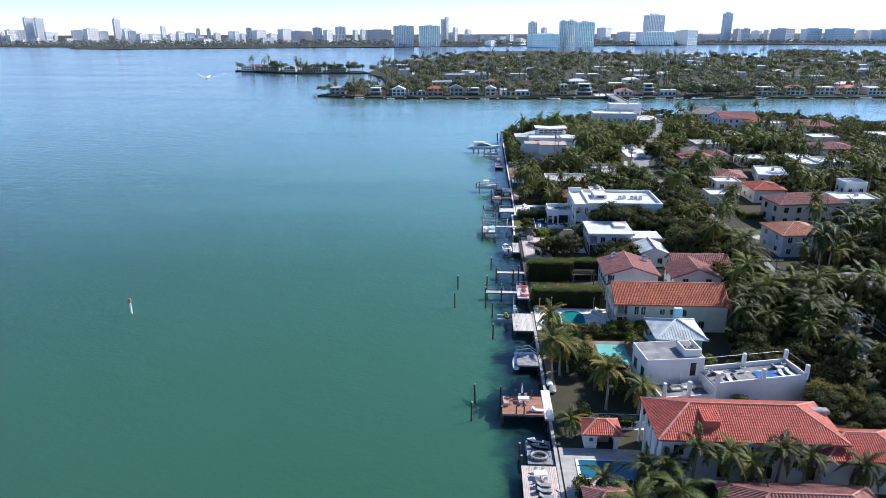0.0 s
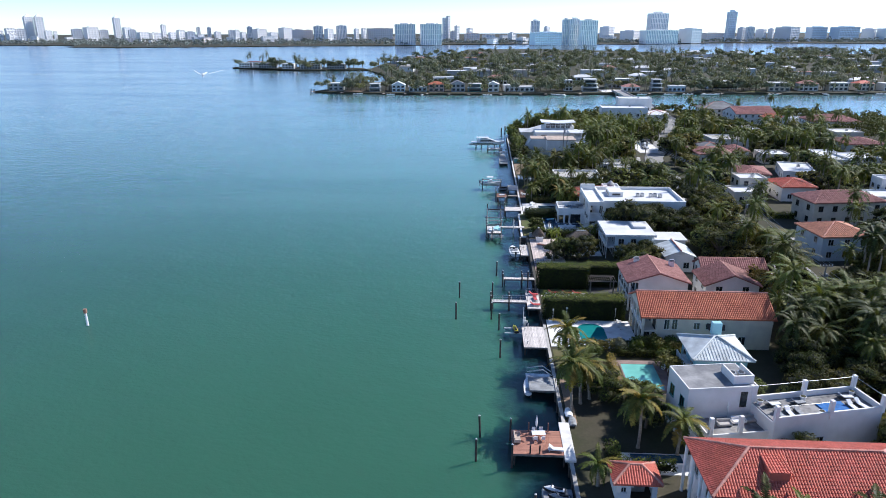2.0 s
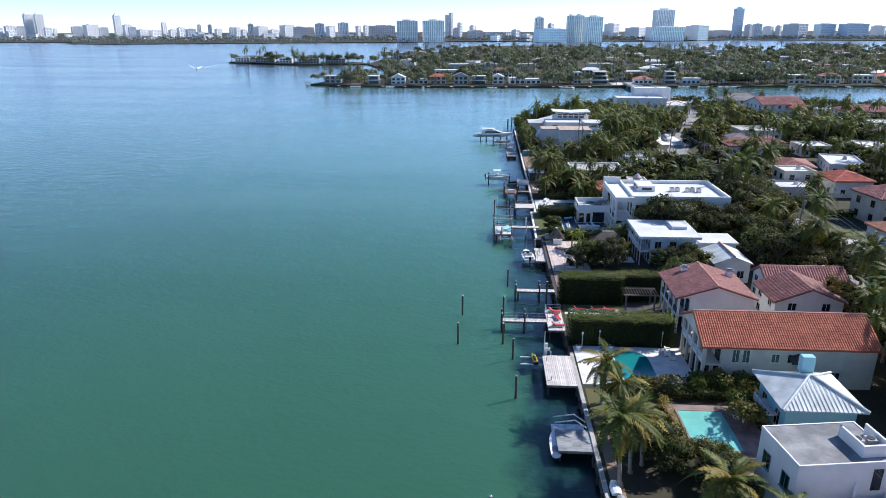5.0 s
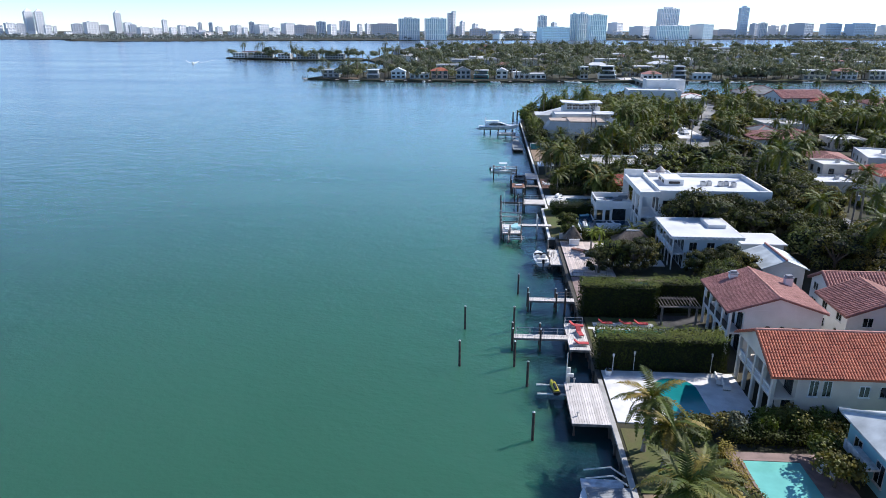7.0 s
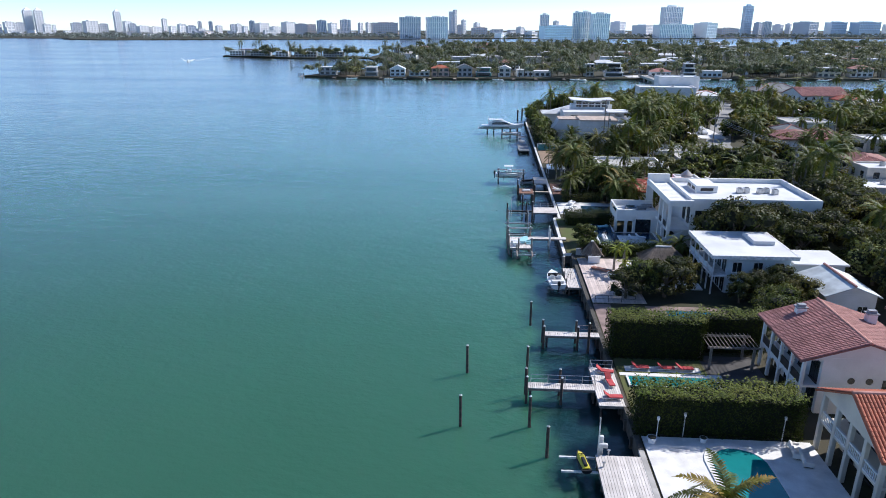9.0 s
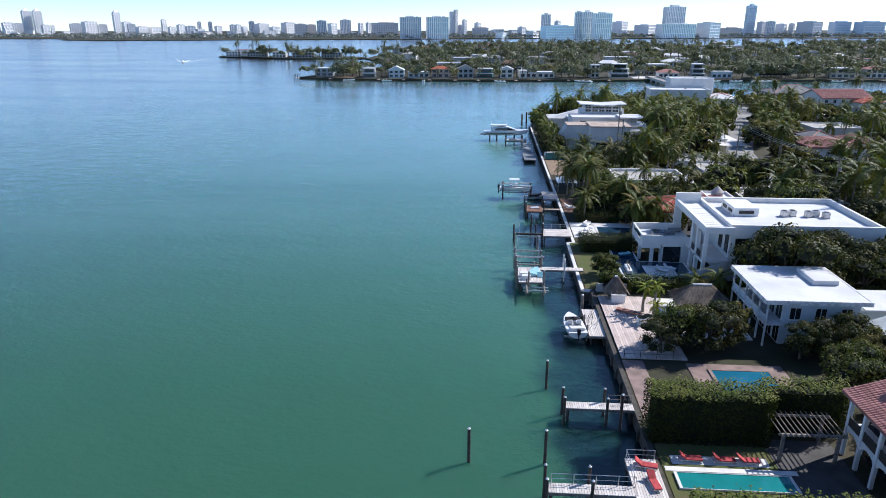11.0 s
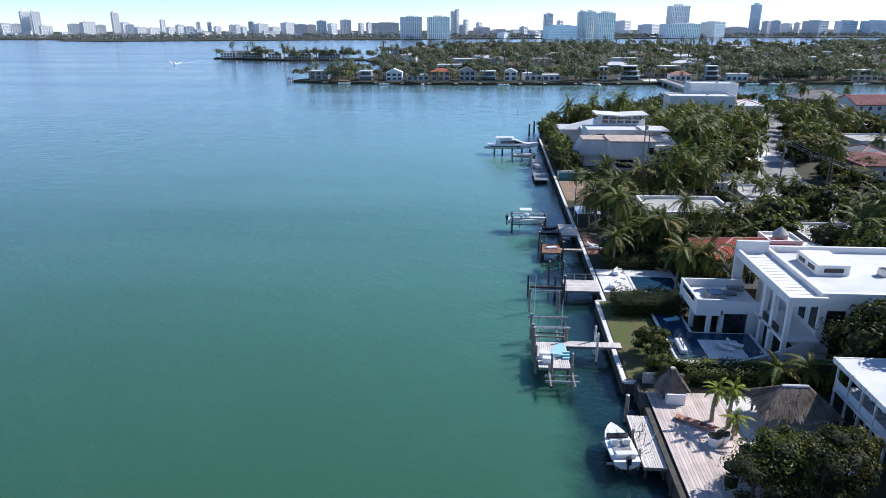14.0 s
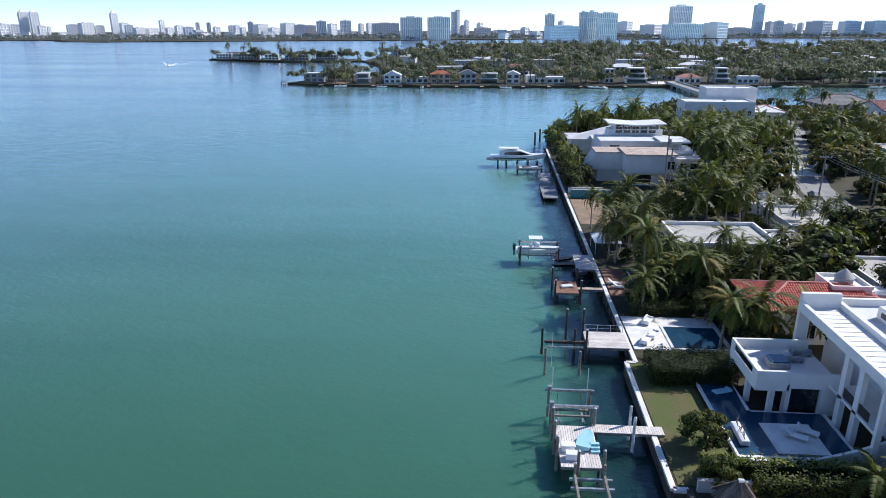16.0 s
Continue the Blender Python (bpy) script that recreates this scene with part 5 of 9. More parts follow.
# ---- pink-roofed gable house and its rear wings ----
def gable_house():
    t = thing("gable_house", "white two-storey house with a weathered pink tile gable roof", "house", pose(0, 0, G))
    keep(25, 97.5, 39.5, 111.5)
    part("wall", boxes((28.2, 99.4, -0.3, 37.4, 109.2, 6.1)), M_STUCCO, t)
    gable_roof(t, 26.4, 99.4, 37.4, 109.2, 6.1, 7.9, "y", M_TILE_PINK, M_STUCCO, singles=(100, 40), over=0.5)
    part("upper_floor", boxes((26.5, 99.5, 2.8, 28.2, 109.1, 3.05)), M_STUCCO, t)
    for y in (99.6, 102.0, 104.4, 106.8, 109.0):
        part("column", boxes((26.42, y - 0.16, 0, 26.74, y + 0.16, 6.0), bevel=0.03), M_STUCCO, t)
    for y in (99.76, 102.16, 104.56, 106.96):
        part("spandrel", faces_bm(*arch_panel(26.5, y, 2.1, 2.8, 0.2)), M_STUCCO, t, "white arch over the porch bay")
        part("railing", boxes((26.5, y, 3.05, 26.6, y + 2.0, 3.9)), M_DARKTRIM, t)
    wall_windows(t, (28.2, 99.4, 37.4, 109.2), "w", 4, 0.2, 1.4, 2.2, M_DARKTRIM)
    wall_windows(t, (28.2, 99.4, 37.4, 109.2), "w", 4, 3.2, 1.4, 2.1, M_DARKTRIM)
    for x in (31.1, 32.8):
        part("round_window", tubes(((x, 99.34, 3.7), (x, 99.46, 3.7), 0.34), n=14), M_DARKGLASS, t, "small round window")
    for x in (34.6, 36.6):
        window(t, pose(x, 99.4, 2.6), 0.95, 1.2, M_DARKTRIM, 1)
    for x, y in ((29.4, 107.8), (36.0, 106.6)):
        part("chimney", boxes((x - 0.5, y - 0.35, 6.0, x + 0.5, y + 0.35, 7.7), bevel=0.03), M_STUCCO, t, "white boxed chimney")
        part("chimney_cap", boxes((x - 0.6, y - 0.45, 7.7, x + 0.6, y + 0.45, 7.82), (x - 0.4, y - 0.25, 7.82, x + 0.4, y + 0.25, 8.1)), M_GREY_PAINT, t, "grey vented cap")
    p = thing("pergola", "slatted timber pergola over a shaded terrace", "pergola", pose(0, 0, G))
    for x, y in ((20.6, 107.4), (25.2, 107.4), (20.6, 110.4), (25.2, 110.4)):
        part("post", boxes((x - 0.12, y - 0.12, 0, x + 0.12, y + 0.12, 2.7)), M_PILE_GREY, p)
    part("beam", boxes((20.2, 107.3, 2.7, 25.8, 107.5, 2.9)), M_PILE_GREY, p)
    part("beam", boxes((20.2, 110.3, 2.7, 25.8, 110.5, 2.9)), M_PILE_GREY, p)
    for k in range(13):
        part("slat", boxes((20.3 + k * 0.44, 106.9, 2.9, 20.35 + k * 0.44, 110.9, 2.98)), M_PILE_GREY, p)
    keep(19, 103, 26, 109)
    slab("pavement_pergola", M_DARKPAVE, 20.2, 99.0, 26.2, 110.6, G + 0.09, "dark stone paving under the pergola")


def arch_panel(x, y, w, top, t):
    """A wall panel over one bay whose underside is a round arch; returns vertices and faces for y..y+w."""
    n = 8
    v, f = [], []
    for xx in (x, x + t):
        for i in range(n + 1):
            a = math.pi * i / n
            v.append((xx, y + w / 2 - w / 2 * math.cos(a), top - 0.95 + 0.75 * math.sin(a)))
        for i in range(n + 1):
            v.append((xx, y + w * i / n, top))
    m = 2 * (n + 1)
    for i in range(n):
        f.append((i, i + 1, n + 2 + i, n + 1 + i))
        f.append((m + i, m + n + 1 + i, m + n + 2 + i, m + i + 1))
        f.append((i, m + i, m + i + 1, i + 1))
    return v, f


# ---- white flat-roofed veranda house ----
def veranda_house():
    t = thing("veranda_house", "two-storey white house with a flat white roof and deep verandas", "house", pose(0, 0, G))
    keep(26, 126, 48, 142.5)
    part("wall", boxes((29.6, 130.4, -0.3, 38.2, 140.2, 5.5), (38.2, 131, -0.3, 46, 136.5, 4.2)), M_PALEBLUE, t, "pale blue-white walls")
    r = part("roof", boxes((27.2, 129.4, 5.6, 38.8, 141, 5.9), bevel=0.04), M_WHITEROOF, t)
    part("fascia", boxes((27.1, 129.3, 5.42, 38.9, 129.5, 5.94), (27.1, 140.9, 5.42, 38.9, 141.1, 5.94), (27.1, 129.5, 5.42, 27.3, 140.9, 5.94), (38.7, 129.5, 5.42, 38.9, 140.9, 5.94)), M_FRAME, r)
    part("roof_step", boxes((34.5, 134.5, 5.9, 37.5, 139.2, 6.5), bevel=0.04), M_WHITEROOF, r, "raised white roof box")
    part("wing_roof", boxes((38.9, 130.6, 4.2, 46.4, 137, 4.5), bevel=0.04), M_WHITEROOF, t)
    part("veranda_floor", boxes((27.4, 129.6, 2.7, 29.6, 140.7, 2.95)), M_FRAME, t)
    for k in range(6):
        y = 129.7 + k * 2.18
        part("post", boxes((27.45, y - 0.09, -0.1, 27.63, y + 0.09, 5.5)), M_FRAME, t)
        if k < 5:
            part("railing", boxes((27.5, y + 0.1, 3.75, 27.56, y + 2.08, 3.85), (27.5, y + 0.1, 3.0, 27.56, y + 2.08, 3.08)), M_FRAME, t)
            part("glass_panel", boxes((27.52, y + 0.12, 3.08, 27.54, y + 2.06, 3.75)), M_PALEBLUE, t, "pale blue balustrade panel")
    wall_windows(t, (29.6, 130.4, 38.2, 140.2), "w", 5, 0.05, 1.5, 2.3, M_FRAME)
    wall_windows(t, (29.6, 130.4, 38.2, 140.2), "w", 5, 3.0, 1.5, 2.1, M_FRAME)
    wall_windows(t, (29.6, 130.4, 38.2, 140.2), "s", 3, 3.2, 1.2, 1.4, M_FRAME)


# ---- modern white villa ----
def modern_villa():
    t = thing("modern_villa", "modern white cubic villa with a pergola roof and walled roof terrace", "house", pose(0, 0, G))
    keep(14.5, 148, 53.5, 170.5)
    W = M_STUCCO
    # main body
    part("wall", boxes((30.0, 150.6, -0.3, 51.2, 167.0, 7.8)), W, t)
    flat_roof(t, 30.0, 150.6, 51.2, 167.0, 7.8, M_WHITEROOF, 0.8, 0.4, wall=W)
    # tall frame that carries the slatted roof over the balcony bays
    part("frame_wall", boxes((26.0, 149.2, 7.6, 30.0, 149.6, 8.6), (26.0, 149.6, 7.6, 26.4, 165.4, 8.6), (26.0, 165.4, 7.6, 30.0, 165.9, 9.6), (26.0, 165.4, -0.2, 27.2, 165.9, 7.6), (26.0, 149.2, -0.2, 26.5, 149.6, 7.6)), W, t, "white frame round the slatted roof")
    for k in range(16):
        part("slat", boxes((26.4, 149.7 + k * 1.0, 7.75, 30.0, 150.56 + k * 1.0, 8.02)), W, t)
    part("roof_box", boxes((32.8, 158.2, 7.8, 36.6, 163.8, 9.1), bevel=0.05), W, t, "white roof plant box with dark vents")
    for y in (158.9, 161.4):
        part("vent", boxes((32.74, y, 8.2, 32.82, y + 1.6, 8.7)), M_DARKTRIM, t, "dark louvred vent")
    part("vent", boxes((33.6, 158.12, 8.2, 35.8, 158.22, 8.7)), M_DARKTRIM, t, "dark louvred vent")
    for x, y in ((40.5, 158.5), (41.8, 158.8), (44.0, 158.4), (45.2, 158.7), (46.4, 157.9)):
        ac_unit(x, y, G + 7.8)
    # west terrace block with its portico
    part("terrace_floor", boxes((19.2, 157.4, 3.3, 27.0, 164.6, 3.7)), W, t)
    part("ground_wall", boxes((22.2, 157.4, -0.2, 22.6, 158.2, 3.3), (25.4, 157.4, -0.2, 26.2, 157.8, 3.3), (22.6, 157.4, 2.9, 25.4, 157.8, 3.3), (26.2, 157.4, -0.2, 27, 164.6, 3.3)), W, t)
    part("sliding_door", boxes((22.7, 157.62, 0.1, 25.3, 157.7, 2.85)), M_DARKGLASS, t, "large dark sliding glass door")
    part("glass_wall", boxes((22.25, 158.3, 0, 22.32, 163.5, 3.2)), M_DARKGLASS, t, "dark glass wall under the terrace")
    for x, y in ((19.3, 159.6), (19.3, 164.2), (20.7, 157.5)):
        part("column", boxes((x, y, -0.2, x + 0.5, y + 0.5, 3.3), bevel=0.03), W, t)
    part("portico_wall", boxes((19.2, 157.4, 2.6, 22.4, 157.7, 3.3), (19.2, 157.7, 2.6, 19.5, 164.6, 3.3)), W, t)
    part("parapet", boxes((19.2, 157.4, 3.7, 22.4, 157.65, 4.7), (22.4, 157.4, 3.7, 27, 157.65, 4.5), (19.2, 164.35, 3.7, 27, 164.6, 4.7), (19.2, 157.65, 4.5, 19.45, 164.35, 4.7), (19.2, 157.65, 3.7, 19.45, 158.6, 4.5), (19.2, 163.6, 3.7, 19.45, 164.35, 4.5)), W, t)
    part("glass_rail", boxes((19.28, 158.6, 3.75, 19.34, 163.6, 4.45)), M_DARKGLASS, t)
    # balcony bays on the south-west face
    for k, y in enumerate((151.0, 153.6)):
        part("bay_window", boxes((29.9, y, 4.2, 30.03, y + 1.3, 6.9)), M_DARKGLASS, t, "tall dark window bay")
        part("bay_pier", boxes((26.0, y + 1.5, -0.2, 26.5, y + 2.2, 7.6)), W, t)
        part("balcony_rail", boxes((26.1, y - 0.2, 3.6, 26.16, y + 1.5, 4.5)), M_DARKTRIM, t)
    part("balcony_floor", boxes((26.0, 149.6, 3.2, 30.0, 157.4, 3.5)), W, t)
    wall_windows(t, (30.0, 150.6, 51.2, 167.0), "s", 3, 5.0, 1.8, 1.5, M_DARKTRIM, 1, start=0.5, end=8)
    wall_windows(t, (30.0, 150.6, 51.2, 167.0), "s", 4, 1.0, 1.8, 1.7, M_DARKTRIM, 1)
    wall_windows(t, (30.0, 150.6, 51.2, 167.0), "e", 4, 4.6, 1.6, 1.5, M_DARKTRIM, 1)
    n = 12
    low, high = [], []
    for i in range(n + 1):  # sweeping white wall that climbs from the pool court to the house
        u = i / n
        x, y = 19.6 + 10.2 * u, 149.0 + 0.9 * u * u
        low.append((x, y)), high.append(0.55 + 2.9 * u ** 1.35)
    V = [(x, y + o, z) for o in (0, 0.3) for (x, y), h in zip(low, high) for z in (-0.1, h)]
    m = 2 * (n + 1)
    Fc = []
    for i in range(n):
        k = 2 * i
        Fc += [(k, k + 2, k + 3, k + 1), (m + k, m + k + 1, m + k + 3, m + k + 2), (k + 1, k + 3, m + k + 3, m + k + 1)]
    Fc += [(0, 1, m + 1, m), (2 * n, m + 2 * n, m + 2 * n + 1, 2 * n + 1)]
    part("ramp_wall", faces_bm(V, Fc), W, t, "sweeping white wall climbing to the house")
    part("court_wall", boxes((16.2, 149.0, -0.1, 19.6, 149.3, 0.62)), W, t)
    for x, y in ((24.2, 161.5), (25.6, 163.0)):
        sofa(x, y, G + 3.7, 180, M_GREY_PAINT)
    tub = thing("hot_tub", "square dark-topped hot tub on the roof terrace", "hot tub", pose(22.3, 160.6, G + 3.7))
    part("tub", boxes((-1.0, -1.0, 0, 1.0, 1.0, 0.7), bevel=0.06), M_GREY_PAINT, tub)
    part("cover", boxes((-0.85, -0.85, 0.7, 0.85, 0.85, 0.78), bevel=0.02), M_POOL_DARK, tub)


# ---- red roof house with the cupola ----
def cupola_house():
    t = thing("cupola_house", "white house with a red tile hipped roof and round cupola", "house", pose(3, 0, G))
    keep(24, 171.5, 44, 184)
    part("wall", boxes((22.5, 173.0, -0.3, 38, 181.5, 4.4)), M_STUCCO, t)
    hip_roof(t, 22.5, 173.0, 38, 181.5, 4.4, 6.2, M_TILE_RED, over=0.7)
    hip_roof(t, 27.0, 170.6, 38, 176.5, 4.2, 6.0, M_TILE_RED, over=0.5)
    part("tower", boxes((31.6, 176.0, 3.0, 36.2, 180.6, 6.0), (37.0, 176.5, 3.0, 40.0, 179.5, 5.2), bevel=0.04), M_STUCCO, t, "white square roof tower")
    part("parapet", boxes((31.55, 175.95, 6.0, 36.25, 176.2, 6.4), (31.55, 180.4, 6.0, 36.25, 180.65, 6.4), (31.55, 176.2, 6.0, 31.8, 180.4, 6.4), (36.0, 176.2, 6.0, 36.25, 180.4, 6.4)), M_STUCCO, t)
    part("drum", tubes(((33.9, 178.3, 6.0), (33.9, 178.3, 6.8), 1.05), n=20), M_GREYWALL, t, "pale round drum")
    part("cupola_roof", tube(bmesh.new(), (33.9, 178.3, 6.8), (33.9, 178.3, 7.9), 1.2, 0.04, 20), M_CONCRETE, t, "pale conical cupola roof")
    wall_windows(t, (22.5, 173.0, 38, 181.5), "w", 3, 0.8, 1.2, 1.7)
    wall_windows(t, (22.5, 173.0, 38, 181.5), "s", 4, 0.8, 1.2, 1.7)


def flat_house():
    t = thing("flat_house", "single white house with a pale gravel flat roof and parapet", "house", pose(0, 0, G))
    keep(19, 196, 46, 214)
    part("wall", boxes((22.6, 198.5, -0.3, 38, 210.5, 3.7), (38, 200, -0.3, 44, 209, 3.1)), M_STUCCO, t)
    flat_roof(t, 22.6, 198.5, 38, 210.5, 3.7, M_GRAVELROOF, 0.6, 0.35)
    flat_roof(t, 38, 200, 44, 209, 3.1, M_GRAVELROOF, 0.4, 0.35)
    wall_windows(t, (22.6, 198.5, 38, 210.5), "w", 3, 0.4, 1.6, 2.2, M_DARKTRIM)
    wall_windows(t, (22.6, 198.5, 38, 210.5), "s", 4, 1.0, 1.3, 1.4, M_DARKTRIM)


def grey_villa():
    t = thing("grey_villa", "grey concrete villa of stacked boxes under building work", "house", pose(0, 0, G))
    keep(16, 249, 44, 292)
    part("wall", faces_bm([(15.6, 259, 3.0), (26, 259, 3.0), (26, 266, 3.0), (15.6, 266, 3.0), (18.4, 259, 7.0), (26, 259, 7.0), (26, 266, 7.0), (18.4, 266, 7.0)],
                          [(3, 2, 1, 0), (4, 5, 6, 7), (0, 1, 5, 4), (1, 2, 6, 5), (2, 3, 7, 6), (3, 0, 4, 7)]), M_PALEGREY, t)
    part("wall", boxes((19, 260, -0.3, 26, 267, 3.0), (24.6, 254, 3.2, 36.0, 264, 7.3), (26, 255.5, -0.3, 34, 264, 3.2)), M_PALEGREY, t)
    part("roof", boxes((24.4, 253.8, 7.3, 36.3, 264.2, 7.7), (18.2, 258.8, 7.0, 26.2, 266.2, 7.3)), M_DECK_TAN, t, "pale tan roof slabs")
    part("recess", boxes((26.6, 255.42, 0.5, 31.0, 255.52, 2.6)), M_DARKGLASS, t, "dark open window band")
    wall_windows(t, (24.6, 254, 36, 264), "s", 1, 4.4, 1.4, 1.6, M_DARKTRIM, start=9.5, end=11.3)
    v = thing("white_villa", "white modern villa with long flat roofs and a butterfly roof", "house", pose(0, 0, G))
    part("wall", boxes((21.2, 270, -0.3, 41.0, 284, 7.6), (24.5, 279, 7.6, 38.5, 285, 9.6)), M_STUCCO, v)
    part("roof", boxes((20.8, 269.5, 7.6, 36.8, 278.5, 8.3)), M_WHITEROOF, v)
    part("canopy", boxes((35.0, 265.6, 8.4, 42.4, 274.2, 8.8), bevel=0.05), M_WHITEROOF, v, "white projecting roof canopy")
    for x, y in ((37.2, 267), (40.2, 267)):
        part("post", boxes((x, y, 4, x + 0.35, y + 0.35, 8.4)), M_FRAME, v)
    part("butterfly_roof", faces_bm([(24.0, 277.5, 11.62), (31.5, 277.5, 11.15), (39.0, 277.5, 11.55), (24.0, 286.5, 11.62), (31.5, 286.5, 11.15), (39.0, 286.5, 11.55), (24.0, 277.5, 11.32), (31.5, 277.5, 10.85), (39.0, 277.5, 11.25), (24.0, 286.5, 11.32), (31.5, 286.5, 10.85), (39.0, 286.5, 11.25)],
                                   [(0, 1, 4, 3), (1, 2, 5, 4), (6, 9, 10, 7), (7, 10, 11, 8), (0, 6, 7, 1), (1, 7, 8, 2), (3, 4, 10, 9), (4, 5, 11, 10), (0, 3, 9, 6), (2, 8, 11, 5)]), M_WHITEROOF, v, "white inverted butterfly roof")
    for k in range(5):
        window(v, pose(27.0 + k * 2.2, 278.98, 8.9), 1.7, 1.6, M_FRAME, 1)
        part("mullion", boxes((25.8 + k * 2.9, 279.0, 9.5, 26.05 + k * 2.9, 284.8, 10.95)), M_FRAME, v)
    part("bridge_wall", boxes((24.5, 278.9, 9.6, 38.5, 279.1, 9.9)), M_FRAME, v)
    window(v, pose(24.6, 270, 4.6), 2.4, 2.5, M_FRAME, 2)
    for k in range(8):
        window(v, pose(28.0 + k * 0.95, 270, 6.0), 0.8, 0.7, M_DARKTRIM, 0, sill=False)
    part("lower_block", boxes((36.5, 262, -0.3, 46.0, 274, 5.2)), M_STUCCO, v)
    part("curved_roof", boxes((37.5, 266, 5.2, 43.5, 272, 7.0), bevel=0.6), M_WHITE, v, "white rounded roof pod")
    wall_windows(v, (36.5, 262, 46.0, 274), "s", 4, 2.6, 1.4, 1.5)
    s = thing("boat_house", "low white building with a shallow pale roof near the point", "house", pose(0, 0, G))
    keep(13, 293, 34, 312)
    part("wall", boxes((16.5, 296, -0.3, 29, 306, 4.5), (22.5, 290.5, -0.3, 30, 296, 5.0)), M_STUCCO, s)
    part("roof", faces_bm([(15.5, 295, 4.5), (30, 295, 4.5), (30, 307, 4.5), (15.5, 307, 4.5), (19, 301, 5.2), (30, 301, 8.2)], [(0, 1, 5, 4), (1, 2, 5), (2, 3, 4, 5), (3, 0, 4), (3, 2, 1, 0)]), M_WHITEROOF, s)
    part("roof", boxes((22.0, 290, 5.0, 30.5, 296.5, 5.4)), M_WHITEROOF, s)


red_villa(), pavilion(), terrace_house(), metal_cottage(), long_house(), gable_house(), veranda_house(), modern_villa(), cupola_house(), flat_house(), grey_villa()


# ---- docks, piles and boats ----
def planks(parent, x0, y0, x1, y1, z, mat, along="y", w=0.22, t=0.06):
    """Deck boards with gaps: each board a piece."""
    L, W = ((y1 - y0), (x1 - x0)) if along == "y" else ((x1 - x0), (y1 - y0))
    n = max(1, round(W / w))
    w = W / n
    g = 0.012
    v = [(g, 0, -t), (w - g, 0, -t), (w - g, L, -t), (g, L, -t), (g, 0, 0), (w - g, 0, 0), (w - g, L, 0), (g, L, 0)]
    me = link_mesh("plank", v, [(3, 2, 1, 0), (4, 5, 6, 7), (0, 1, 5, 4), (1, 2, 6, 5), (2, 3, 7, 6), (3, 0, 4, 7)], mat)
    for k in range(n):
        m = pose(x0 + k * w, y0, z) if along == "y" else pose(x0, y1 - k * w, z, 0, 0, -90)
        part("plank", me, None, parent, at=m)


PILE_ME = {}


def pile(x, y, top, r=0.15, mat=None, parent=None, capped=True, lean=(0, 0), label="dark weathered timber mooring post standing in the water"):
    mat = mat or M_PILE
    key = (top, r, mat.name)
    if key not in PILE_ME:
        bm = bmesh.new()
        rings = [[bm.verts.new((a * math.cos(i * 0.6981), a * math.sin(i * 0.6981), z)) for i in range(9)]
                 for z, a in ((-2.5, r * 1.12), (0.3, r * 1.1), (0.42, r * 1.02), (top * 0.6, r), (top - 0.03, r * 0.96), (top, r * 0.86))]
        for lo, hi in zip(rings, rings[1:]):
            for i in range(9):
                bm.faces.new((lo[i], lo[(i + 1) % 9], hi[(i + 1) % 9], hi[i]))
        bm.faces.new(rings[-1])
        me = bpy.data.meshes.new("pile")
        bm.to_mesh(me)
        bm.free()
        me.materials.append(mat)
        cap = link_mesh("pile_cap", *cone_data(r * 1.1, 0.16), M_FRAME)
        PILE_ME[key] = (me, cap)
    me, cap = PILE_ME[key]
    m = pose(x, y, 0, lean[0], lean[1], (x * 37 + y * 11) % 360)
    if parent:
        o = part("post", me, None, parent, at=m)
    else:
        o = tagged(part("mooring_post", me, None, at=m), label, "post", "mooring posts")
    if capped:
        part("cap", cap, None, o, "white cone cap", at=pose(0, 0, top))
    return o


def cone_data(r, h, n=9):
    v = [(r * math.cos(2 * math.pi * i / n), r * math.sin(2 * math.pi * i / n), 0) for i in range(n)] + [(0, 0, h)]
    return v, [(i, (i + 1) % n, n) for i in range(n)] + [tuple(range(n))[::-1]]


def dock(x0, y0, x1, y1, z, mat, label, along="y", piles=(), pile_top=None, pile_mat=None, skirt=True, group="", w=0.22):
    t = thing("dock", label, "dock", pose(0, 0, 0), group)
    planks(t, x0, y0, x1, y1, z, mat, along, w)
    part("frame", boxes((x0, y0, z - 0.32, x1, y0 + 0.14, z - 0.062), (x0, y1 - 0.14, z - 0.32, x1, y1, z - 0.062), (x0, y0 + 0.14, z - 0.32, x0 + 0.14, y1 - 0.14, z - 0.062), (x1 - 0.14, y0 + 0.14, z - 0.32, x1, y1 - 0.14, z - 0.062)), M_PILE_GREY, t, "timber rim joists")
    n = max(1, int((y1 - y0) / 2.2))
    for k in range(n + 1):
        for x in (x0 + 0.25, x1 - 0.25):
            part("leg", tubes(((x, y0 + 0.25 + (y1 - y0 - 0.5) * k / n, -2.2), (x, y0 + 0.25 + (y1 - y0 - 0.5) * k / n, z - 0.1), 0.11), n=7), M_PILE, t)
    for x, y in piles:
        pile(x, y, pile_top or z + 1.1, 0.14, pile_mat, t)
    return t


def rail(parent, pts, h=0.95, mat=None):
    m = mat or M_ALU
    for (xa, ya, za), (xb, yb, zb) in zip(pts, pts[1:]):
        part("handrail", tubes(((xa, ya, za + h), (xb, yb, zb + h), 0.03), n=6), m, parent)
        part("midrail", tubes(((xa, ya, za + h * 0.5), (xb, yb, zb + h * 0.5), 0.02), n=6), m, parent)
    for x, y, z in pts:
        part("rail_post", tubes(((x, y, z), (x, y, z + h), 0.035), n=6), m, parent)


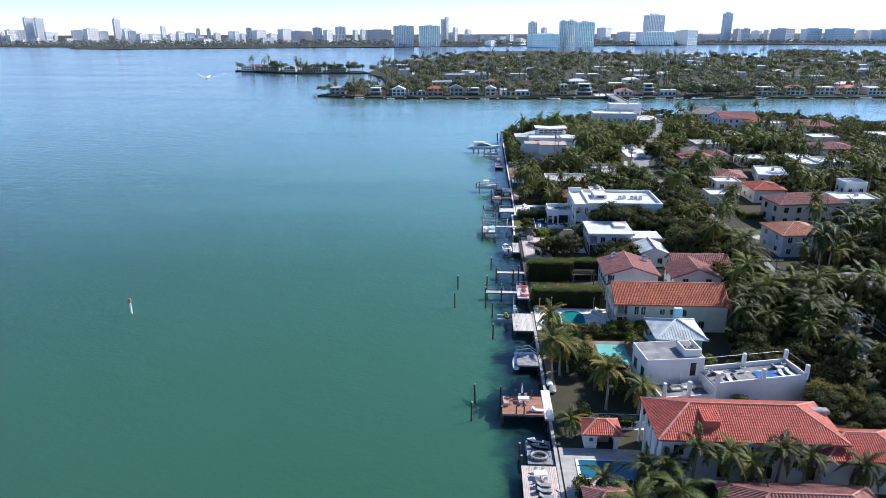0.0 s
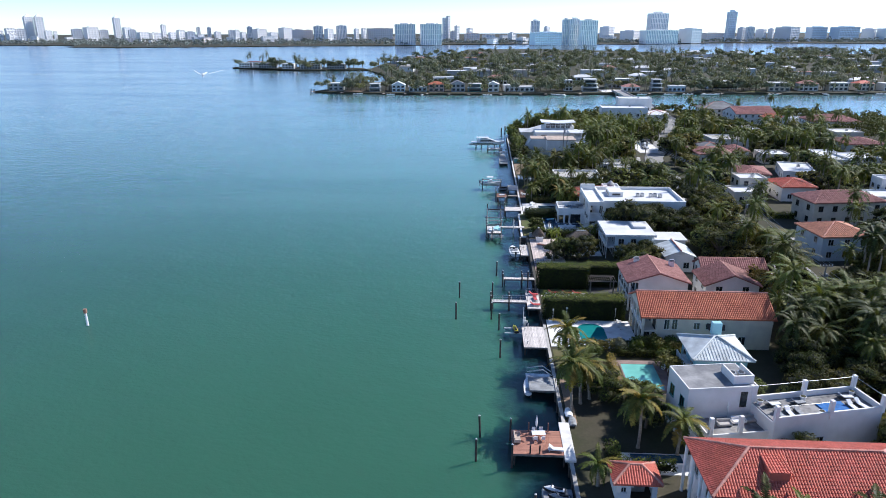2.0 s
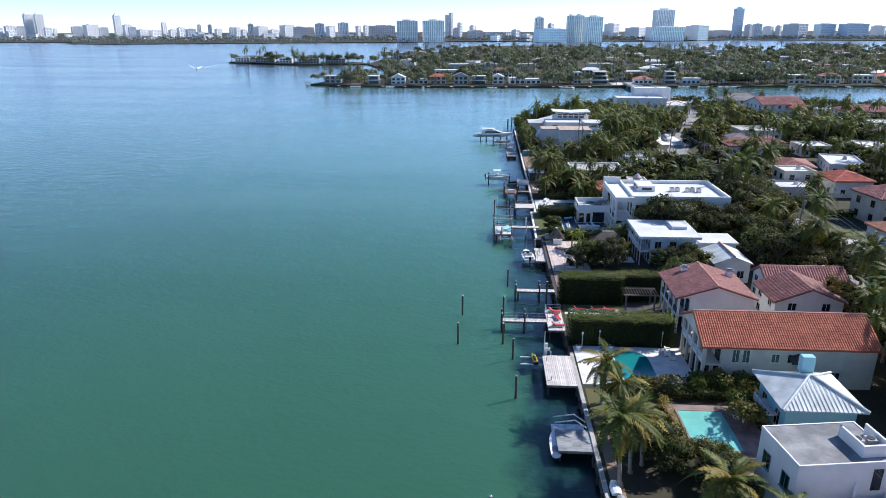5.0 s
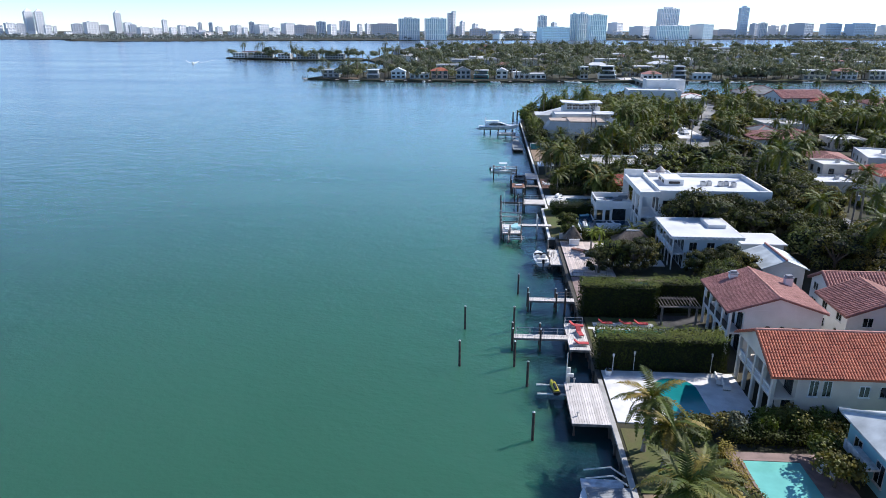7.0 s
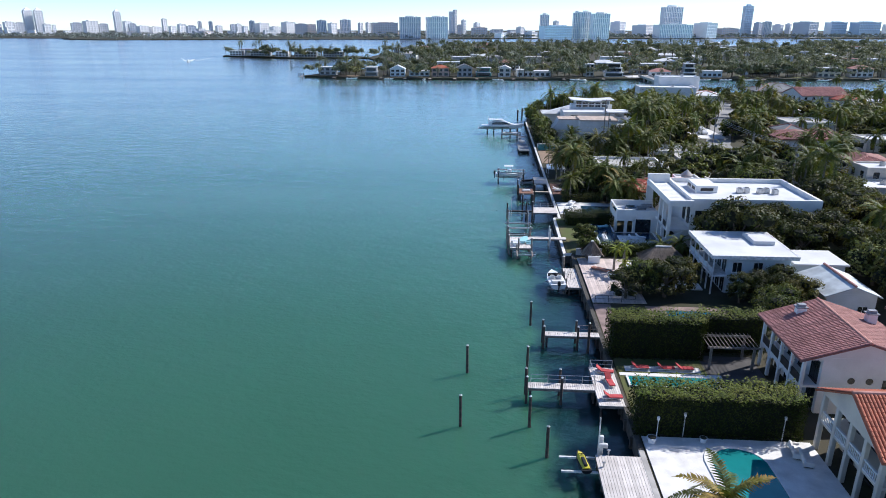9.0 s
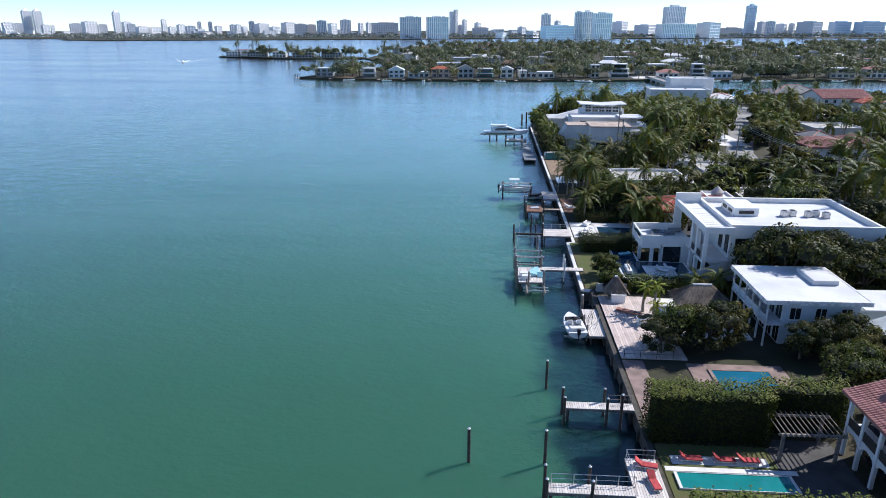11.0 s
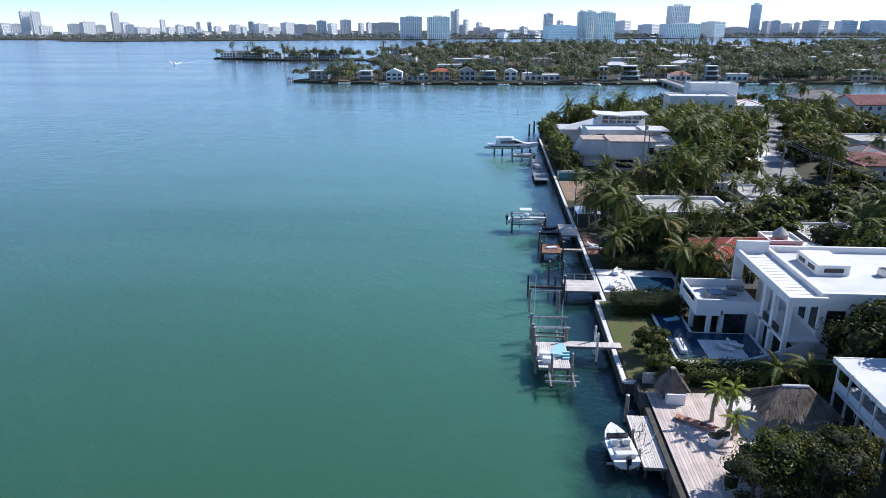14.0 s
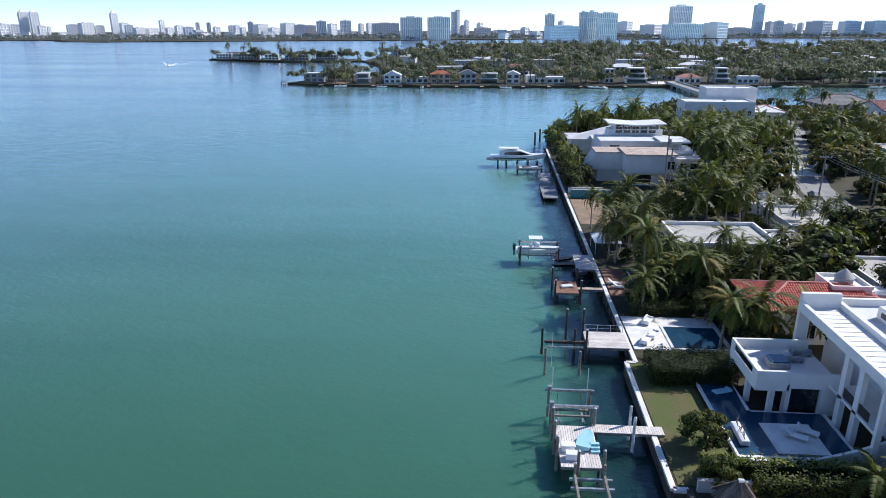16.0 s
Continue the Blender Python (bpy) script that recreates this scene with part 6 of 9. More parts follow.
def hull(L, W, H, mat_side=None):
    """A planing hull along +x (bow), built of sections; keel at z 0."""
    S = []
    for s, w, k, h in ((0, 0.92, 0.0, 0.80), (0.25, 1.0, 0.0, 0.82), (0.55, 0.98, 0.02, 0.90), (0.78, 0.72, 0.14, 1.0), (0.92, 0.38, 0.38, 1.08), (1.0, 0.04, 0.80, 1.14)):
        x, hw = (s - 0.5) * L, W / 2 * w
        S.append([(x, 0, k * H), (x, hw * 0.55, k * H + 0.14 * H * (1 - k)), (x, hw * 0.92, max(0.42, k) * H), (x, hw, h * H), (x, hw * 0.82, h * H), (x, 0, h * H - 0.02), (x, -hw * 0.82, h * H), (x, -hw, h * H), (x, -hw * 0.92, max(0.42, k) * H), (x, -hw * 0.55, k * H + 0.14 * H * (1 - k))])
    return loft(S)


def runabout(x, y, z, turn, L=6.0, W=2.35):
    t = thing("bowrider_boat", "open white bowrider motorboat with cream seats on a lift", "boat", pose(x, y, z, 0, 0, turn))
    part("hull", hull(L, W, 1.05), M_WHITE, t)
    part("cockpit", boxes((-L * 0.36, -W * 0.34, 0.70, L * 0.10, W * 0.34, 0.93), bevel=0.02), M_GREY_PAINT, t, "grey cockpit floor")
    part("bow_well", boxes((L * 0.17, -W * 0.24, 0.8, L * 0.36, W * 0.24, 1.0), bevel=0.02), M_GREY_PAINT, t)
    for sy in (-1, 1):
        part("seat", boxes((-0.5, sy * 0.55 - 0.3, 0.93, 0.15, sy * 0.55 + 0.3, 1.2), (-0.58, sy * 0.55 - 0.3, 0.93, -0.45, sy * 0.55 + 0.3, 1.55), bevel=0.04), M_PATIO, t, "cream vinyl seat")
        part("bow_cushion", boxes((L * 0.18, sy * 0.42 - 0.2, 1.0, L * 0.35, sy * 0.42 + 0.2, 1.08), bevel=0.03), M_PATIO, t)
    part("rear_bench", boxes((-L * 0.42, -W * 0.36, 0.86, -L * 0.30, W * 0.36, 1.25), bevel=0.05), M_PATIO, t)
    part("windscreen", boxes((L * 0.10, -W * 0.40, 0.95, L * 0.125, W * 0.40, 1.45)), M_DARKGLASS, t)
    part("outboard", boxes((-L * 0.5 - 0.45, -0.2, 0.75, -L * 0.5 - 0.02, 0.2, 1.45), (-L * 0.5 - 0.3, -0.09, -0.2, -L * 0.5 - 0.12, 0.09, 0.8), bevel=0.05), M_BLACK, t, "black outboard engine")
    return t


def console_boat(x, y, z, turn, L=7.2, W=2.4):
    t = thing("centre_console_boat", "white centre console fishing boat with a hardtop on a lift", "boat", pose(x, y, z, 0, 0, turn))
    part("hull", hull(L, W, 1.15), M_WHITE, t)
    part("deck", boxes((-L * 0.42, -W * 0.34, 0.8, L * 0.26, W * 0.34, 1.02), bevel=0.02), M_PATIO, t)
    part("console", boxes((-0.6, -0.45, 1.0, 0.35, 0.45, 1.9), bevel=0.08), M_WHITE, t)
    part("seat", boxes((-1.35, -0.5, 1.0, -0.85, 0.5, 1.6), bevel=0.06), M_WHITE, t)
    for sx in (-1.0, 0.4):
        for sy in (-0.6, 0.6):
            part("hardtop_leg", tubes(((sx, sy, 1.0), (sx * 0.85, sy, 2.75), 0.03), n=6), M_ALU, t)
    part("hardtop", boxes((-1.5, -0.95, 2.75, 0.8, 0.95, 2.87), bevel=0.05), M_WHITE, t)
    for sy in (-0.35, 0.35):
        part("outboard", boxes((-L * 0.5 - 0.5, sy - 0.2, 0.8, -L * 0.5 - 0.02, sy + 0.2, 1.6), (-L * 0.5 - 0.35, sy - 0.08, -0.3, -L * 0.5 - 0.15, sy + 0.08, 0.85), bevel=0.05), M_BLACK, t, "black outboard engine")
    return t


def yacht(x, y, z, turn):
    L, W = 15.5, 4.3
    t = thing("motor_yacht", "large white motor yacht with dark windows held on a lift", "boat", pose(x, y, z, 0, 0, turn))
    part("hull", hull(L, W, 1.9), M_WHITE, t)
    part("hull_stripe", boxes((-L * 0.45, -W / 2 - 0.02, 0.95, L * 0.15, -W / 2 + 0.1, 1.25)), M_DARKGLASS, t, "long dark hull window")
    S = []
    for sx, w, h in ((-5.2, 1.5, 2.7), (-2.6, 1.6, 3.3), (0.6, 1.5, 3.2), (3.2, 1.1, 2.3), (4.8, 0.6, 1.95)):
        S.append([(sx, -w, 1.6), (sx, -w * 0.85, h - 0.15), (sx, 0, h), (sx, w * 0.85, h - 0.15), (sx, w, 1.6)])
    part("cabin", loft(S), M_WHITE, t)
    S = []
    for sx, w, h in ((-3.8, 1.62, 2.5), (-2.6, 1.62, 2.85), (0.6, 1.5, 2.8), (3.0, 1.2, 2.0)):
        S.append([(sx, -w, 1.95), (sx, -w * 0.94, h), (sx, w * 0.94, h), (sx, w, 1.95)])
    part("side_window", loft(S), M_DARKGLASS, t, "dark wraparound cabin glass")
    part("hardtop", boxes((-5.6, -1.5, 3.55, 0.2, 1.5, 3.72), bevel=0.06), M_WHITE, t)
    for sx, sy in ((-5.0, -1.3), (-5.0, 1.3), (-0.6, -1.3), (-0.6, 1.3)):
        part("hardtop_leg", tubes(((sx, sy, 2.4), (sx - 0.2, sy, 3.6), 0.07), n=6), M_WHITE, t)
    part("radar_arch", boxes((-5.4, -1.2, 3.7, -5.1, 1.2, 3.9), (-5.35, -0.1, 3.9, -5.15, 0.1, 4.9), bevel=0.03), M_WHITE, t)
    part("swim_platform", boxes((-L * 0.5 - 1.2, -W * 0.42, 0.45, -L * 0.5 + 0.1, W * 0.42, 0.6), bevel=0.04), M_GREY_PAINT, t)
    part("bow_rail", tubes(((3.0, -1.6, 2.9), (6.2, -0.8, 3.0), 0.03), ((6.2, -0.8, 3.0), (7.5, 0, 3.05), 0.03), ((7.5, 0, 3.05), (6.2, 0.8, 3.0), 0.03), ((6.2, 0.8, 3.0), (3.0, 1.6, 2.9), 0.03), ((3.0, -1.6, 1.9), (3.0, -1.6, 2.9), 0.02), ((6.2, -0.8, 2.0), (6.2, -0.8, 3.0), 0.02), ((7.5, 0, 2.1), (7.5, 0, 3.05), 0.02), ((6.2, 0.8, 2.0), (6.2, 0.8, 3.0), 0.02), ((3.0, 1.6, 1.9), (3.0, 1.6, 2.9), 0.02), n=5), M_ALU, t)
    return t


def jet_ski(x, y, z, turn, col, label):
    t = thing("jet_ski", label, "jet ski", pose(x, y, z, 0, 0, turn) @ Matrix.Scale(0.85, 4), "jet skis")
    part("hull", hull(3.2, 1.15, 0.6), M_BLACK, t)
    S = [[(s, -w, 0.52), (s, -w * 0.6, h), (s, w * 0.6, h), (s, w, 0.52)] for s, w, h in ((-1.4, 0.4, 0.62), (-0.3, 0.42, 0.72), (0.3, 0.46, 0.95), (0.9, 0.36, 0.8), (1.45, 0.1, 0.66))]
    part("cowl", loft(S), col, t)
    part("seat", boxes((-1.2, -0.17, 0.62, 0.15, 0.17, 0.92), bevel=0.06), M_BLACK, t)
    part("handlebar", tubes(((0.35, -0.38, 1.12), (0.35, 0.38, 1.12), 0.03), ((0.5, 0, 0.9), (0.35, 0, 1.12), 0.04), n=6), M_BLACK, t)
    return t


def boat_lift(x0, y0, x1, y1, top, beam_z, label, mat=None, guides=False, piles=True):
    """Four piles carrying two top beams and a lowered cradle."""
    t = thing("boat_lift", label, "boat lift", pose(0, 0, 0), "boat lifts")
    for x in (x0, x1):
        for y in (y0, y1):
            pile(x, y, top, 0.14, mat or M_PILE, t, capped=False)
    for y in (y0, y1):
        part("top_beam", boxes((x0 - 0.4, y - 0.11, top - 0.28, x1 + 0.4, y + 0.11, top - 0.04)), M_ALU, t)
        part("motor", boxes((x0 - 0.15, y - 0.2, top - 0.02, x0 + 0.25, y + 0.2, top + 0.3), bevel=0.03), M_GREY_PAINT, t)
    for x in (x0 + (x1 - x0) * 0.22, x0 + (x1 - x0) * 0.78):
        part("cradle_beam", boxes((x - 0.1, y0, beam_z - 0.22, x + 0.1, y1, beam_z)), M_ALU, t)
        for y in (y0, y1):
            part("cable", tubes(((x, y, beam_z - 0.1), (x, y, top - 0.2), 0.015), n=5), M_BLACK, t)
    for y in (y0 + (y1 - y0) * 0.32, y0 + (y1 - y0) * 0.68):
        part("bunk", boxes((x0 + 0.2, y - 0.09, beam_z, x1 - 0.2, y + 0.09, beam_z + 0.16)), M_PILE_GREY, t)
    if guides:
        for x in (x0 + 0.3, x1 - 0.3):
            part("guide_post", tubes(((x, y1, beam_z), (x, y1, top + 2.4), 0.035), n=6), M_FRAME, t)
    return t


def table_set(x, y, z, turn=0, n=4):
    t = thing("patio_table", "white patio table on the deck", "table", pose(x, y, z, 0, 0, turn))
    part("tabletop", boxes((-0.9, -0.5, 0.70, 0.9, 0.5, 0.75), bevel=0.02), M_WHITE, t)
    for sx in (-0.8, 0.8):
        for sy in (-0.4, 0.4):
            part("leg", boxes((sx - 0.03, sy - 0.03, 0, sx + 0.03, sy + 0.03, 0.7)), M_WHITE, t)
    for k in range(n):
        sx, sy = ((-0.5, 0.85), (0.5, 0.85), (-0.5, -0.85), (0.5, -0.85))[k]
        c = thing("patio_chair", "white patio chair at the deck table", "chair", pose(x, y, z, 0, 0, turn) @ pose(sx, sy, 0, 0, 0, 0 if sy > 0 else 180), "patio chairs")
        part("seat", boxes((-0.24, -0.24, 0.40, 0.24, 0.24, 0.46)), M_WHITE, c)
        part("backrest", boxes((-0.24, 0.2, 0.46, 0.24, 0.26, 0.9)), M_WHITE, c)
        for lx in (-0.2, 0.2):
            for ly in (-0.2, 0.2):
                part("leg", boxes((lx - 0.02, ly - 0.02, 0, lx + 0.02, ly + 0.02, 0.4)), M_WHITE, c)


# channel marker and free-standing piles
mk = thing("channel_marker", "white channel marker post with a dark top in open water", "marker", pose(-76.0, 90.4, 0))
part("post", tubes(((0, 0, -2), (0, 0, 2.6), 0.22), n=10), M_WHITE, mk)
part("head", tubes(((0, 0, 2.6), (0, 0, 3.4), 0.34), n=10), M_DECK_BROWN, mk, "dark reddish top")
for x, y, h in ((-6.1, 107.6, 3.5), (-6.4, 97.0, 3.5), (0.7, 107.8, 3.5), (0.4, 97.3, 3.5), (1.75, 92.6, 3.3), (1.75, 82.0, 3.3), (1.8, 120.8, 3.4), (-1.5, 58.8, 3.4), (-2.0, 53.5, 3.3), (8.3, 113.4, 4.0)):
    pile(x, y, h, lean=(2, 1) if y < 60 else (0, 0))

# dock with the lounge deck at the start
d = dock(5.0, 33.6, 9.7, 40.6, 1.65, M_DECK_SUN, "pale timber lounge deck on piles beside the seawall", piles=((5.0, 41.0), (4.9, 43.8)), pile_top=3.0)
for k, (x, y) in enumerate(((7.6, 35.2), (7.6, 36.3), (7.8, 34.0))):
    lounger(x, y, 1.65, 90, M_GREY_PAINT, M_DARKTRIM, "dark cushioned sun lounger on the deck")
table_set(7.4, 38.3, 1.65, 5)
dock(6.0, 41.5, 9.7, 44.6, 1.3, M_DECK_GREY, "low grey floating dock beside the seawall")
jet_ski(7.4, 46.9, 0.9, 170, M_WHITE, "black and white jet ski on a floating cradle")
jet_ski(7.9, 45.6, 0.9, 172, M_GREY_PAINT, "dark grey jet ski on a floating cradle")
c = thing("floating_cradle", "low grey floating jet ski cradle", "dock", pose(0, 0, 0))
part("pontoon", boxes((6.0, 45.0, -0.3, 9.6, 47.6, 0.88), bevel=0.1), M_GREY_PAINT, c)
ring = thing("inflatable_ring", "grey inflatable boat lying on the dock", "raft", pose(7.6, 43.0, 1.3))
bm = bmesh.new()
for k in range(14):
    a, b = 2 * math.pi * k / 14, 2 * math.pi * (k + 1) / 14
    tube(bm, (1.15 * math.cos(a), 0.8 * math.sin(a), 0.25), (1.15 * math.cos(b), 0.8 * math.sin(b), 0.25), 0.24, 0.24, 8, caps=False)
part("tube", bm, M_GREY_PAINT, ring)
part("floor", boxes((-0.95, -0.62, 0.02, 0.95, 0.62, 0.12)), M_DARKTRIM, ring)

# red cedar deck
d = dock(2.7, 52.7, 9.5, 58.0, 1.9, M_DECK_RED, "red cedar deck on dark piles with dining furniture", along="x", piles=((2.6, 58.2), (2.6, 52.4)), pile_top=3.5)
part("white_edge", boxes((9.2, 51.6, 1.66, 10.6, 60.0, 1.98), bevel=0.03), M_PATIO, d, "white seawall coping beside the deck")
table_set(6.2, 56.4, 1.9, 4)
umbrella(6.0, 57.5, 1.9, closed=True)
lounger(8.2, 53.6, 1.9, 85, M_WHITE)
sofa(3.4, 55.8, 1.9, 90, M_DECK_TAN)
for x in (5.0, 7.6):
    part("lantern_post", boxes((x - 0.07, 57.7, 1.9, x + 0.07, 57.9, 3.2)), M_DECK_BROWN, d)
for x in (4.9, 6.1):
    part("lantern_post", boxes((x - 0.09, 52.8, 1.9, x + 0.09, 53.0, 3.1)), M_DARKTRIM, d)
for k, (x, y, tn) in enumerate(((11.2, 60.6, 88), (10.9, 62.8, 92))):
    b = thing("dinghy", "small white dinghy turned over on the seawall", "boat", pose(x, y, G + 0.2, 180, 0, tn) @ pose(0, 0, -0.45), "dinghies")
    part("hull", hull(2.4, 1.1, 0.45), M_WHITE if k else M_GREY_PAINT, b)

# grey platform with its davits
d = dock(5.9, 69.0, 10.0, 73.2, 1.5, M_DECK_GREY, "grey composite dock platform by the seawall", along="x")
lf = thing("davit", "white boat davit arms folded beside the dock", "davit", pose(0, 0, 0))
for y in (73.4, 74.6):
    part("arm", tubes(((9.6, y, 1.6), (8.2, y, 2.6), 0.08), ((8.2, y, 2.6), (5.8, y, 2.2), 0.07), n=7), M_FRAME, lf)
part("cradle", boxes((5.6, 73.3, 0.9, 9.4, 74.8, 1.1)), M_ALU, lf)
b = thing("skiff", "small grey and white skiff hanging beside the dock", "boat", pose(5.7, 71.2, 0.4, 0, 0, 90))
part("hull", hull(4.2, 1.2, 0.7), M_WHITE, b)
part("floor", boxes((-1.6, -0.4, 0.5, 1.0, 0.4, 0.58)), M_GREY_PAINT, b)

# white deck, jet ski lift
dock(5.8, 82.8, 10.2, 91.0, 1.62, M_DECK_PALE, "large bleached white timber deck over the water", w=0.26)
jet_ski(4.6, 90.2, 1.15, 100, M_YELLOW, "yellow and black jet ski raised on a lift")
lf = thing("jet_ski_lift", "white jet ski lift with a mast and arms", "boat lift", pose(0, 0, 0), "boat lifts")
part("mast", tubes(((6.1, 91.4, -1.5), (6.1, 91.4, 5.2), 0.06), n=7), M_FRAME, lf)
part("post", boxes((6.2, 91.5, -1.5, 6.55, 91.8, 3.2), (6.1, 91.2, 2.2, 6.9, 91.5, 2.6), bevel=0.03), M_FRAME, lf)
for y in (89.3, 91.3):
    part("fork", boxes((2.7, y - 0.08, 0.98, 6.4, y + 0.08, 1.14)), M_FRAME, lf)
for x, y in ((6.3, 89.4), (6.5, 84.2), (7.0, 91.2)):
    c = thing("mooring_cleat", "small steel cleat post on the deck edge", "cleat", pose(x, y, 1.62), "cleats")
    part("horn", tubes(((0, 0, 0), (0, 0, 0.5), 0.08), ((-0.15, 0, 0.42), (0.15, 0, 0.42), 0.05), n=7), M_ALU, c)

# first pier and the dock with red loungers
d = dock(0.5, 101.9, 7.6, 103.1, 1.7, M_DECK_PALE, "narrow pale timber pier reaching into the bay", along="y", piles=((0.3, 101.6), (0.3, 103.4), (3.9, 101.6), (3.9, 103.4)), pile_top=3.2)
rail(d, [(0.8, 103.05, 1.7), (2.6, 103.05, 1.7), (4.4, 103.05, 1.7), (6.2, 103.05, 1.7), (7.6, 103.05, 1.7)])
d = dock(7.4, 99.0, 10.0, 106.8, 1.7, M_DECK_PALE, "pale timber dock with red loungers by the hedge", along="y")
rail(d, [(7.5, 103.3, 1.7), (7.5, 106.7, 1.7), (9.9, 106.7, 1.7)])
for x, y, tn in ((8.9, 105.6, 78), (9.1, 103.4, 10), (8.9, 100.3, 92)):
    lounger(x, y, 1.7, tn, M_RED, label="sun lounger with a bright red mattress")
# second pier
d = dock(3.2, 114.4, 9.8, 115.6, 1.7, M_DECK_PALE, "short pale timber pier with posts beside the seawall", along="y", piles=((3.0, 114.1), (3.0, 115.9), (7.1, 114.1), (7.1, 115.9)), pile_top=3.1)
rail(d, [(7.4, 115.5, 1.7), (8.6, 115.5, 1.7), (9.7, 115.5, 1.7)], mat=M_PILE_GREY)

# boat lift of the bowrider
lf = thing("boat_cradle", "steel cradle lift under a white bowrider", "boat lift", pose(0, 0, 0), "boat lifts")
for y in (132.6, 135.6):
    part("beam", boxes((4.9, y - 0.1, 0.45, 8.0, y + 0.1, 0.62)), M_ALU, lf)
for x in (5.6, 6.8):
    part("bunk", boxes((x - 0.08, 131.6, 0.62, x + 0.08, 136.8, 0.75)), M_PILE_GREY, lf)
for y in (132.6, 135.6):
    part("post", tubes(((7.7, y, -2), (7.7, y, 2.2), 0.12), n=8), M_PILE_GREY, lf)
runabout(6.2, 134.3, 0.72, 96, 5.5, 2.5)
d = dock(7.8, 131.2, 9.9, 139.2, 1.35, M_DECK_PALE, "pale dock strip with dinghy and gear by the seawall", along="y")
b = thing("gear_rack", "tangle of white folding chairs and fishing gear on the dock", "gear", pose(8.6, 135.0, 1.35))
r0 = random.Random(3)
for k in range(12):
    x, y = r0.uniform(-0.6, 0.6), r0.uniform(-1.8, 1.8)
    part("tube", tubes(((x, y, 0), (x + r0.uniform(-0.5, 0.5), y + r0.uniform(-0.5, 0.5), r0.uniform(0.5, 1.2)), 0.035), n=6), M_FRAME if k % 3 else M_PILE_GREY, b)
pile(8.0, 140.2, 3.0, 0.2, M_PILE_GREY, label="thick weathered timber pile beside the seawall")

# dock with the big empty lift
d = dock(-0.2, 147.4, 3.3, 153.6, 1.8, M_DECK_PALE, "weathered dock platform at the end of a walkway", along="y", piles=((-0.4, 153.8), (-0.4, 151.6), (3.5, 153.9), (-0.4, 149.2), (3.4, 147.4), (1.2, 147.2)), pile_top=3.6, pile_mat=M_PILE_GREY)
d2 = dock(3.3, 152.7, 9.8, 154.0, 1.8, M_DECK_PALE, "pale timber walkway from the seawall to a lift", along="y", piles=((6.9, 152.4), (6.9, 154.3)), pile_top=3.7, pile_mat=M_FRAME)
boat_lift(-0.5, 155.0, 3.6, 157.9, 3.2, 1.3, "empty boat lift with beams and white guide posts", M_PILE_GREY, guides=True)
lf = thing("boat_cradle", "empty aluminium cradle with bunks over the water", "boat lift", pose(0, 0, 0), "boat lifts")
for y in (145.2, 146.4):
    part("beam", boxes((0.4, y - 0.1, 1.2, 4.0, y + 0.1, 1.45)), M_ALU, lf)
for x in (0.9, 3.4):
    part("bunk", boxes((x - 0.1, 143.8, 1.45, x + 0.1, 146.8, 1.6)), M_PILE_GREY, lf)
    part("post", tubes(((x, 146.8, -2), (x, 146.8, 2.6), 0.12), n=7), M_PILE_GREY, lf)
b = thing("upturned_skiff", "pale aqua skiff resting tilted on the dock", "boat", pose(2.3, 150.9, 1.85, 0, 0, 70))
part("hull", hull(2.6, 1.4, 0.6), M_BLUEWALL, b)
for x, y in ((0.6, 149.8), (0.9, 148.6)):
    b = thing("dock_box", "white dock box for gear on the platform", "box", pose(x, y, 1.8), "dock boxes")
    part("body", boxes((-0.6, -0.35, 0, 0.6, 0.35, 0.55), bevel=0.04), M_WHITE, b)
    part("lid", boxes((-0.64, -0.39, 0.55, 0.64, 0.39, 0.65), bevel=0.04), M_WHITE, b)
b = thing("step_unit", "pale aqua dock steps beside the platform rail", "steps", pose(3.0, 149.4, 1.8))
for k in range(3):
    part("tread", boxes((-0.4, 0.3 * k, 0, 0.4, 0.3 * k + 0.3, 0.2 + 0.2 * k)), M_BLUEWALL, b)

# terrace dock with its lift
d = dock(5.0, 169.9, 9.9, 174.2, 1.8, M_DECK_PALE, "pale railed dock platform beside a garden terrace", along="x", piles=((4.8, 169.6), (3.1, 175.4), (5.2, 175.6)), pile_top=4.2)
rail(d, [(5.1, 174.1, 1.8), (6.7, 174.1, 1.8), (8.3, 174.1, 1.8), (9.8, 174.1, 1.8)])
rail(d, [(5.1, 170.0, 1.8), (5.1, 172.0, 1.8), (5.1, 174.1, 1.8)])
lf = thing("boat_lift", "dark beam lift on tall piles beside the railed dock", "boat lift", pose(0, 0, 0), "boat lifts")
for x, y, h in ((-0.2, 166.3, 3.4), (3.7, 166.5, 3.0), (-0.2, 171.4, 3.4), (3.7, 171.6, 3.4)):
    pile(x, y, h, 0.15, M_PILE_GREY if y < 168 else M_PILE, lf, capped=False)
part("beam", boxes((0.1, 171.2, 1.5, 4.8, 171.6, 1.8), bevel=0.02), M_PILE, lf, "dark timber beam")
part("beam", boxes((0.4, 170.4, 1.3, 4.6, 170.6, 1.5)), M_ALU, lf)
part("guide_post", tubes(((0.5, 166.3, 1.0), (0.5, 166.3, 5.4), 0.03), n=6), M_FRAME, lf)

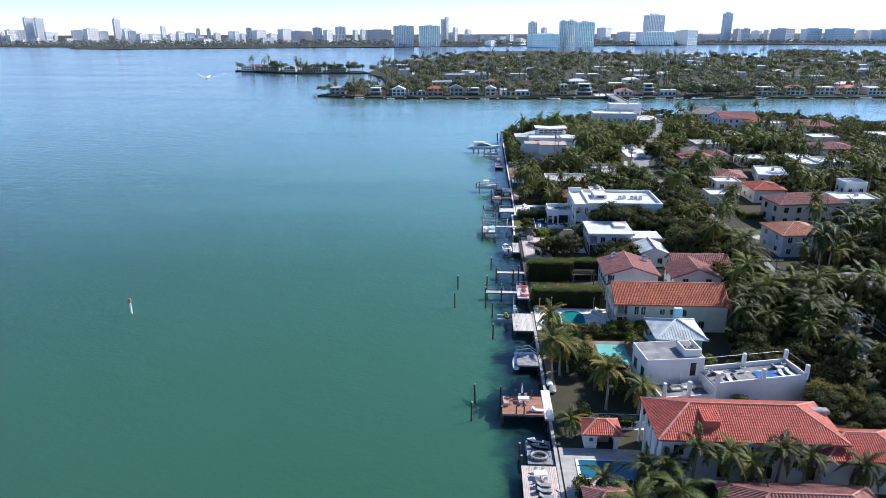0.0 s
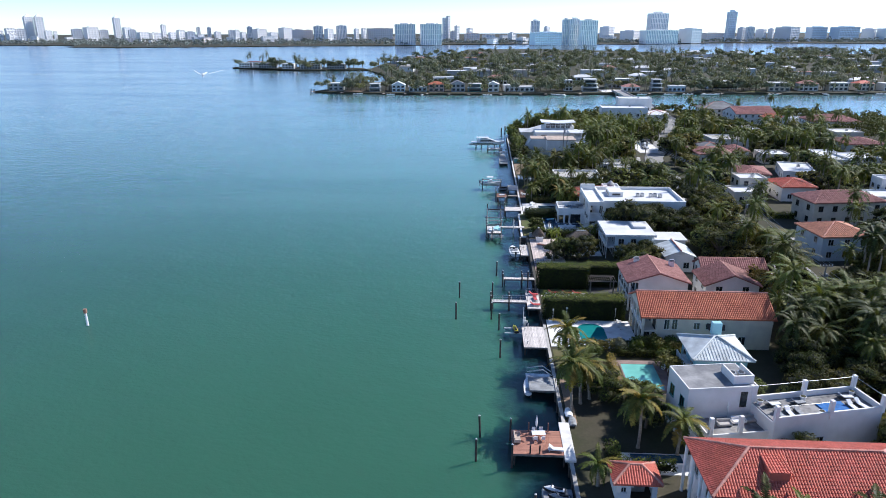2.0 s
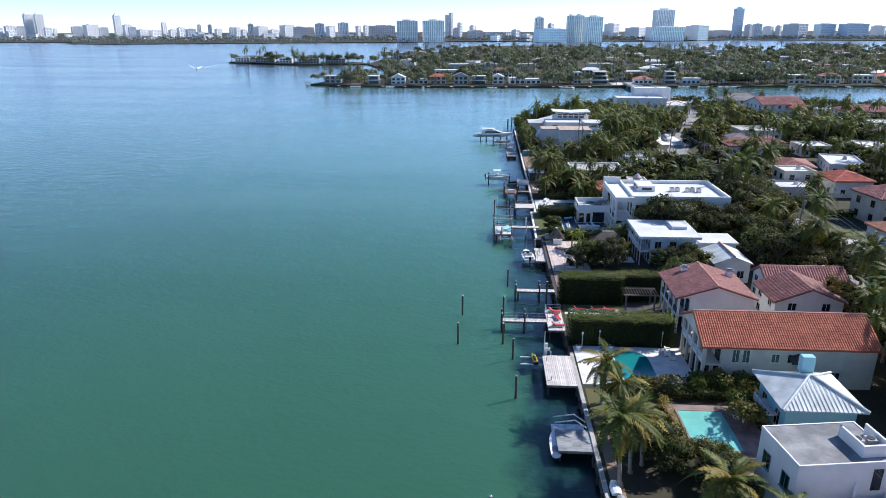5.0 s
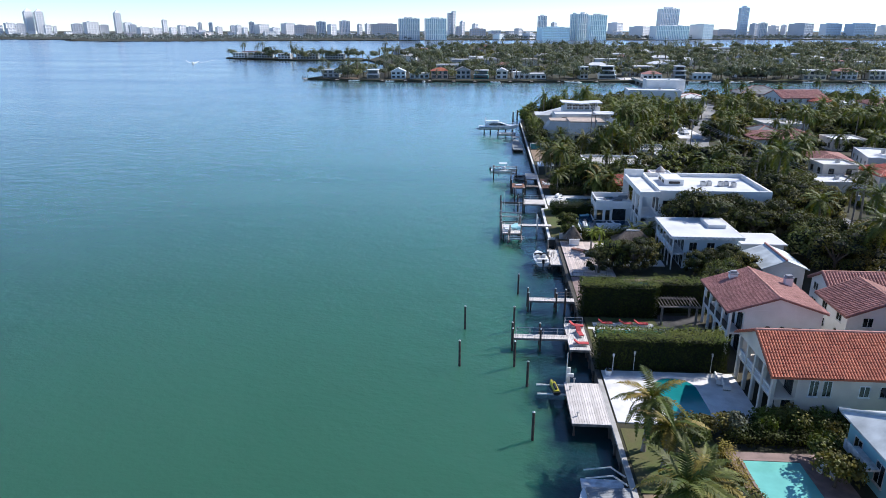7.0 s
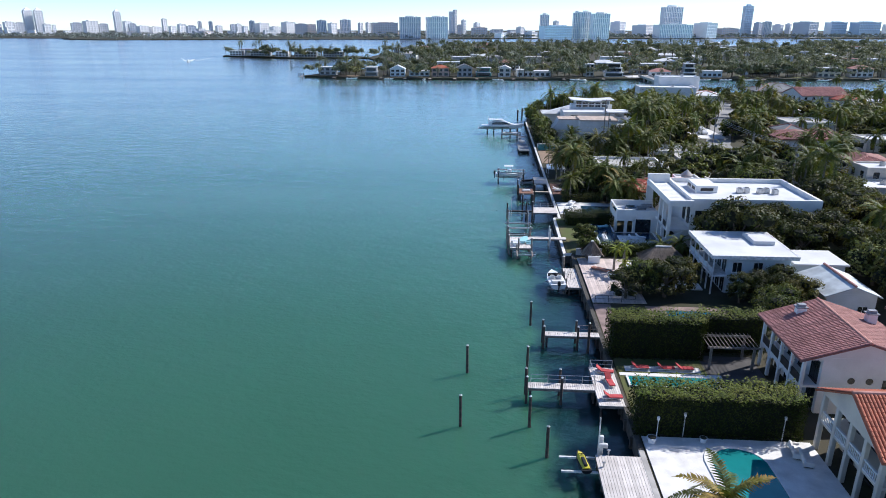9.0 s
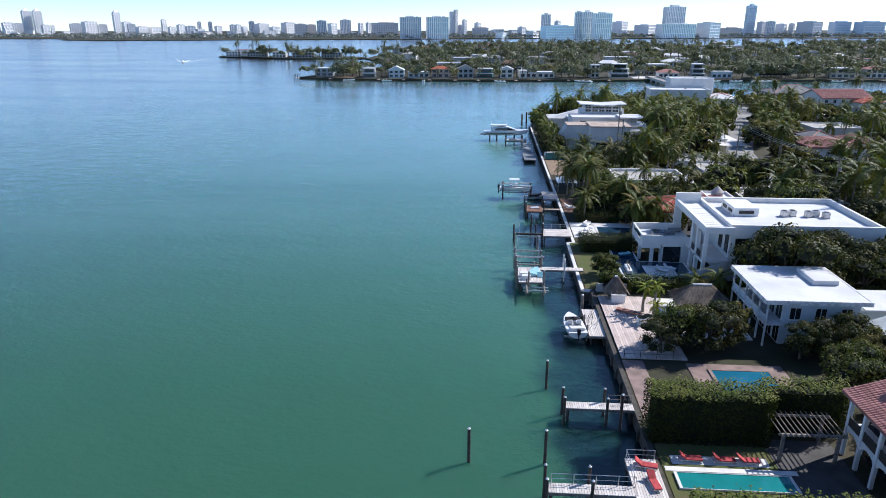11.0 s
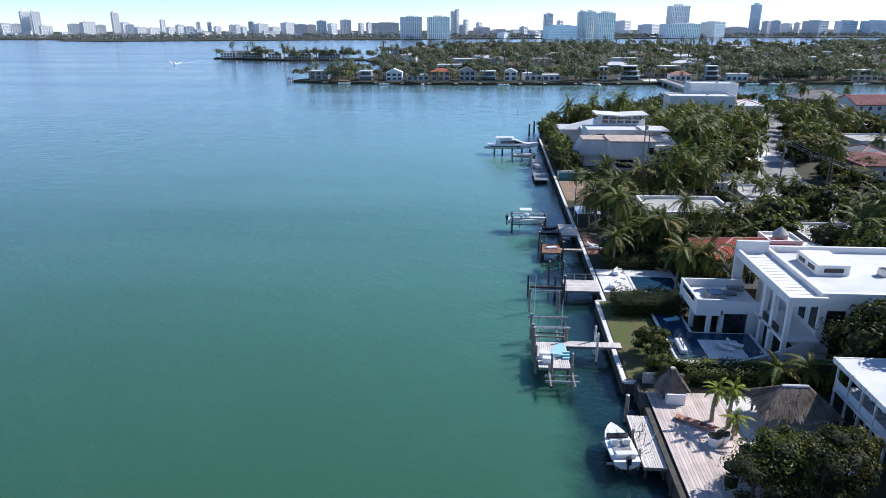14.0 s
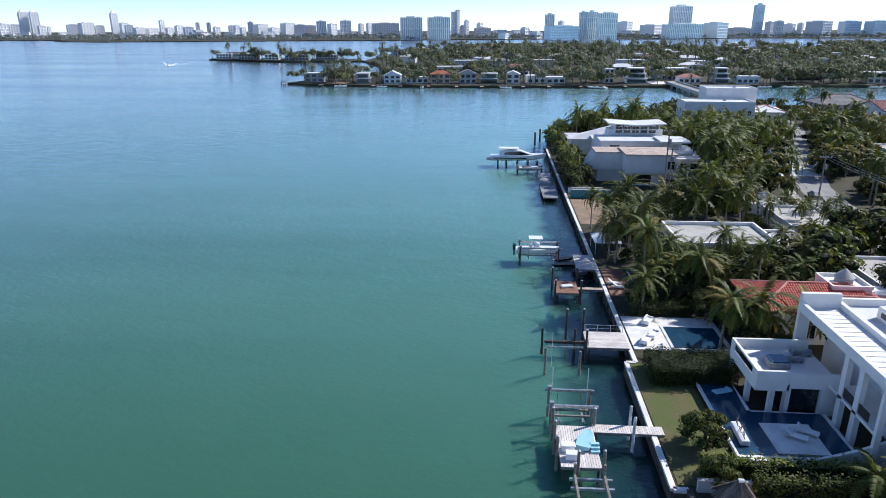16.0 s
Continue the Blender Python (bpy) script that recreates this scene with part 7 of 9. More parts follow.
# brown lift platform
d = dock(2.9, 187.0, 6.1, 191.8, 1.55, M_DECK_BROWN, "red-brown timber platform between dark piles", along="x", piles=((2.7, 186.8), (6.3, 186.8), (2.7, 192.0), (6.3, 192.0)), pile_top=3.6)
dock(6.1, 188.6, 10.0, 189.4, 1.55, M_DECK_TAN, "narrow timber catwalk to a small platform", along="y")
b = thing("kayak_pad", "white folded float lying on the platform", "float", pose(4.6, 189.4, 1.55, 0, 0, 15))
part("pad", boxes((-0.9, -0.4, 0, 0.9, 0.4, 0.3), bevel=0.08), M_WHITE, b)
# console boat on its lift
boat_lift(-1.7, 202.6, 4.6, 206.0, 3.1, 1.3, "timber boat lift carrying a centre console boat", M_PILE)
console_boat(1.2, 204.3, 1.45, 0)
d = dock(6.9, 196.6, 10.0, 203.4, 1.7, M_DECK_PALE, "pale slatted dock beside the seawall", along="x")
b = thing("rubber_boat", "dark rubber boat on a low dock", "boat", pose(5.6, 203.4, 0.6, 0, 0, 5))
part("hull", hull(3.0, 1.5, 0.6), M_BLACK, b)
part("float", boxes((-1.8, -1.0, -0.4, 1.8, 1.0, 0.0), bevel=0.05), M_GREY_PAINT, b)
# covered pontoon
d = dock(5.0, 244.4, 8.4, 256.0, 1.0, M_DECK_GREY, "long grey floating dock with a small canopy", along="x")
b = thing("canopy_boat", "small grey boat with a flat canopy at the dock", "boat", pose(6.6, 262.5, -0.25, 0, 0, 90))
part("hull", hull(7.5, 2.6, 1.0), M_GREY_PAINT, b)
part("canopy", boxes((-2.6, -1.3, 2.5, 1.4, 1.3, 2.62), bevel=0.04), M_CONCRETE, b)
for sx in (-2.4, 1.2):
    for sy in (-1.1, 1.1):
        part("canopy_leg", tubes(((sx, sy, 0.9), (sx, sy, 2.5), 0.04), n=6), M_ALU, b)
# yacht lift
yacht(0.6, 284.0, 1.5, 0)
lf = thing("yacht_lift", "heavy timber lift piles under the motor yacht", "boat lift", pose(0, 0, 0), "boat lifts")
for x in (-5.0, -2.6, 0.5, 3.4, 6.0):
    for y in (281.6, 286.4):
        pile(x, y, 2.1, 0.22, M_PILE, lf, capped=False)
    part("cross_beam", boxes((x - 0.14, 281.4, 1.15, x + 0.14, 286.6, 1.45)), M_ALU, lf)
boat_lift(0.2, 272.4, 6.6, 275.4, 1.9, 1.0, "low boat lift with a jet boat under the yacht", M_PILE)
b = thing("jet_boat", "small white and dark jet boat on a lift", "boat", pose(3.2, 273.9, 1.15, 0, 0, 0))
part("hull", hull(5.0, 1.9, 0.8), M_WHITE, b)
part("deck", boxes((-1.8, -0.6, 0.6, 0.8, 0.6, 0.74)), M_DARKTRIM, b)
for x, y, h in ((7.4, 319.0, 4.4), (9.5, 326.0, 4.4)):
    pile(x, y, h, 0.3)
wk = thing("passing_motorboat", "small white motorboat leaving a wake on the bay", "boat", pose(-332, 760, 0.0, 0, 0, -72))
part("hull", hull(9, 2.8, 1.5), M_WHITE, wk)
part("cabin", boxes((-1.5, -0.9, 1.2, 1.5, 0.9, 2.4), bevel=0.2), M_WHITE, wk)
M_FOAM = material("wake_foam", (0.75, 0.80, 0.80), rough=0.8, vary=0.2, scale=0.6, fine=4, bump=0.3)
for side in (-1, 1):  # two spreading arms and the churned middle
    part("wake", faces_bm([(2, side * 1.4, 0.04), (-4, side * 2.2, 0.05), (-30, side * 7.5, 0.03), (-95, side * 19, 0.02), (-93, side * 17.6, 0.02), (-29, side * 6.0, 0.03)], [(0, 1, 2, 3, 4, 5)]), M_FOAM, wk, "thin white wave spreading from the bow")
part("wake", faces_bm([(-4, -1.2, 0.05), (-4, 1.2, 0.05), (-16, 2.2, 0.03), (-16, -2.2, 0.03), (-60, 1.0, 0.02), (-60, -1.0, 0.02)], [(0, 1, 2, 3), (3, 2, 4, 5)]), M_FOAM, wk, "white churned wake")


# ---- gardens: paving, pools, hedges, furniture ----
def paving(name, mat, x0, y0, x1, y1, label, z=G + 0.12, tile=0.0):
    o = slab(name, mat, x0, y0, x1, y1, z, label)
    keep(x0, y0, x1, y1)
    if tile:
        g = 0.02
        me = link_mesh("paver", [(g, g, 0), (tile - g, g, 0), (tile - g, tile - g, 0), (g, tile - g, 0), (g + .01, g + .01, 0.03), (tile - g - .01, g + .01, 0.03), (tile - g - .01, tile - g - .01, 0.03), (g + .01, tile - g - .01, 0.03)],
                       [(4, 5, 6, 7), (0, 1, 5, 4), (1, 2, 6, 5), (2, 3, 7, 6), (3, 0, 4, 7)], mat)
        n = 0
        for j in range(int((y1 - y0) / tile)):
            for i in range(int((x1 - x0) / tile)):
                if n < 130:
                    part("paver", me, None, o, at=pose(x0 + i * tile, y0 + j * tile, z))
                    n += 1
    return o


def pool(outline, water, label, rim=0.45, rim_mat=None, z=G + 0.12):
    """A sunken-looking pool: a raised coping ring, water just below it."""
    t = thing("swimming_pool", label, "pool", pose(0, 0, 0), "pools")
    c = Vector((sum(p[0] for p in outline) / len(outline), sum(p[1] for p in outline) / len(outline), 0))
    bm = bmesh.new()
    inn, out = [], []
    for x, y in outline:
        d = Vector((x, y, 0)) - c
        o = c + d * (1 + rim / d.length)
        inn.append((x, y)), out.append((o.x, o.y))
    n = len(outline)
    rows = [[bm.verts.new((*p, zz)) for p in ring] for ring, zz in ((inn, z - 0.2), (inn, z + 0.1), (out, z + 0.1), (out, z - 0.2))]
    for a, b in zip(rows, rows[1:]):
        for i in range(n):
            bm.faces.new((a[i], a[(i + 1) % n], b[(i + 1) % n], b[i]))
    bmesh.ops.recalc_face_normals(bm, faces=bm.faces)
    part("coping", bm, rim_mat or M_PATIO, t, "pale stone coping")
    part("water", prism(bmesh.new(), outline, z - 0.3, z + 0.05), water, t, "still pool water")
    keep(min(p[0] for p in out), min(p[1] for p in out), max(p[0] for p in out), max(p[1] for p in out))
    return t


def rect(x0, y0, x1, y1):
    return [(x0, y0), (x1, y0), (x1, y1), (x0, y1)]


def garden_wall(x0, y0, x1, y1, h, mat, label):
    t = thing("garden_wall", label, "wall", pose(0, 0, G), "garden walls")
    part("body", boxes((x0, y0, -0.2, x1, y1, h)), mat, t)
    part("coping", boxes((x0 - 0.05, y0 - 0.05, h, x1 + 0.05, y1 + 0.05, h + 0.08)), M_CONCRETE, t)


def lamp_post(x, y, h=2.3):
    t = thing("garden_lamp", "slim pale garden lamp post with a small head", "lamp", pose(x, y, G), "garden lamps")
    part("pole", tubes(((0, 0, 0), (0, 0, h), 0.045), n=7), M_FRAME, t)
    part("head", tubes(((0, 0, h), (0, 0, h + 0.3), 0.13), n=8), M_FRAME, t)


def planter(x, y, z, r=0.45):
    t = thing("planter", "round white planter with a small plant", "planter", pose(x, y, z), "planters")
    part("pot", tube(bmesh.new(), (0, 0, 0), (0, 0, r * 1.3), r * 0.7, r, 12), M_WHITE, t)
    part("soil", tube(bmesh.new(), (0, 0, r * 1.3), (0, 0, r * 1.33), r * 0.85, r * 0.85, 12), M_LAND, t)


# villa lot
paving("pavement_villa", M_CONCRETE, 10.5, 33.0, 22, 45.0, "grey-rosy stone pool terrace beside the water")
pool(rect(12.9, 38.4, 20.6, 42.2), M_POOL, "shaded blue rectangular swimming pool by a pavilion")
part_y = hedge(15.5, 50.2, 22.5, 51.4, 1.4, 3, "low green hedge behind the pavilion")
keep(15, 50, 23, 52)
plain_house(29, 26, 46.5, 34.2, 4.6, "hip", M_TILE_PINK, M_STUCCO, "low house with a brown-pink barrel tile hipped roof", ridge=6.8)
plain_house(12.6, 29.4, 18.0, 33.6, 3.6, "hip", M_TILE_PINK, M_STUCCO, "small outbuilding with a brown tile roof", ridge=5.0)
for x, y, h in ((26.6, 37.0, 7.0), (30.2, 36.4, 6.6), (37.2, 37.0, 6.9), (40.2, 36.4, 6.4), (33.4, 36.0, 5.0), (23.4, 36.6, 4.2), (20.4, 36.2, 4.0), (14.9, 35.6, 2.4), (46.5, 35.6, 5.6), (50.6, 34.0, 6.0)):
    grand_palm(x, y, h, 0.86, 0.3, 18, 0.12, int(x), dark=int(x) % 3 != 0)
keep(20, 31.5, 52, 38.5)
for x, y, h, s in ((49.4, 81.5, 8.6, 1.0), (51.6, 83.5, 8.8, 1.0), (53.0, 86.0, 7.4, 0.95), (58.8, 77.0, 10.0, 1.0), (60.4, 81.4, 9.2, 0.95), (47.6, 78.0, 7.8, 0.95), (60.2, 66.0, 7.6, 0.85)):
    grand_palm(x, y, h, s, 0.3, 24, 0.08, int(x * 9), dark=True, label="tall royal palm with a heavy dark crown near the street")
for x, y, k in ((12.6, 36.0, 0), (18.5, 35.4, 1), (21.8, 36.5, 2), (25.0, 35.5, 0), (30.0, 34.5, 1), (12.8, 33.8, 1), (34.5, 36.3, 0), (17.0, 34.4, 0)):
    shrub(x, y, k, 1.2)
for x, y, k, size in ((53.5, 60.0, 1, 0.7), (57.0, 63.5, 3, 0.75), (60.8, 60.5, 1, 0.7), (55.5, 56.0, 5, 0.72), (59.6, 55.0, 1, 0.75), (62.0, 50.5, 3, 0.7), (56.8, 50.5, 6, 0.7), (52.8, 48.0, 1, 0.62), (58.4, 45.5, 3, 0.75), (63.2, 44.0, 1, 0.7),
                      (48.6, 64.0, 6, 0.75), (50.6, 69.0, 3, 0.8), (54.6, 70.4, 6, 0.8), (47.4, 72.0, 7, 0.8), (57.2, 69.6, 1, 0.6), (46.6, 75.6, 6, 0.7), (51.6, 76.0, 7, 0.7), (55.6, 78.0, 6, 0.72), (57.0, 84.0, 7, 0.65), (56.4, 90.0, 6, 0.65)):
    tree(x, y, k, size, x * 23, label="feathery olive-green garden tree between house and street")
for x, y, k, size in ((61.0, 74.6, 6, 1.0), (60.6, 70.4, 7, 1.0), (59.6, 64.4, 6, 0.9), (60.4, 86.2, 7, 1.05), (61.4, 92.6, 6, 1.0), (60.8, 99.0, 7, 1.0), (79.2, 72.6, 7, 1.1), (78.0, 80.4, 6, 1.1), (77.0, 87.0, 7, 1.15), (74.6, 94.4, 6, 1.15), (72.8, 101.4, 7, 1.1), (66.0, 62.6, 7, 0.8), (70.8, 106.4, 6, 1.0), (61.6, 106.0, 7, 0.9)):
    tree(x, y, k, size, x * 23 + y, label="large dark street tree shading the road")
for x, y, k, size in ((74.9, 90.2, 1, 1.05), (77.4, 84.0, 2, 1.0), (65.4, 79.0, 0, 0.95), (79.2, 76.0, 3, 1.05), (61.0, 90.4, 2, 0.95), (57.4, 73.6, 0, 0.85), (73.8, 97.0, 1, 1.1), (78.4, 91.6, 2, 1.0), (66.4, 68.0, 3, 0.8)):
    palm(x, y, k, size, y * 17, label="dark palm tree leaning over the street")
keep(15, 78.0, 30, 84)
grand_palm(12.6, 47.6, 3.2, 0.75, 0.2, 16, 0.15, 9)

# terrace house lot
for x, y, k, s in ((37.6, 51.2, 6, 0.74), (40.2, 51.0, 7, 0.6), (48.0, 51.6, 1, 0.8), (50.8, 53.6, 6, 0.85), (52.6, 57.0, 3, 0.85), (41.6, 64.5, 1, 0.8), (45.0, 66.0, 6, 0.85), (37.6, 67.5, 1, 0.75)):
    tree(x, y, k, s, x * 19, label="rounded garden tree beside the terrace walls")
for u, v, tn in ((1.6, 1.4, 5), (3.0, 1.5, -8), (4.3, 1.3, 3), (5.6, 3.4, 95), (2.2, 3.6, 90), (11.8, 1.4, 0), (13.2, 1.6, 10), (12.6, 3.6, 80)):
    lounger(34.6 + 0.974 * u - 0.225 * v, 53.2 + 0.225 * u + 0.974 * v, G + 5.72, tn + 13, M_GREY_PAINT if tn % 2 else M_WHITE, M_DARKTRIM)
for u, v in ((0.9, 4.4), (7.0, 4.3), (14.2, 4.4), (7.0, 0.8)):
    planter(34.6 + 0.974 * u - 0.225 * v, 53.2 + 0.225 * u + 0.974 * v, G + 5.72, 0.4)
# dark ground colour chosen here to carry the shade of house and trees
tagged(part("ground_lawn", box(bmesh.new(), 10.6, 50.5, 1.2, 23, 72.5, G + 0.04), M_LAND), "lawn of leaf litter and earth, coloured dark for tree shade", "lawn", kind="structure")
paving("pavement_terrace", M_PATIO, 16.5, 50.0, 26, 54.2, "grey-white paved garden path", z=G + 0.08)
pool(rect(17.6, 52.2, 24.0, 53.9), M_POOL_DARK, "narrow dark plunge pool beside the house")
for x, y, h, s, b in ((11.4, 63.2, 8.0, 1.05, -0.5), (13.0, 65.6, 6.4, 0.95, 0.6), (14.5, 67.0, 5.6, 0.95, 0.9), (12.1, 78.8, 6.0, 1.0, 0.3), (13.4, 76.4, 4.4, 0.85, -0.2), (19.0, 55.4, 7.6, 1.0, 0.4), (23.6, 54.0, 5.4, 0.9, -0.3)):
    grand_palm(x, y, h, s, b, 24, 0.35 if y > 60 else 0.2, int(y))
for x, y, k, s in ((16.8, 66.5, 0, 0.75), (20.5, 66.5, 3, 0.65), (16.9, 68.9, 1, 0.6)):
    tree(x, y, k, s, x * 40)
hedge(14.5, 52.0, 16.2, 55.0, 1.3, 7, "low clipped green hedge on the lawn")
tagged(part("ground_verge_sunny", box(bmesh.new(), 10.7, 60.5, 1.2, 11.9, 72.4, G + 0.08), M_DIRT), "dry sunlit grass strip by the seawall", "lawn", kind="structure")
for x, y, k, s in ((21.0, 60.0, 2, 0.7), (21.5, 63.5, 0, 0.75), (14.2, 70.2, 3, 0.6), (16.8, 71.0, 5, 0.55)):
    tree(x, y, k, s, y * 13)
keep(10.6, 50.5, 23, 72.5)

# green pool lot
paving("pavement_pool", M_PATIO_RED, 19.5, 68.8, 29.5, 79.2, "rosy stone pool surround", z=G + 0.06)
pool(rect(21.0, 69.9, 26.2, 77.7), M_POOL_PALE, "pale green swimming pool lit by the sun", rim_mat=M_PATIO_RED)
tagged(part("ground_grass", box(bmesh.new(), 10.6, 72.6, 1.2, 19.4, 82.4, G + 0.05), M_GRASS), "dry lawn strip beside the seawall", "lawn", kind="structure")
keep(10.6, 74.5, 15, 82)
hedge(18.9, 70.2, 20.1, 79.0, 1.2, 8, "low ochre hedge in the sun beside a pool", mat=M_FROND_DRY, leaf=0.12)
for x, y, k, s in ((18.2, 81.6, 2, 1.3), (20.6, 81.8, 2, 1.4), (22.8, 81.9, 1, 1.25), (24.4, 82.2, 0, 1.2), (26.4, 82.6, 2, 1.3), (28.4, 82.4, 0, 1.4), (30.4, 82.2, 2, 1.3), (32.5, 82.4, 3, 1.3), (16.6, 80.4, 3, 1.5), (28.5, 78.0, 0, 1.7), (27.8, 74.5, 2, 1.9), ):
    shrub(x, y, k, s)
for x, y, k, size, lb_ in ((21.5, 82.3, 4, 1.5, "rounded silvery grey-green shrub"), (24.9, 82.6, 5, 1.4, "bright fresh green shrub"), (27.4, 82.7, 2, 1.6, "dry brownish shrub"), (29.7, 82.9, 0, 1.4, "dark green shrub")):
    shrub(x, y, k, size, x * 30, label=lb_ + " by the garden wall")
for x, y in ((27.6, 76.6), (28.3, 75.8)):
    c = thing("garden_chair", "white garden chair beside the pool", "chair", pose(x, y, G + 0.06, 0, 0, x * 50), "garden chairs")
    part("seat", boxes((-0.3, -0.3, 0.3, 0.3, 0.3, 0.42), bevel=0.03), M_WHITE, c)
    part("backrest", boxes((-0.3, 0.22, 0.42, 0.3, 0.32, 0.95), bevel=0.03), M_WHITE, c)
    part("base", boxes((-0.24, -0.24, 0, 0.24, 0.24, 0.3)), M_WHITE, c)

# round pool lot
paving("pavement_patio", M_PATIO, 10.5, 83.4, 25.6, 94.2, "bright pale stone patio round a pool")
ov = []
for k in range(28):  # long rounded outline
    a = 2 * math.pi * k / 28
    ov.append((18.2 + 2.4 * math.cos(a), 88.2 + (2.4 * math.sin(a) + (2.1 if math.sin(a) > 0 else -2.1))))
pool(ov, M_POOL_TEAL, "long round-ended teal swimming pool", rim=0.8)
for x, y in ((11.7, 93.6), (14.3, 94.4), (23.2, 94.4)):
    lamp_post(x, y)
planter(11.2, 93.2, G + 0.15)
planter(15.9, 93.6, G + 0.15, 0.35)
for x, y in ((23.6, 92.4), (24.0, 91.3)):
    sofa(x, y, G + 0.13, 80, M_PATIO)
hedge(20.0, 80.0, 33.5, 81.2, 1.1, 31, "dark clipped hedge under mixed garden shrubs", mat=M_LEAF)
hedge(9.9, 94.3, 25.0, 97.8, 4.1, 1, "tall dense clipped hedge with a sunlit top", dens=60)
keep(9, 94.5, 26, 98.2)
# lap pool garden between the hedges
tagged(part("ground_court", box(bmesh.new(), 10.5, 98.0, 1.2, 26.2, 109.4, G + 0.05), M_GRASS), "mown green lawn between two hedges", "lawn", kind="structure")
pool(rect(11.4, 103.2, 20.5, 105.2), M_POOL_TEAL, "narrow green lap pool between hedges", rim=0.25)
paving("pavement_lap", M_PATIO, 10.6, 105.5, 21.5, 106.1, "white stone strip beside the lap pool", z=G + 0.1)
keep(10, 98, 27, 105.5)
for x in (13.0, 15.8, 17.8):
    lounger(x, 107.0, G + 0.05, 90 if x < 18 else 20, M_RED, label="sun lounger with a bright red mattress")
paving("pavement_steps", M_PATIO, 11.4, 106.5, 19.6, 107.7, "pale paving under the loungers", z=G + 0.07)
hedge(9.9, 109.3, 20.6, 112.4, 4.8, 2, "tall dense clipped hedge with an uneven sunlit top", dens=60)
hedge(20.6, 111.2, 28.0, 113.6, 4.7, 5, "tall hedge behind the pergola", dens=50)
keep(9.5, 105, 30, 115)
plain_house(41.5, 101.5, 51.5, 109, 6.4, "gable", M_TILE_PINK, M_STUCCO, "white house wing with a pink tile gable roof", ridge=8.4, axis="y")
plain_house(43.5, 109.5, 56, 115.5, 6.2, "gable", M_TILE_PINK, M_STUCCO, "white house wing with a dark pink tile roof", ridge=8.0, axis="x")
tree(53.6, 105.6, 8, 1.1, 30, label="garden tree with yellowing ochre leaves")

# blue pool and wooden deck lot
paving("pavement_strip", M_PATIO_RED, 10.5, 112.6, 12.8, 125.0, "rosy earth and paving strip along the seawall", z=G + 0.05)
paving("pavement_blue", M_PATIO_RED, 17.4, 116.2, 27.6, 124.6, "rosy stone surround of a swimming pool", z=G + 0.08)
pool(rect(19.7, 117.9, 25.7, 123.0), M_POOL, "clear blue rectangular swimming pool", rim_mat=M_PATIO_RED)
deck = thing("wooden_terrace", "sunlit pale timber terrace with palm shadows by the seawall", "deck", pose(0, 0, 0))
planks(deck, 10.5, 125.2, 17.8, 143.2, G + 0.22, M_DECK_SUN, "y", 0.3, 0.12)
keep(10.5, 125.2, 27, 143.6)
rail(deck, [(10.8, 125.3, G + 0.22), (12.6, 125.3, G + 0.22), (14.4, 125.3, G + 0.22), (16.2, 125.3, G + 0.22)], mat=M_DARKTRIM)
paving("pavement_tiki", M_PATIO, 17.9, 131.0, 27.0, 143.0, "pale stone terrace around a thatched shelter", z=G + 0.14)


def tiki(x0, y0, x1, y1, h, label):
    t = thing("tiki_hut", label, "hut", pose(0, 0, G), "tiki huts")
    keep(x0 - 0.5, y0 - 0.5, x1 + 0.5, y1 + 0.5)
    for x in (x0 + 0.7, x1 - 0.7):
        for y in (y0 + 0.7, y1 - 0.7):
            part("post", tubes(((x, y, 0), (x, y, h * 0.62), 0.11), n=7), M_TRUNK, t)
    w, d = x1 - x0, y1 - y0
    q = min(w, d) / 2 * 0.92
    cx, cy = (x0 + x1) / 2, (y0 + y1) / 2
    a = [(x0, y0, h * 0.5), (x1, y0, h * 0.5), (x1, y1, h * 0.5), (x0, y1, h * 0.5)]
    r = [(x0 + q, cy, h), (x1 - q, cy, h)] if w >= d else [(cx, y0 + q, h), (cx, y1 - q, h)]
    fs = [(0, 1, 5, 4), (1, 2, 5), (2, 3, 4, 5), (3, 0, 4), (3, 2, 1, 0)] if w >= d else [(0, 1, 4), (1, 2, 5, 4), (2, 3, 5), (3, 0, 4, 5), (3, 2, 1, 0)]
    roof = part("thatch", faces_bm(a + r, fs), M_THATCH, t)
    rnd = np.random.RandomState(int(x0))
    P = []
    V4 = [Vector(p) for p in a + r]
    for f in fs[:4]:
        pts = [V4[i] for i in f]
        for k in range(420):
            u, v = rnd.rand(), rnd.rand()
            lo = pts[0].lerp(pts[1], u)
            hi = pts[3].lerp(pts[2], u) if len(f) == 4 else pts[2]
            P.append((lo.lerp(hi, v), (lo - hi).normalized()))
    verts, faces = [], []
    for p, dn in P:
        s = dn.cross(Vector((0, 0, 1))).normalized() * 0.09
        k = len(verts)
        up = Vector((0, 0, 0.05))
        verts += [p - s + up, p + s + up, p + dn * 0.75 + up * 1.6 + s * rnd.uniform(-1, 1)]
        faces.append((k, k + 1, k + 2))
    tagged(part("straw", link_mesh("straw", verts, faces, M_THATCH), None, roof), kind="stuff")
    part("ridge", tube(bmesh.new(), r[0], r[1] if (Vector(r[1]) - Vector(r[0])).length > 0.2 else (r[0][0] + 0.2, r[0][1], r[0][2]), 0.16, 0.16, 7), M_PATIO, t, "pale tied ridge")
    part("table", boxes((cx - 1.0, cy - 0.5, 0.7, cx + 1.0, cy + 0.5, 0.78), (cx - 0.1, cy - 0.1, 0, cx + 0.1, cy + 0.1, 0.7)), M_TRUNK, t)
    return t


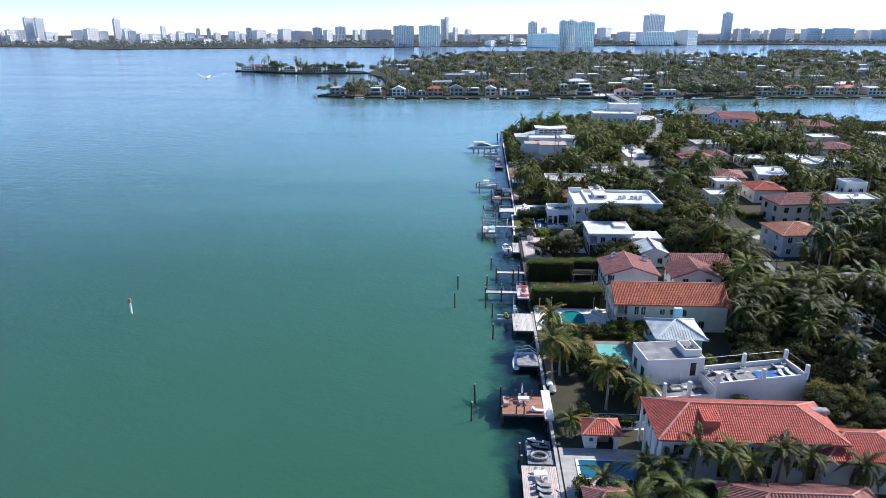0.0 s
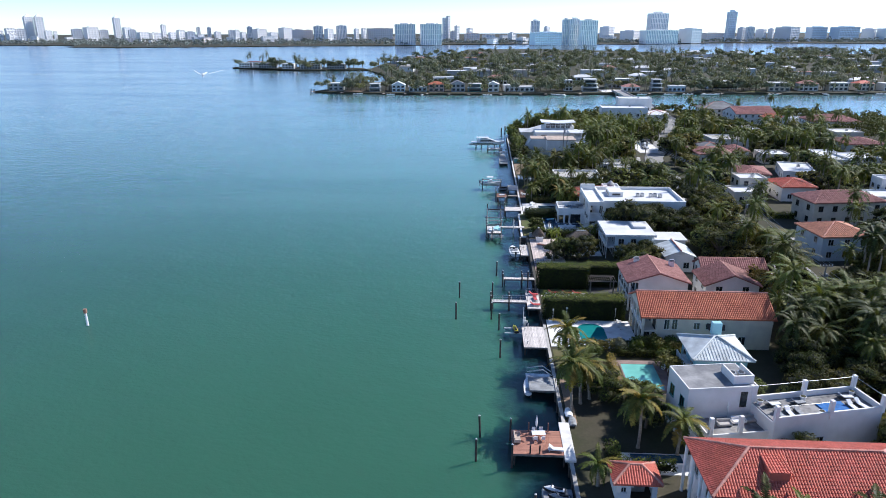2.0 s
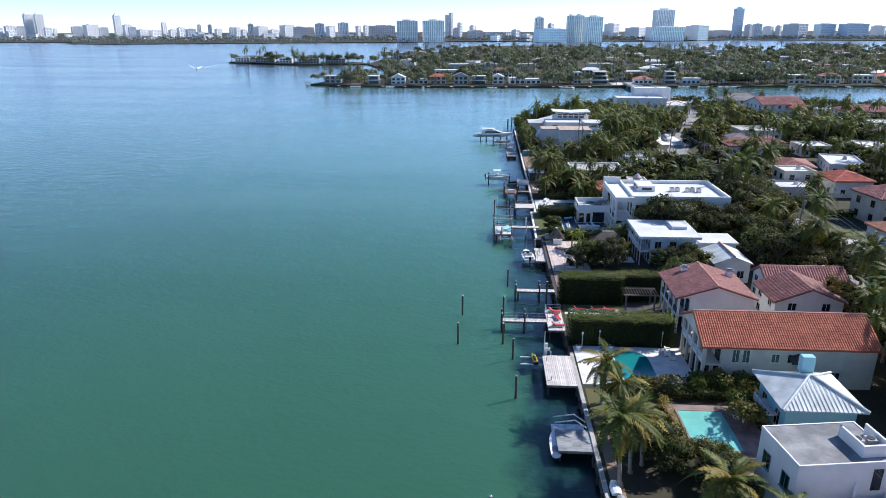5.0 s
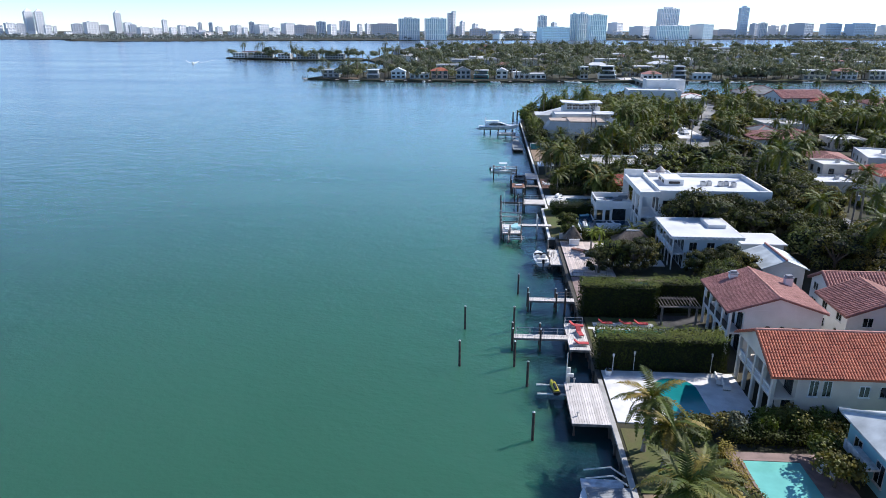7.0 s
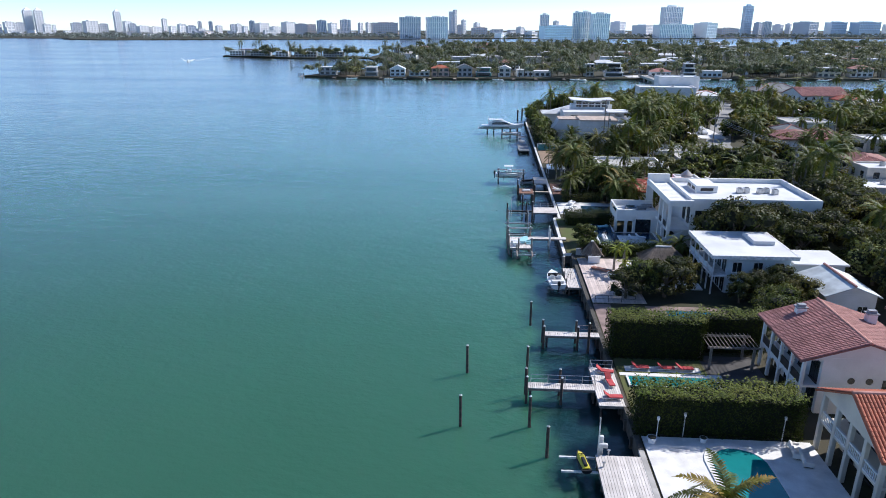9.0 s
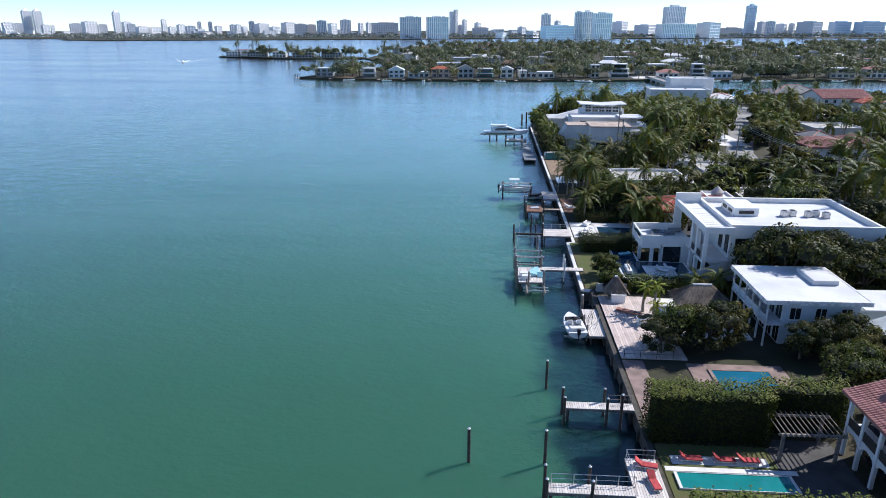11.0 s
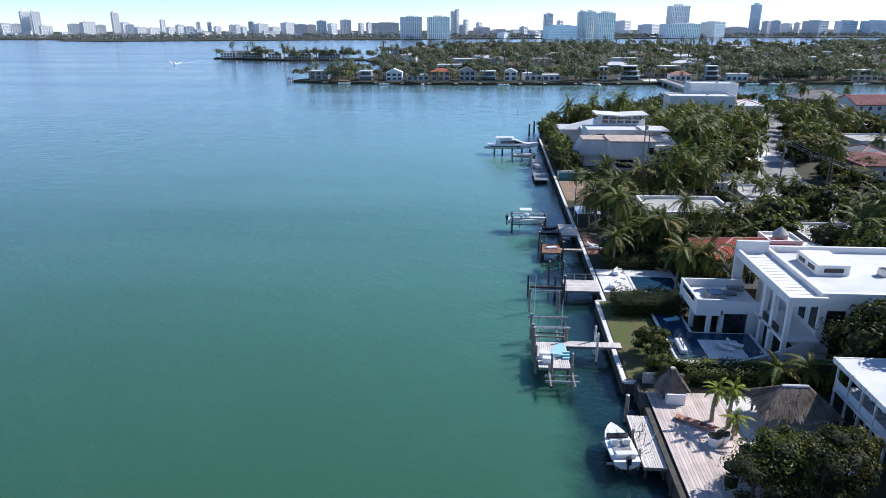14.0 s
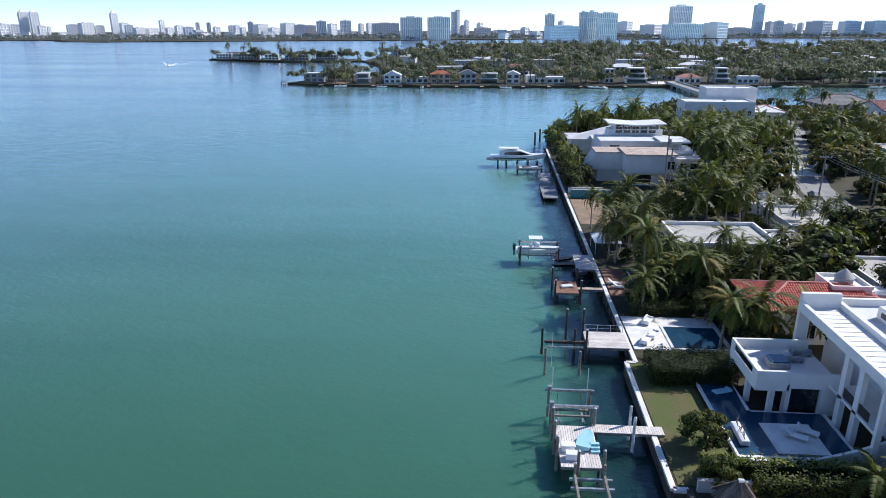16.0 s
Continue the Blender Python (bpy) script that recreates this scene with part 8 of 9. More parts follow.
tiki(19.4, 136.2, 26.4, 141.2, 4.0, "open shelter under a shaggy grey palm thatch roof")
tiki(11.3, 141.2, 14.1, 143.8, 3.4, "small hut with a pointed thatch roof on the deck")
b = thing("bar_counter", "white outdoor bar counter under the thatch", "counter", pose(12.9, 141.2, G + 0.22))
part("body", boxes((-0.9, -0.4, 0, 0.9, 0.4, 1.1), bevel=0.03), M_WHITE, b)
part("top", boxes((-1.0, -0.5, 1.1, 1.0, 0.5, 1.18), bevel=0.02), M_WHITE, b)
kyk = thing("kayak", "long dark red kayak lying across the deck", "kayak", pose(14.6, 136.9, G + 0.25, 0, 0, -33))
part("hull", hull(5.6, 0.8, 0.4), M_DECK_RED, kyk)
part("seat", boxes((-0.5, -0.22, 0.3, 0.5, 0.22, 0.42)), M_BLACK, kyk)
for x, y in ((14.6, 134.4), (15.5, 134.9)):
    planter(x, y, G + 0.22, 0.7)
for x, y, h, s in ((15.6, 138.2, 3.6, 0.42), (16.8, 137.2, 4.2, 0.42), (16.4, 135.4, 2.6, 0.4)):
    grand_palm(x, y, h, s, 0.3, 14, 0.6, int(y * 3), True, label="slender yellow-green palm rising from the deck")
for x, y in ((20.5, 134.4), (23.4, 135.0)):
    lounger(x, y, G + 0.16, 172, M_STRIPE, M_DARKTRIM, "dark striped sun lounger before the thatched shelter")
lb = thing("longboard_rack", "two pale paddle boards lying by the shelter", "paddle board", pose(18.8, 134.2, G + 0.16, 0, 0, 8))
part("board", hull(3.0, 0.8, 0.14), M_WHITE, lb)
for x, y, k, s in ((15.2, 126.8, 0, 0.62), (17.6, 128.6, 2, 0.74), (20.8, 128.2, 0, 0.80), (23.6, 129.6, 5, 0.70), (19.4, 130.8, 4, 0.8)):
    tree(x, y, 6 if k == 0 else k, s * 1.08, x * 33, label="low spreading dark garden tree over the terrace")
for x, y, k, s in ((33.0, 121.0, 2, 0.75), (36.5, 122.5, 5, 0.8), (31.5, 117.0, 2, 0.8), (34.5, 113.6, 0, 0.8)):
    tree(x, y, k, s, y * 17)
plain_house(39.0, 121.2, 45.2, 130.0 - 1.2, 5.4, "gable", M_METALROOF, M_STUCCO, "white house with a pale metal gable roof", ridge=6.6, axis="y", tiles=False)

# infinity pool lot
pool([(15.5, 149.9), (25.6, 149.9), (25.6, 157.0), (19.0, 157.0), (19.0, 162.6), (15.5, 162.6)], M_POOL_DARK, "dark infinity pool wrapped round a white villa", rim=0.4, rim_mat=M_STUCCO, z=G + 0.4)
tagged(part("ground_green", box(bmesh.new(), 9.3, 146.0, 1.2, 15.0, 166.8, G + 0.05), M_GRASS), "shaded mown lawn along the seawall", "lawn", kind="structure")
keep(10.5, 147, 15.2, 170)
for x, y in ((21.4, 152.6), (22.7, 153.4)):
    lounger(x, y, G + 0.56, 60, M_WHITE)
fl = thing("pool_float", "pale aqua inflatable float drifting on the pool", "float", pose(17.4, 160.6, G + 0.46, 0, 0, 20))
part("mat", boxes((-1.0, -0.42, 0, 1.0, 0.42, 0.16), bevel=0.07), M_BLUEWALL, fl)
part("pillow", boxes((0.6, -0.4, 0.16, 1.0, 0.4, 0.28), bevel=0.05), M_BLUEWALL, fl)
sh = thing("pool_shelf", "pale shallow tanning shelf in the dark pool", "pool", pose(0, 0, G), "pools")
part("slab", boxes((19.0, 150.3, 0.1, 23.5, 155.0, 0.53)), M_PATIO, sh)
hedge(10.6, 161.8, 19.4, 166.6, 2.1, 21, "dense dark hedge between two waterside gardens", mat=M_HEDGE, dens=60)
hedge(11.6, 147.0, 25.5, 148.3, 1.5, 22, "yellow-green hedge in front of the villa", dens=50)
tree(12.9, 151.6, 4, 0.8, 20)
tree(12.6, 146.4, 4, 0.6, 20)
for x, y, k, s in ((33.8, 147.0, 0, 1.22), (37.8, 146.6, 2, 1.15), (41.5, 147.2, 0, 1.32), (45.8, 146.8, 2, 1.15), (50.0, 147.0, 5, 1.15), (35.4, 143.6, 4, 1.5), (40.0, 143.8, 0, 1.1), (46.0, 143.6, 0, 1.1)):
    tree(x, y, 6 + k % 3 // 2, s, x * 21, label="dense dark tree in front of the white villa")
keep(26, 142.4, 52, 150.5)
keep(10, 143.2, 28, 150)
for x, y, h in ((27.4, 145.0, 2.6), (24.6, 145.6, 2.2), (30.2, 145.0, 2.8)):
    grand_palm(x, y, h, 0.75, 0.2, 16, 0.1, int(x * 7))
hedge(15.0, 144.6, 29.5, 146.0, 1.6, 41, "loose dark hedge between two lots", mat=M_LEAF)
garden_wall(10.6, 145.2, 14.8, 145.5, 1.1, M_GREYWALL, "grey garden wall between two lots")
b = thing("driftwood_planter", "white trough planter with spiky plants by the pool", "planter", pose(16.5, 152.8, G + 0.5, 0, 0, 88), "planters")
part("trough", boxes((-1.6, -0.4, 0, 1.6, 0.4, 0.5), bevel=0.05), M_WHITE, b)
for k in range(9):
    part("leaf", tubes(((-1.3 + 0.32 * k, 0, 0.5), (-1.3 + 0.32 * k + 0.25 * math.sin(k), 0.3 * math.cos(k * 2), 1.2), 0.04), n=5), M_PILE_GREY, b)

# cupola house lot
for x, y, k, size in ((23.4, 169.4, 6, 0.55), (26.4, 168.8, 7, 0.5), (22.6, 177.4, 7, 0.5), (21.4, 180.8, 6, 0.52), (23.2, 183.6, 7, 0.55), (19.0, 183.8, 6, 0.55), (16.0, 184.4, 7, 0.5)):
    tree(x, y, k, size, x * 37, label="low dark tree at the edge of the white terrace")
paving("pavement_dock", M_PATIO, 10.5, 170.2, 22.0, 179.4, "white stone terrace at the water")
pool(rect(15.2, 170.6, 21.4, 176.4), M_POOL_DARK, "dark still pool on a white terrace")
for x, y in ((13.4, 173.6), (12.2, 172.0), (13.6, 177.6)):
    sofa(x, y, G + 0.13, 60, M_WHITE)
for x, y, k, size in ((21.2, 179.0, 7, 0.55), (23.4, 178.2, 6, 0.6), (13.4, 184.0, 6, 0.5), (22.8, 175.0, 7, 0.42)):
    tree(x, y, k, size, x * 37, label="low dark tree at the edge of the white terrace")
for x, y, h, s in ((14.6, 186.0, 9.8, 1.05), (20.4, 170.6, 6.5, 0.95), (21.5, 184.6, 6.5, 1.0), (22.8, 171.6, 5.0, 0.9), (25.6, 170.9, 4.5, 0.9), (18.5, 186.5, 5.5, 0.9)):
    grand_palm(x, y, h, s, 0.5, 22, 0.1, int(x * 3))
hedge(11.8, 179.6, 19.5, 182.4, 1.5, 25, "dark rounded hedge on the terrace", mat=M_LEAF_DARK)
paving("pavement_brown", M_DECK_BROWN, 10.5, 186.4, 14.0, 197.0, "dark timber terrace with folded loungers")
for x, y in ((11.6, 190.6), (12.0, 189.2)):
    lounger(x, y, G + 0.12, 80, M_WHITE)
pool(rect(14.6, 187.0, 17.0, 196.4), M_POOL_DARK, "narrow dark lap pool beside the terrace")
cn = thing("shade_canopy", "small pale fabric canopy beside the seawall", "canopy", pose(12.4, 206.5, G))
for sx in (-1.7, 2.3):
    for sy in (-2.6, 2.6):
        part("post", tubes(((sx, sy, 0), (sx, sy, 2.2), 0.04), n=6), M_FRAME, cn)
part("fabric", faces_bm([(-1.9, -2.9, 2.2), (2.6, -2.9, 2.2), (2.6, 2.9, 2.2), (-1.9, 2.9, 2.2), (0.3, 0, 3.2)], [(0, 1, 4), (1, 2, 4), (2, 3, 4), (3, 0, 4)]), M_WHITE, cn)
keep(10.5, 204, 14.5, 209)
tagged(part("ground_yard", box(bmesh.new(), 10.6, 222, 1.2, 19, 241, G + 0.04), M_DIRT), "bare earth yard beside the seawall", "yard", kind="structure")
tagged(part("ground_turf", box(bmesh.new(), 19.2, 229, 1.2, 34, 244, G + 0.05), M_GRASS), "bright green lawn in front of the grey villa", "lawn", kind="structure")
keep(10.6, 222, 19, 241), keep(24, 236, 33, 244)
garden_wall(10.8, 242.4, 19.5, 242.8, 1.8, M_TEAL, "green site fence panel by the seawall")
garden_wall(10.8, 247.0, 18.5, 247.4, 1.2, M_STUCCO, "low white garden wall by the seawall")
for x, y in ((12.4, 250.5), (14.8, 253.2), (12.6, 256.4), (15.0, 258.8), (12.4, 262.0), (14.8, 265.6), (13.0, 270.0), (15.2, 274.0), (13.2, 278.0), (15.5, 283.0), (12.8, 287.5)):
    tree(x, y, (6, 7)[int(y) % 2], 0.7, x * 50, label="dense dark waterside tree")
grand_palm(12.0, 292.0, 6.0, 0.9, 0.1, 26, 0.0, 3, label="fan palm with a round dark crown")
grand_palm(24.5, 318.0, 8.0, 0.9, 0.1, 24, 0.0, 4, label="fan palm with a round dark crown")
for x, y in ((41.0, 248.0), (43.5, 246.0), (45.0, 250.0), (47.5, 253.0), (40.0, 244.5), (49.5, 257.0), (52.0, 262.0), (50.0, 268.0), (53.0, 275.0), (55.0, 281.0)):
    palm(x, y, 4, 1.15, x * 10)

# palm thicket between the white terrace and the low flat house
rp = random.Random(77)
for x, y in ((15.8, 184.6), (17.6, 183.6), (19.4, 185.4), (21.2, 187.2), (23.4, 185.6), (25.6, 187.4), (28.0, 185.8), (30.6, 187.6), (33.2, 186.0), (35.6, 188.0), (18.4, 189.4), (19.6, 192.0), (18.6, 194.6), (21.8, 191.4),
             (24.2, 193.2), (26.8, 191.6), (29.4, 193.6), (32.2, 191.8), (34.8, 193.8), (20.2, 197.0), (25.6, 196.6), (31.0, 196.8), (36.8, 197.0), (17.0, 199.4), (18.4, 203.0), (16.6, 206.8), (18.8, 210.4), (17.2, 214.2), (15.4, 217.6), (19.6, 216.4), (13.6, 213.0), (13.4, 200.6), (22.6, 219.6), (26.8, 217.0), (31.2, 218.6), (35.6, 216.4)):
    palm(x, y, rp.randrange(6), rp.uniform(0.5, 0.76) if y < 199 else rp.uniform(0.6, 1.0), rp.uniform(0, 360))
for x, y in ((20.0, 186.6), (24.6, 189.4), (29.2, 189.8), (33.8, 190.0), (22.4, 195.6), (28.2, 195.4), (34.0, 195.8), (18.2, 197.2), (25.2, 195.8), (31.2, 195.6), (37.0, 195.6), (40.5, 194.8), (20.6, 193.0)):
    tree(x, y, 6, rp.uniform(0.62, 0.8), x * 31, label="low dark tree under the palms")
for x, y, h, s in ((24.4, 171.2, 6.6, 1.0), (28.6, 169.8, 6.0, 0.95)):
    grand_palm(x, y, h, s, 0.3, 20, 0.05, int(x * 5))
keep(36.5, 111, 48, 121)
keep(26, 114, 40, 129)
keep(10.5, 112, 29, 126)
for x, y, k, s in ((30.6, 126.8, 7, 0.6), (33.6, 126.6, 6, 0.7), (36.4, 127.4, 7, 0.74), (39.4, 126.0, 1, 0.7)):
    tree(x, y, k, s, x * 13, label="dense dark tree before the white veranda")
keep(10.5, 72, 20, 83)
keep(17, 183, 38, 198)
# east side
EAST = (
    (91, 186, 101, 197, 6.0, "hip", M_TILE_RED, M_STUCCO, "white house with a red tile hipped roof", 7.8, 0), (105.5, 213, 116, 231, 4.8, "flat", M_WHITEROOF, M_STUCCO, "low house with a broad white flat roof", None, -15),
    (89, 212, 99, 226, 4.4, "hip", M_TILE_PINK, M_STUCCO, "low house with a pale pink tile roof", 5.6, -10), (75, 181.5, 84.5, 190, 5.0, "flat", M_WHITEROOF, M_CREAM, "low cream house with a white flat roof among palms", None, 0),
    (79.5, 190.5, 88, 198, 7.4, "flat", M_WHITEROOF, M_CREAM, "cream upper block with a white roof", None, 0), (87, 160, 107, 170, 8.0, "hip", M_TILE_PINK, M_CREAM, "two-storey cream house with a pink tile roof", 10.2, 8),
    (76, 130.5, 87.5, 141.5, 7.4, "hip", M_TILE_SALMON, M_PALEBLUE, "two-storey pale house with an orange tile hipped roof", 9.4, 6), (111, 172, 124, 181, 6.4, "flat", M_WHITEROOF, M_STUCCO, "white two-storey flat-roofed house", None, 0),
    (118, 182, 125, 188, 9.4, "flat", M_WHITEROOF, M_STUCCO, "white stair tower of a modern house", None, 0), (75, 96.5, 89, 111.5, 4.4, "gable", M_GREYROOF, M_GREYWALL, "house with a grey felt roof across the street", 5.4, 0),
    (129, 234, 138, 256, 5.2, "flat", M_WHITEROOF, M_STUCCO, "long house with a white flat roof", None, -8))
FAR_EAST = (
    (136, 357, 158, 374, 7.4, "gable", M_TILE_PINK, M_STUCCO, "large white house with a faded pink tile gable roof", 10.4, 6), (150, 352, 161, 362, 6.0, "hip", M_TILE_RED, M_STUCCO, "white wing with a red tile roof at the channel", 7.6, 10),
    (164, 326, 188, 342, 7.4, "hip", M_TILE_PINK, M_STUCCO, "white house with a pink tile roof", 10.0, -4), (160, 346, 170, 356, 6.0, "flat", M_WHITEROOF, M_STUCCO, "small white pavilion by the channel", None, 0),
    (62, 343, 86, 356, 11.4, "flat", M_WHITEROOF, M_STUCCO, "large white modern house with stacked flat roofs", None, -3), (73, 356.5, 91, 368, 15.0, "flat", M_WHITEROOF, M_STUCCO, "white upper block of a modern house", None, -3),
    (86.5, 344, 98, 358, 8.2, "hip", M_WHITEROOF, M_STUCCO, "low white wing under a pale sloping roof", 9.8, -8), (128, 384, 150, 400, 6.6, "hip", M_GREYROOF, M_CREAM, "cream house with a grey hipped roof at the channel", 10.0, 0),
    (84, 246, 98, 262, 5.0, "hip", M_TILE_PINK, M_STUCCO, "low house with a pink roof beside the street", 6.6, 0), (100, 280, 116, 294, 5.2, "flat", M_GRAVELROOF, M_STUCCO, "low white house behind the street trees", None, 0),
    (46, 214, 56, 228, 3.9, "flat", M_GRAVELROOF, M_STUCCO, "low white house between palms", None, 0), (45, 184, 55, 196, 4.6, "flat", M_GRAVELROOF, M_STUCCO, "low house with a pale flat roof among trees", None, 0))
FAR_NORTH = (
    (42, 230, 52, 240, 3.6, "flat", M_GRAVELROOF, M_STUCCO, "low pale house behind palms", None, 0), (152, 268, 168, 284, 5.6, "hip", M_TILE_PINK, M_STUCCO, "white house with a pink roof among trees", 7.6, 0),
    (120, 312, 134, 326, 4.8, "flat", M_WHITEROOF, M_CREAM, "low cream house with a white roof", None, 0), (196, 306, 214, 318, 6.0, "flat", M_WHITEROOF, M_STUCCO, "white flat-roofed house among trees", None, 0),
    (226, 340, 246, 352, 6.4, "flat", M_WHITEROOF, M_STUCCO, "white flat-roofed house by the channel", None, 0))
HALF_HIDDEN = (
    (89.3, 258.4, 96.9, 268.4, 5.5, "hip", M_GREYROOF, M_STUCCO, "pale house with a grey hipped roof among trees", 7.2, 0),
    (97.1, 253.7, 106.0, 263.6, 5.0, "hip", M_TILE_PINK, M_STUCCO, "white house with a small pink tile roof", 6.8, 0),
    (108.7, 245.6, 119.3, 255.6, 5.0, "flat", M_WHITEROOF, M_CREAM, "long pale house behind street palms", None, 0),
    (135.6, 236.1, 148.3, 248.1, 5.5, "flat", M_WHITEROOF, M_STUCCO, "white flat-roofed house with a pale terrace", None, 0),
    (161.4, 297.4, 174.3, 309.4, 6.0, "flat", M_WHITEROOF, M_CREAM, "pale waterside house on the channel", None, 0))
for x0, y0, x1, y1, eave, kd, rm, wm, lb_, rg, tn in EAST + FAR_EAST + FAR_NORTH + HALF_HIDDEN:
    plain_house(x0, y0, x1, y1, eave, kd, rm, wm, lb_, ridge=rg, turn=tn, tiles=rm not in (M_GREYROOF, M_WHITEROOF), trim=M_DARKTRIM if wm is M_CREAM else None)
slab("pavement_drive", M_CONCRETE, 72.5, 144.5, 79.0, 149.5, G + 0.06, "pale concrete drive beside the street")
hedge(81.0, 166.0, 93.0, 167.6, 1.5, 61, "bright clipped hedge round a front lawn", mat=M_HEDGE_TOP, leaf=0.2, dens=20)
hedge(80.2, 167.6, 81.8, 181.0, 1.5, 62, "bright clipped hedge along a front lawn", mat=M_HEDGE_TOP, leaf=0.2, dens=20)
keep(79.5, 165, 94, 182)
for x, y, h in ((79.0, 117.3, 12.0), (77.6, 112.8, 11.4), (80.2, 113.6, 12.6), (88.0, 124.0, 12.4), (92.5, 127.5, 11.6), (95.7, 131.2, 12.6), (99.8, 133.6, 12.0), (103.7, 136.1, 12.8), (97.0, 124.0, 11.8), (104.0, 128.0, 12.4), (109.0, 133.0, 12.0)):
    grand_palm(x, y, h, 1.12, 0.2, 20, 0.05, int(x * 9), dark=True, label="royal palm with a pale straight trunk and dark crown")
tagged(part("ground_verge", box(bmesh.new(), 74, 146, 1.2, 88, 156, G + 0.05), M_GRASS), "sunlit green front lawn by the street", "lawn", kind="structure")
keep(74, 146, 88, 156)
tagged(part("ground_meadow", box(bmesh.new(), 142, 324, 1.2, 163, 348, G + 0.05), M_GRASS), "sunlit green lawn before a channel house", "lawn", kind="structure")
keep(142, 324, 163, 348)
keep(16, 226, 34, 258)
for x, y, h in ((172, 398, 11.0), (150, 392, 9.0), (121, 388, 11.0), (128, 384, 10.5), (186, 370, 9.0)):
    palm(x, y, 4, h / 10.8, x * 7, label="tall lone palm by the channel with a small dark crown")


def power_pole(x, y, h):
    t = thing("utility_pole", "grey wooden utility pole with a cross-arm", "pole", pose(x, y, G), "utility poles")
    part("pole", tube(bmesh.new(), (0, 0, -0.3), (0, 0, h), 0.19, 0.13, 9), M_PILE_GREY, t)
    part("crossarm", boxes((-1.2, -0.07, h - 0.3, 1.2, 0.07, h - 0.15)), M_PILE_GREY, t)
    for dx in (-1.1, -0.5, 0.5, 1.1):
        part("insulator", tubes(((dx, 0, h - 0.15), (dx, 0, h + 0.12), 0.06), n=6), M_FRAME, t)
    part("transformer", tubes(((0.35, 0, h - 2.6), (0.35, 0, h - 1.7), 0.26), n=10), M_GREY_PAINT, t)
    keep(x - 1, y - 1, x + 1, y + 1)


POLES = [(70.0, 36.0, 9.5), (65.2, 73.5, 9.0), (61.2, 98.0, 10.5), (65.4, 148.0, 10.5), (63.4, 190.0, 11.0), (60.4, 236.0, 11.0)]
for p in POLES:
    power_pole(*p)
power_pole(29.0, 235.6, 16.0)
power_pole(30.6, 238.0, 12.0)
for (x0, y0, h), (x1, y1, _) in zip(POLES, POLES[1:]):
    for k, dx in enumerate((-1.1, 0, 1.1)):
        t = thing("power_line", "thin pale power line between street poles", "cable", pose(0, 0, 0), "power lines")
        bm = bmesh.new()
        pts = [Vector((x0 + (x1 - x0) * s + dx, y0 + (y1 - y0) * s, G + h + 0.1 - 0.9 * 4 * s * (1 - s))) for s in (0, .25, .5, .75, 1)]
        for a, b in zip(pts, pts[1:]):
            tube(bm, a, b, 0.025, 0.025, 4, caps=False)
        part("wire", bm, M_ALU, t)


def car(x, y, turn, mat, label):
    t = thing("parked_car", label, "car", pose(x, y, G + 0.05, 0, 0, turn), "parked cars")
    S = [[(s, -0.9, 0.3), (s, -0.9, h0), (s, -w, h1), (s, w, h1), (s, 0.9, h0), (s, 0.9, 0.3)] for s, h0, h1, w in ((-2.2, 0.75, 0.85, 0.8), (-1.7, 0.95, 1.0, 0.75), (-1.1, 0.98, 1.42, 0.62), (0.4, 0.95, 1.45, 0.62), (1.1, 0.92, 1.0, 0.75), (2.2, 0.65, 0.75, 0.75))]
    part("body", loft(S), mat, t)
    part("glasshouse", boxes((-1.15, -0.74, 1.0, 0.75, 0.74, 1.38), bevel=0.12), M_DARKGLASS, t)
    for sx in (-1.35, 1.35):
        for sy in (-0.82, 0.82):
            w = part("wheel", tubes(((sx, sy - 0.1, 0.32), (sx, sy + 0.1, 0.32), 0.32), n=12), M_BLACK, t)
    return t


for k, (x, y, tn) in enumerate(((70.5, 278, 95), (71.0, 282, 92), (72.0, 286.5, 95), (73.0, 291, 98), (74.0, 296, 96), (64.5, 246, 85))):
    car(x, y, tn, (M_WHITE, M_GREY_PAINT, M_WHITE, M_BLACK, M_WHITE, M_GREY_PAINT)[k], "parked %s car in the street court" % ("white", "grey", "white", "black", "white", "grey")[k])


# ---- planting over the island ----
keep(50, -20, 72, 240)


def road_free(x, y, gap=4.2):
    for (xa, ya), (xb, yb) in zip(ROAD, ROAD[1:]):
        if ya <= y <= yb:
            return abs(x - (xa + (xb - xa) * (y - ya) / (yb - ya)) ) > (gap if y < 272 else 2.2)
    return True


def free(x, y, m=1.2):
    return road_free(x, y) and not any(a - m < x < c + m and b - (m if a < 70 else 5) < y < d + m for a, b, c, d in FOOT)


FOOT.pop()
keep(58, 236, 74, 270)
keep(64, 272, 74, 290)
keep(45, 38, 63, 74)
keep(54, 212, 72, 236)
keep(48, 222, 60, 236)
for x, y, k, size in ((49.7, 219.1, 0, 0.66), (45.4, 221.6, 1, 0.7), (51.6, 214.6, 2, 0.66), (55.0, 213.0, 5, 0.62), (51.0, 230.4, 3, 0.72), (47.0, 236.0, 0, 0.8), (53.4, 224.0, 5, 0.6), (57.8, 217.0, 1, 0.55), (56.0, 240.6, 4, 0.95), (49.4, 240.4, 2, 0.85), (59.0, 226.0, 2, 0.5), (72.6, 238.0, 4, 0.9), (73.6, 241.4, 4, 0.95)):
    palm(x, y, k, size, x * 29 + y, label="sunlit palm standing before the street bend")
for x, y, k, size in ((75.6, 244.0, 3, 0.85), (79.0, 249.6, 1, 0.9), (84.4, 257.0, 3, 0.9), (80.4, 243.0, 1, 0.8), (87.0, 250.4, 3, 0.9), (74.6, 236.0, 1, 0.75)):
    tree(x, y, k, size, y * 23, label="feathery olive-brown tree by the street bend")
rs = random.Random(11)
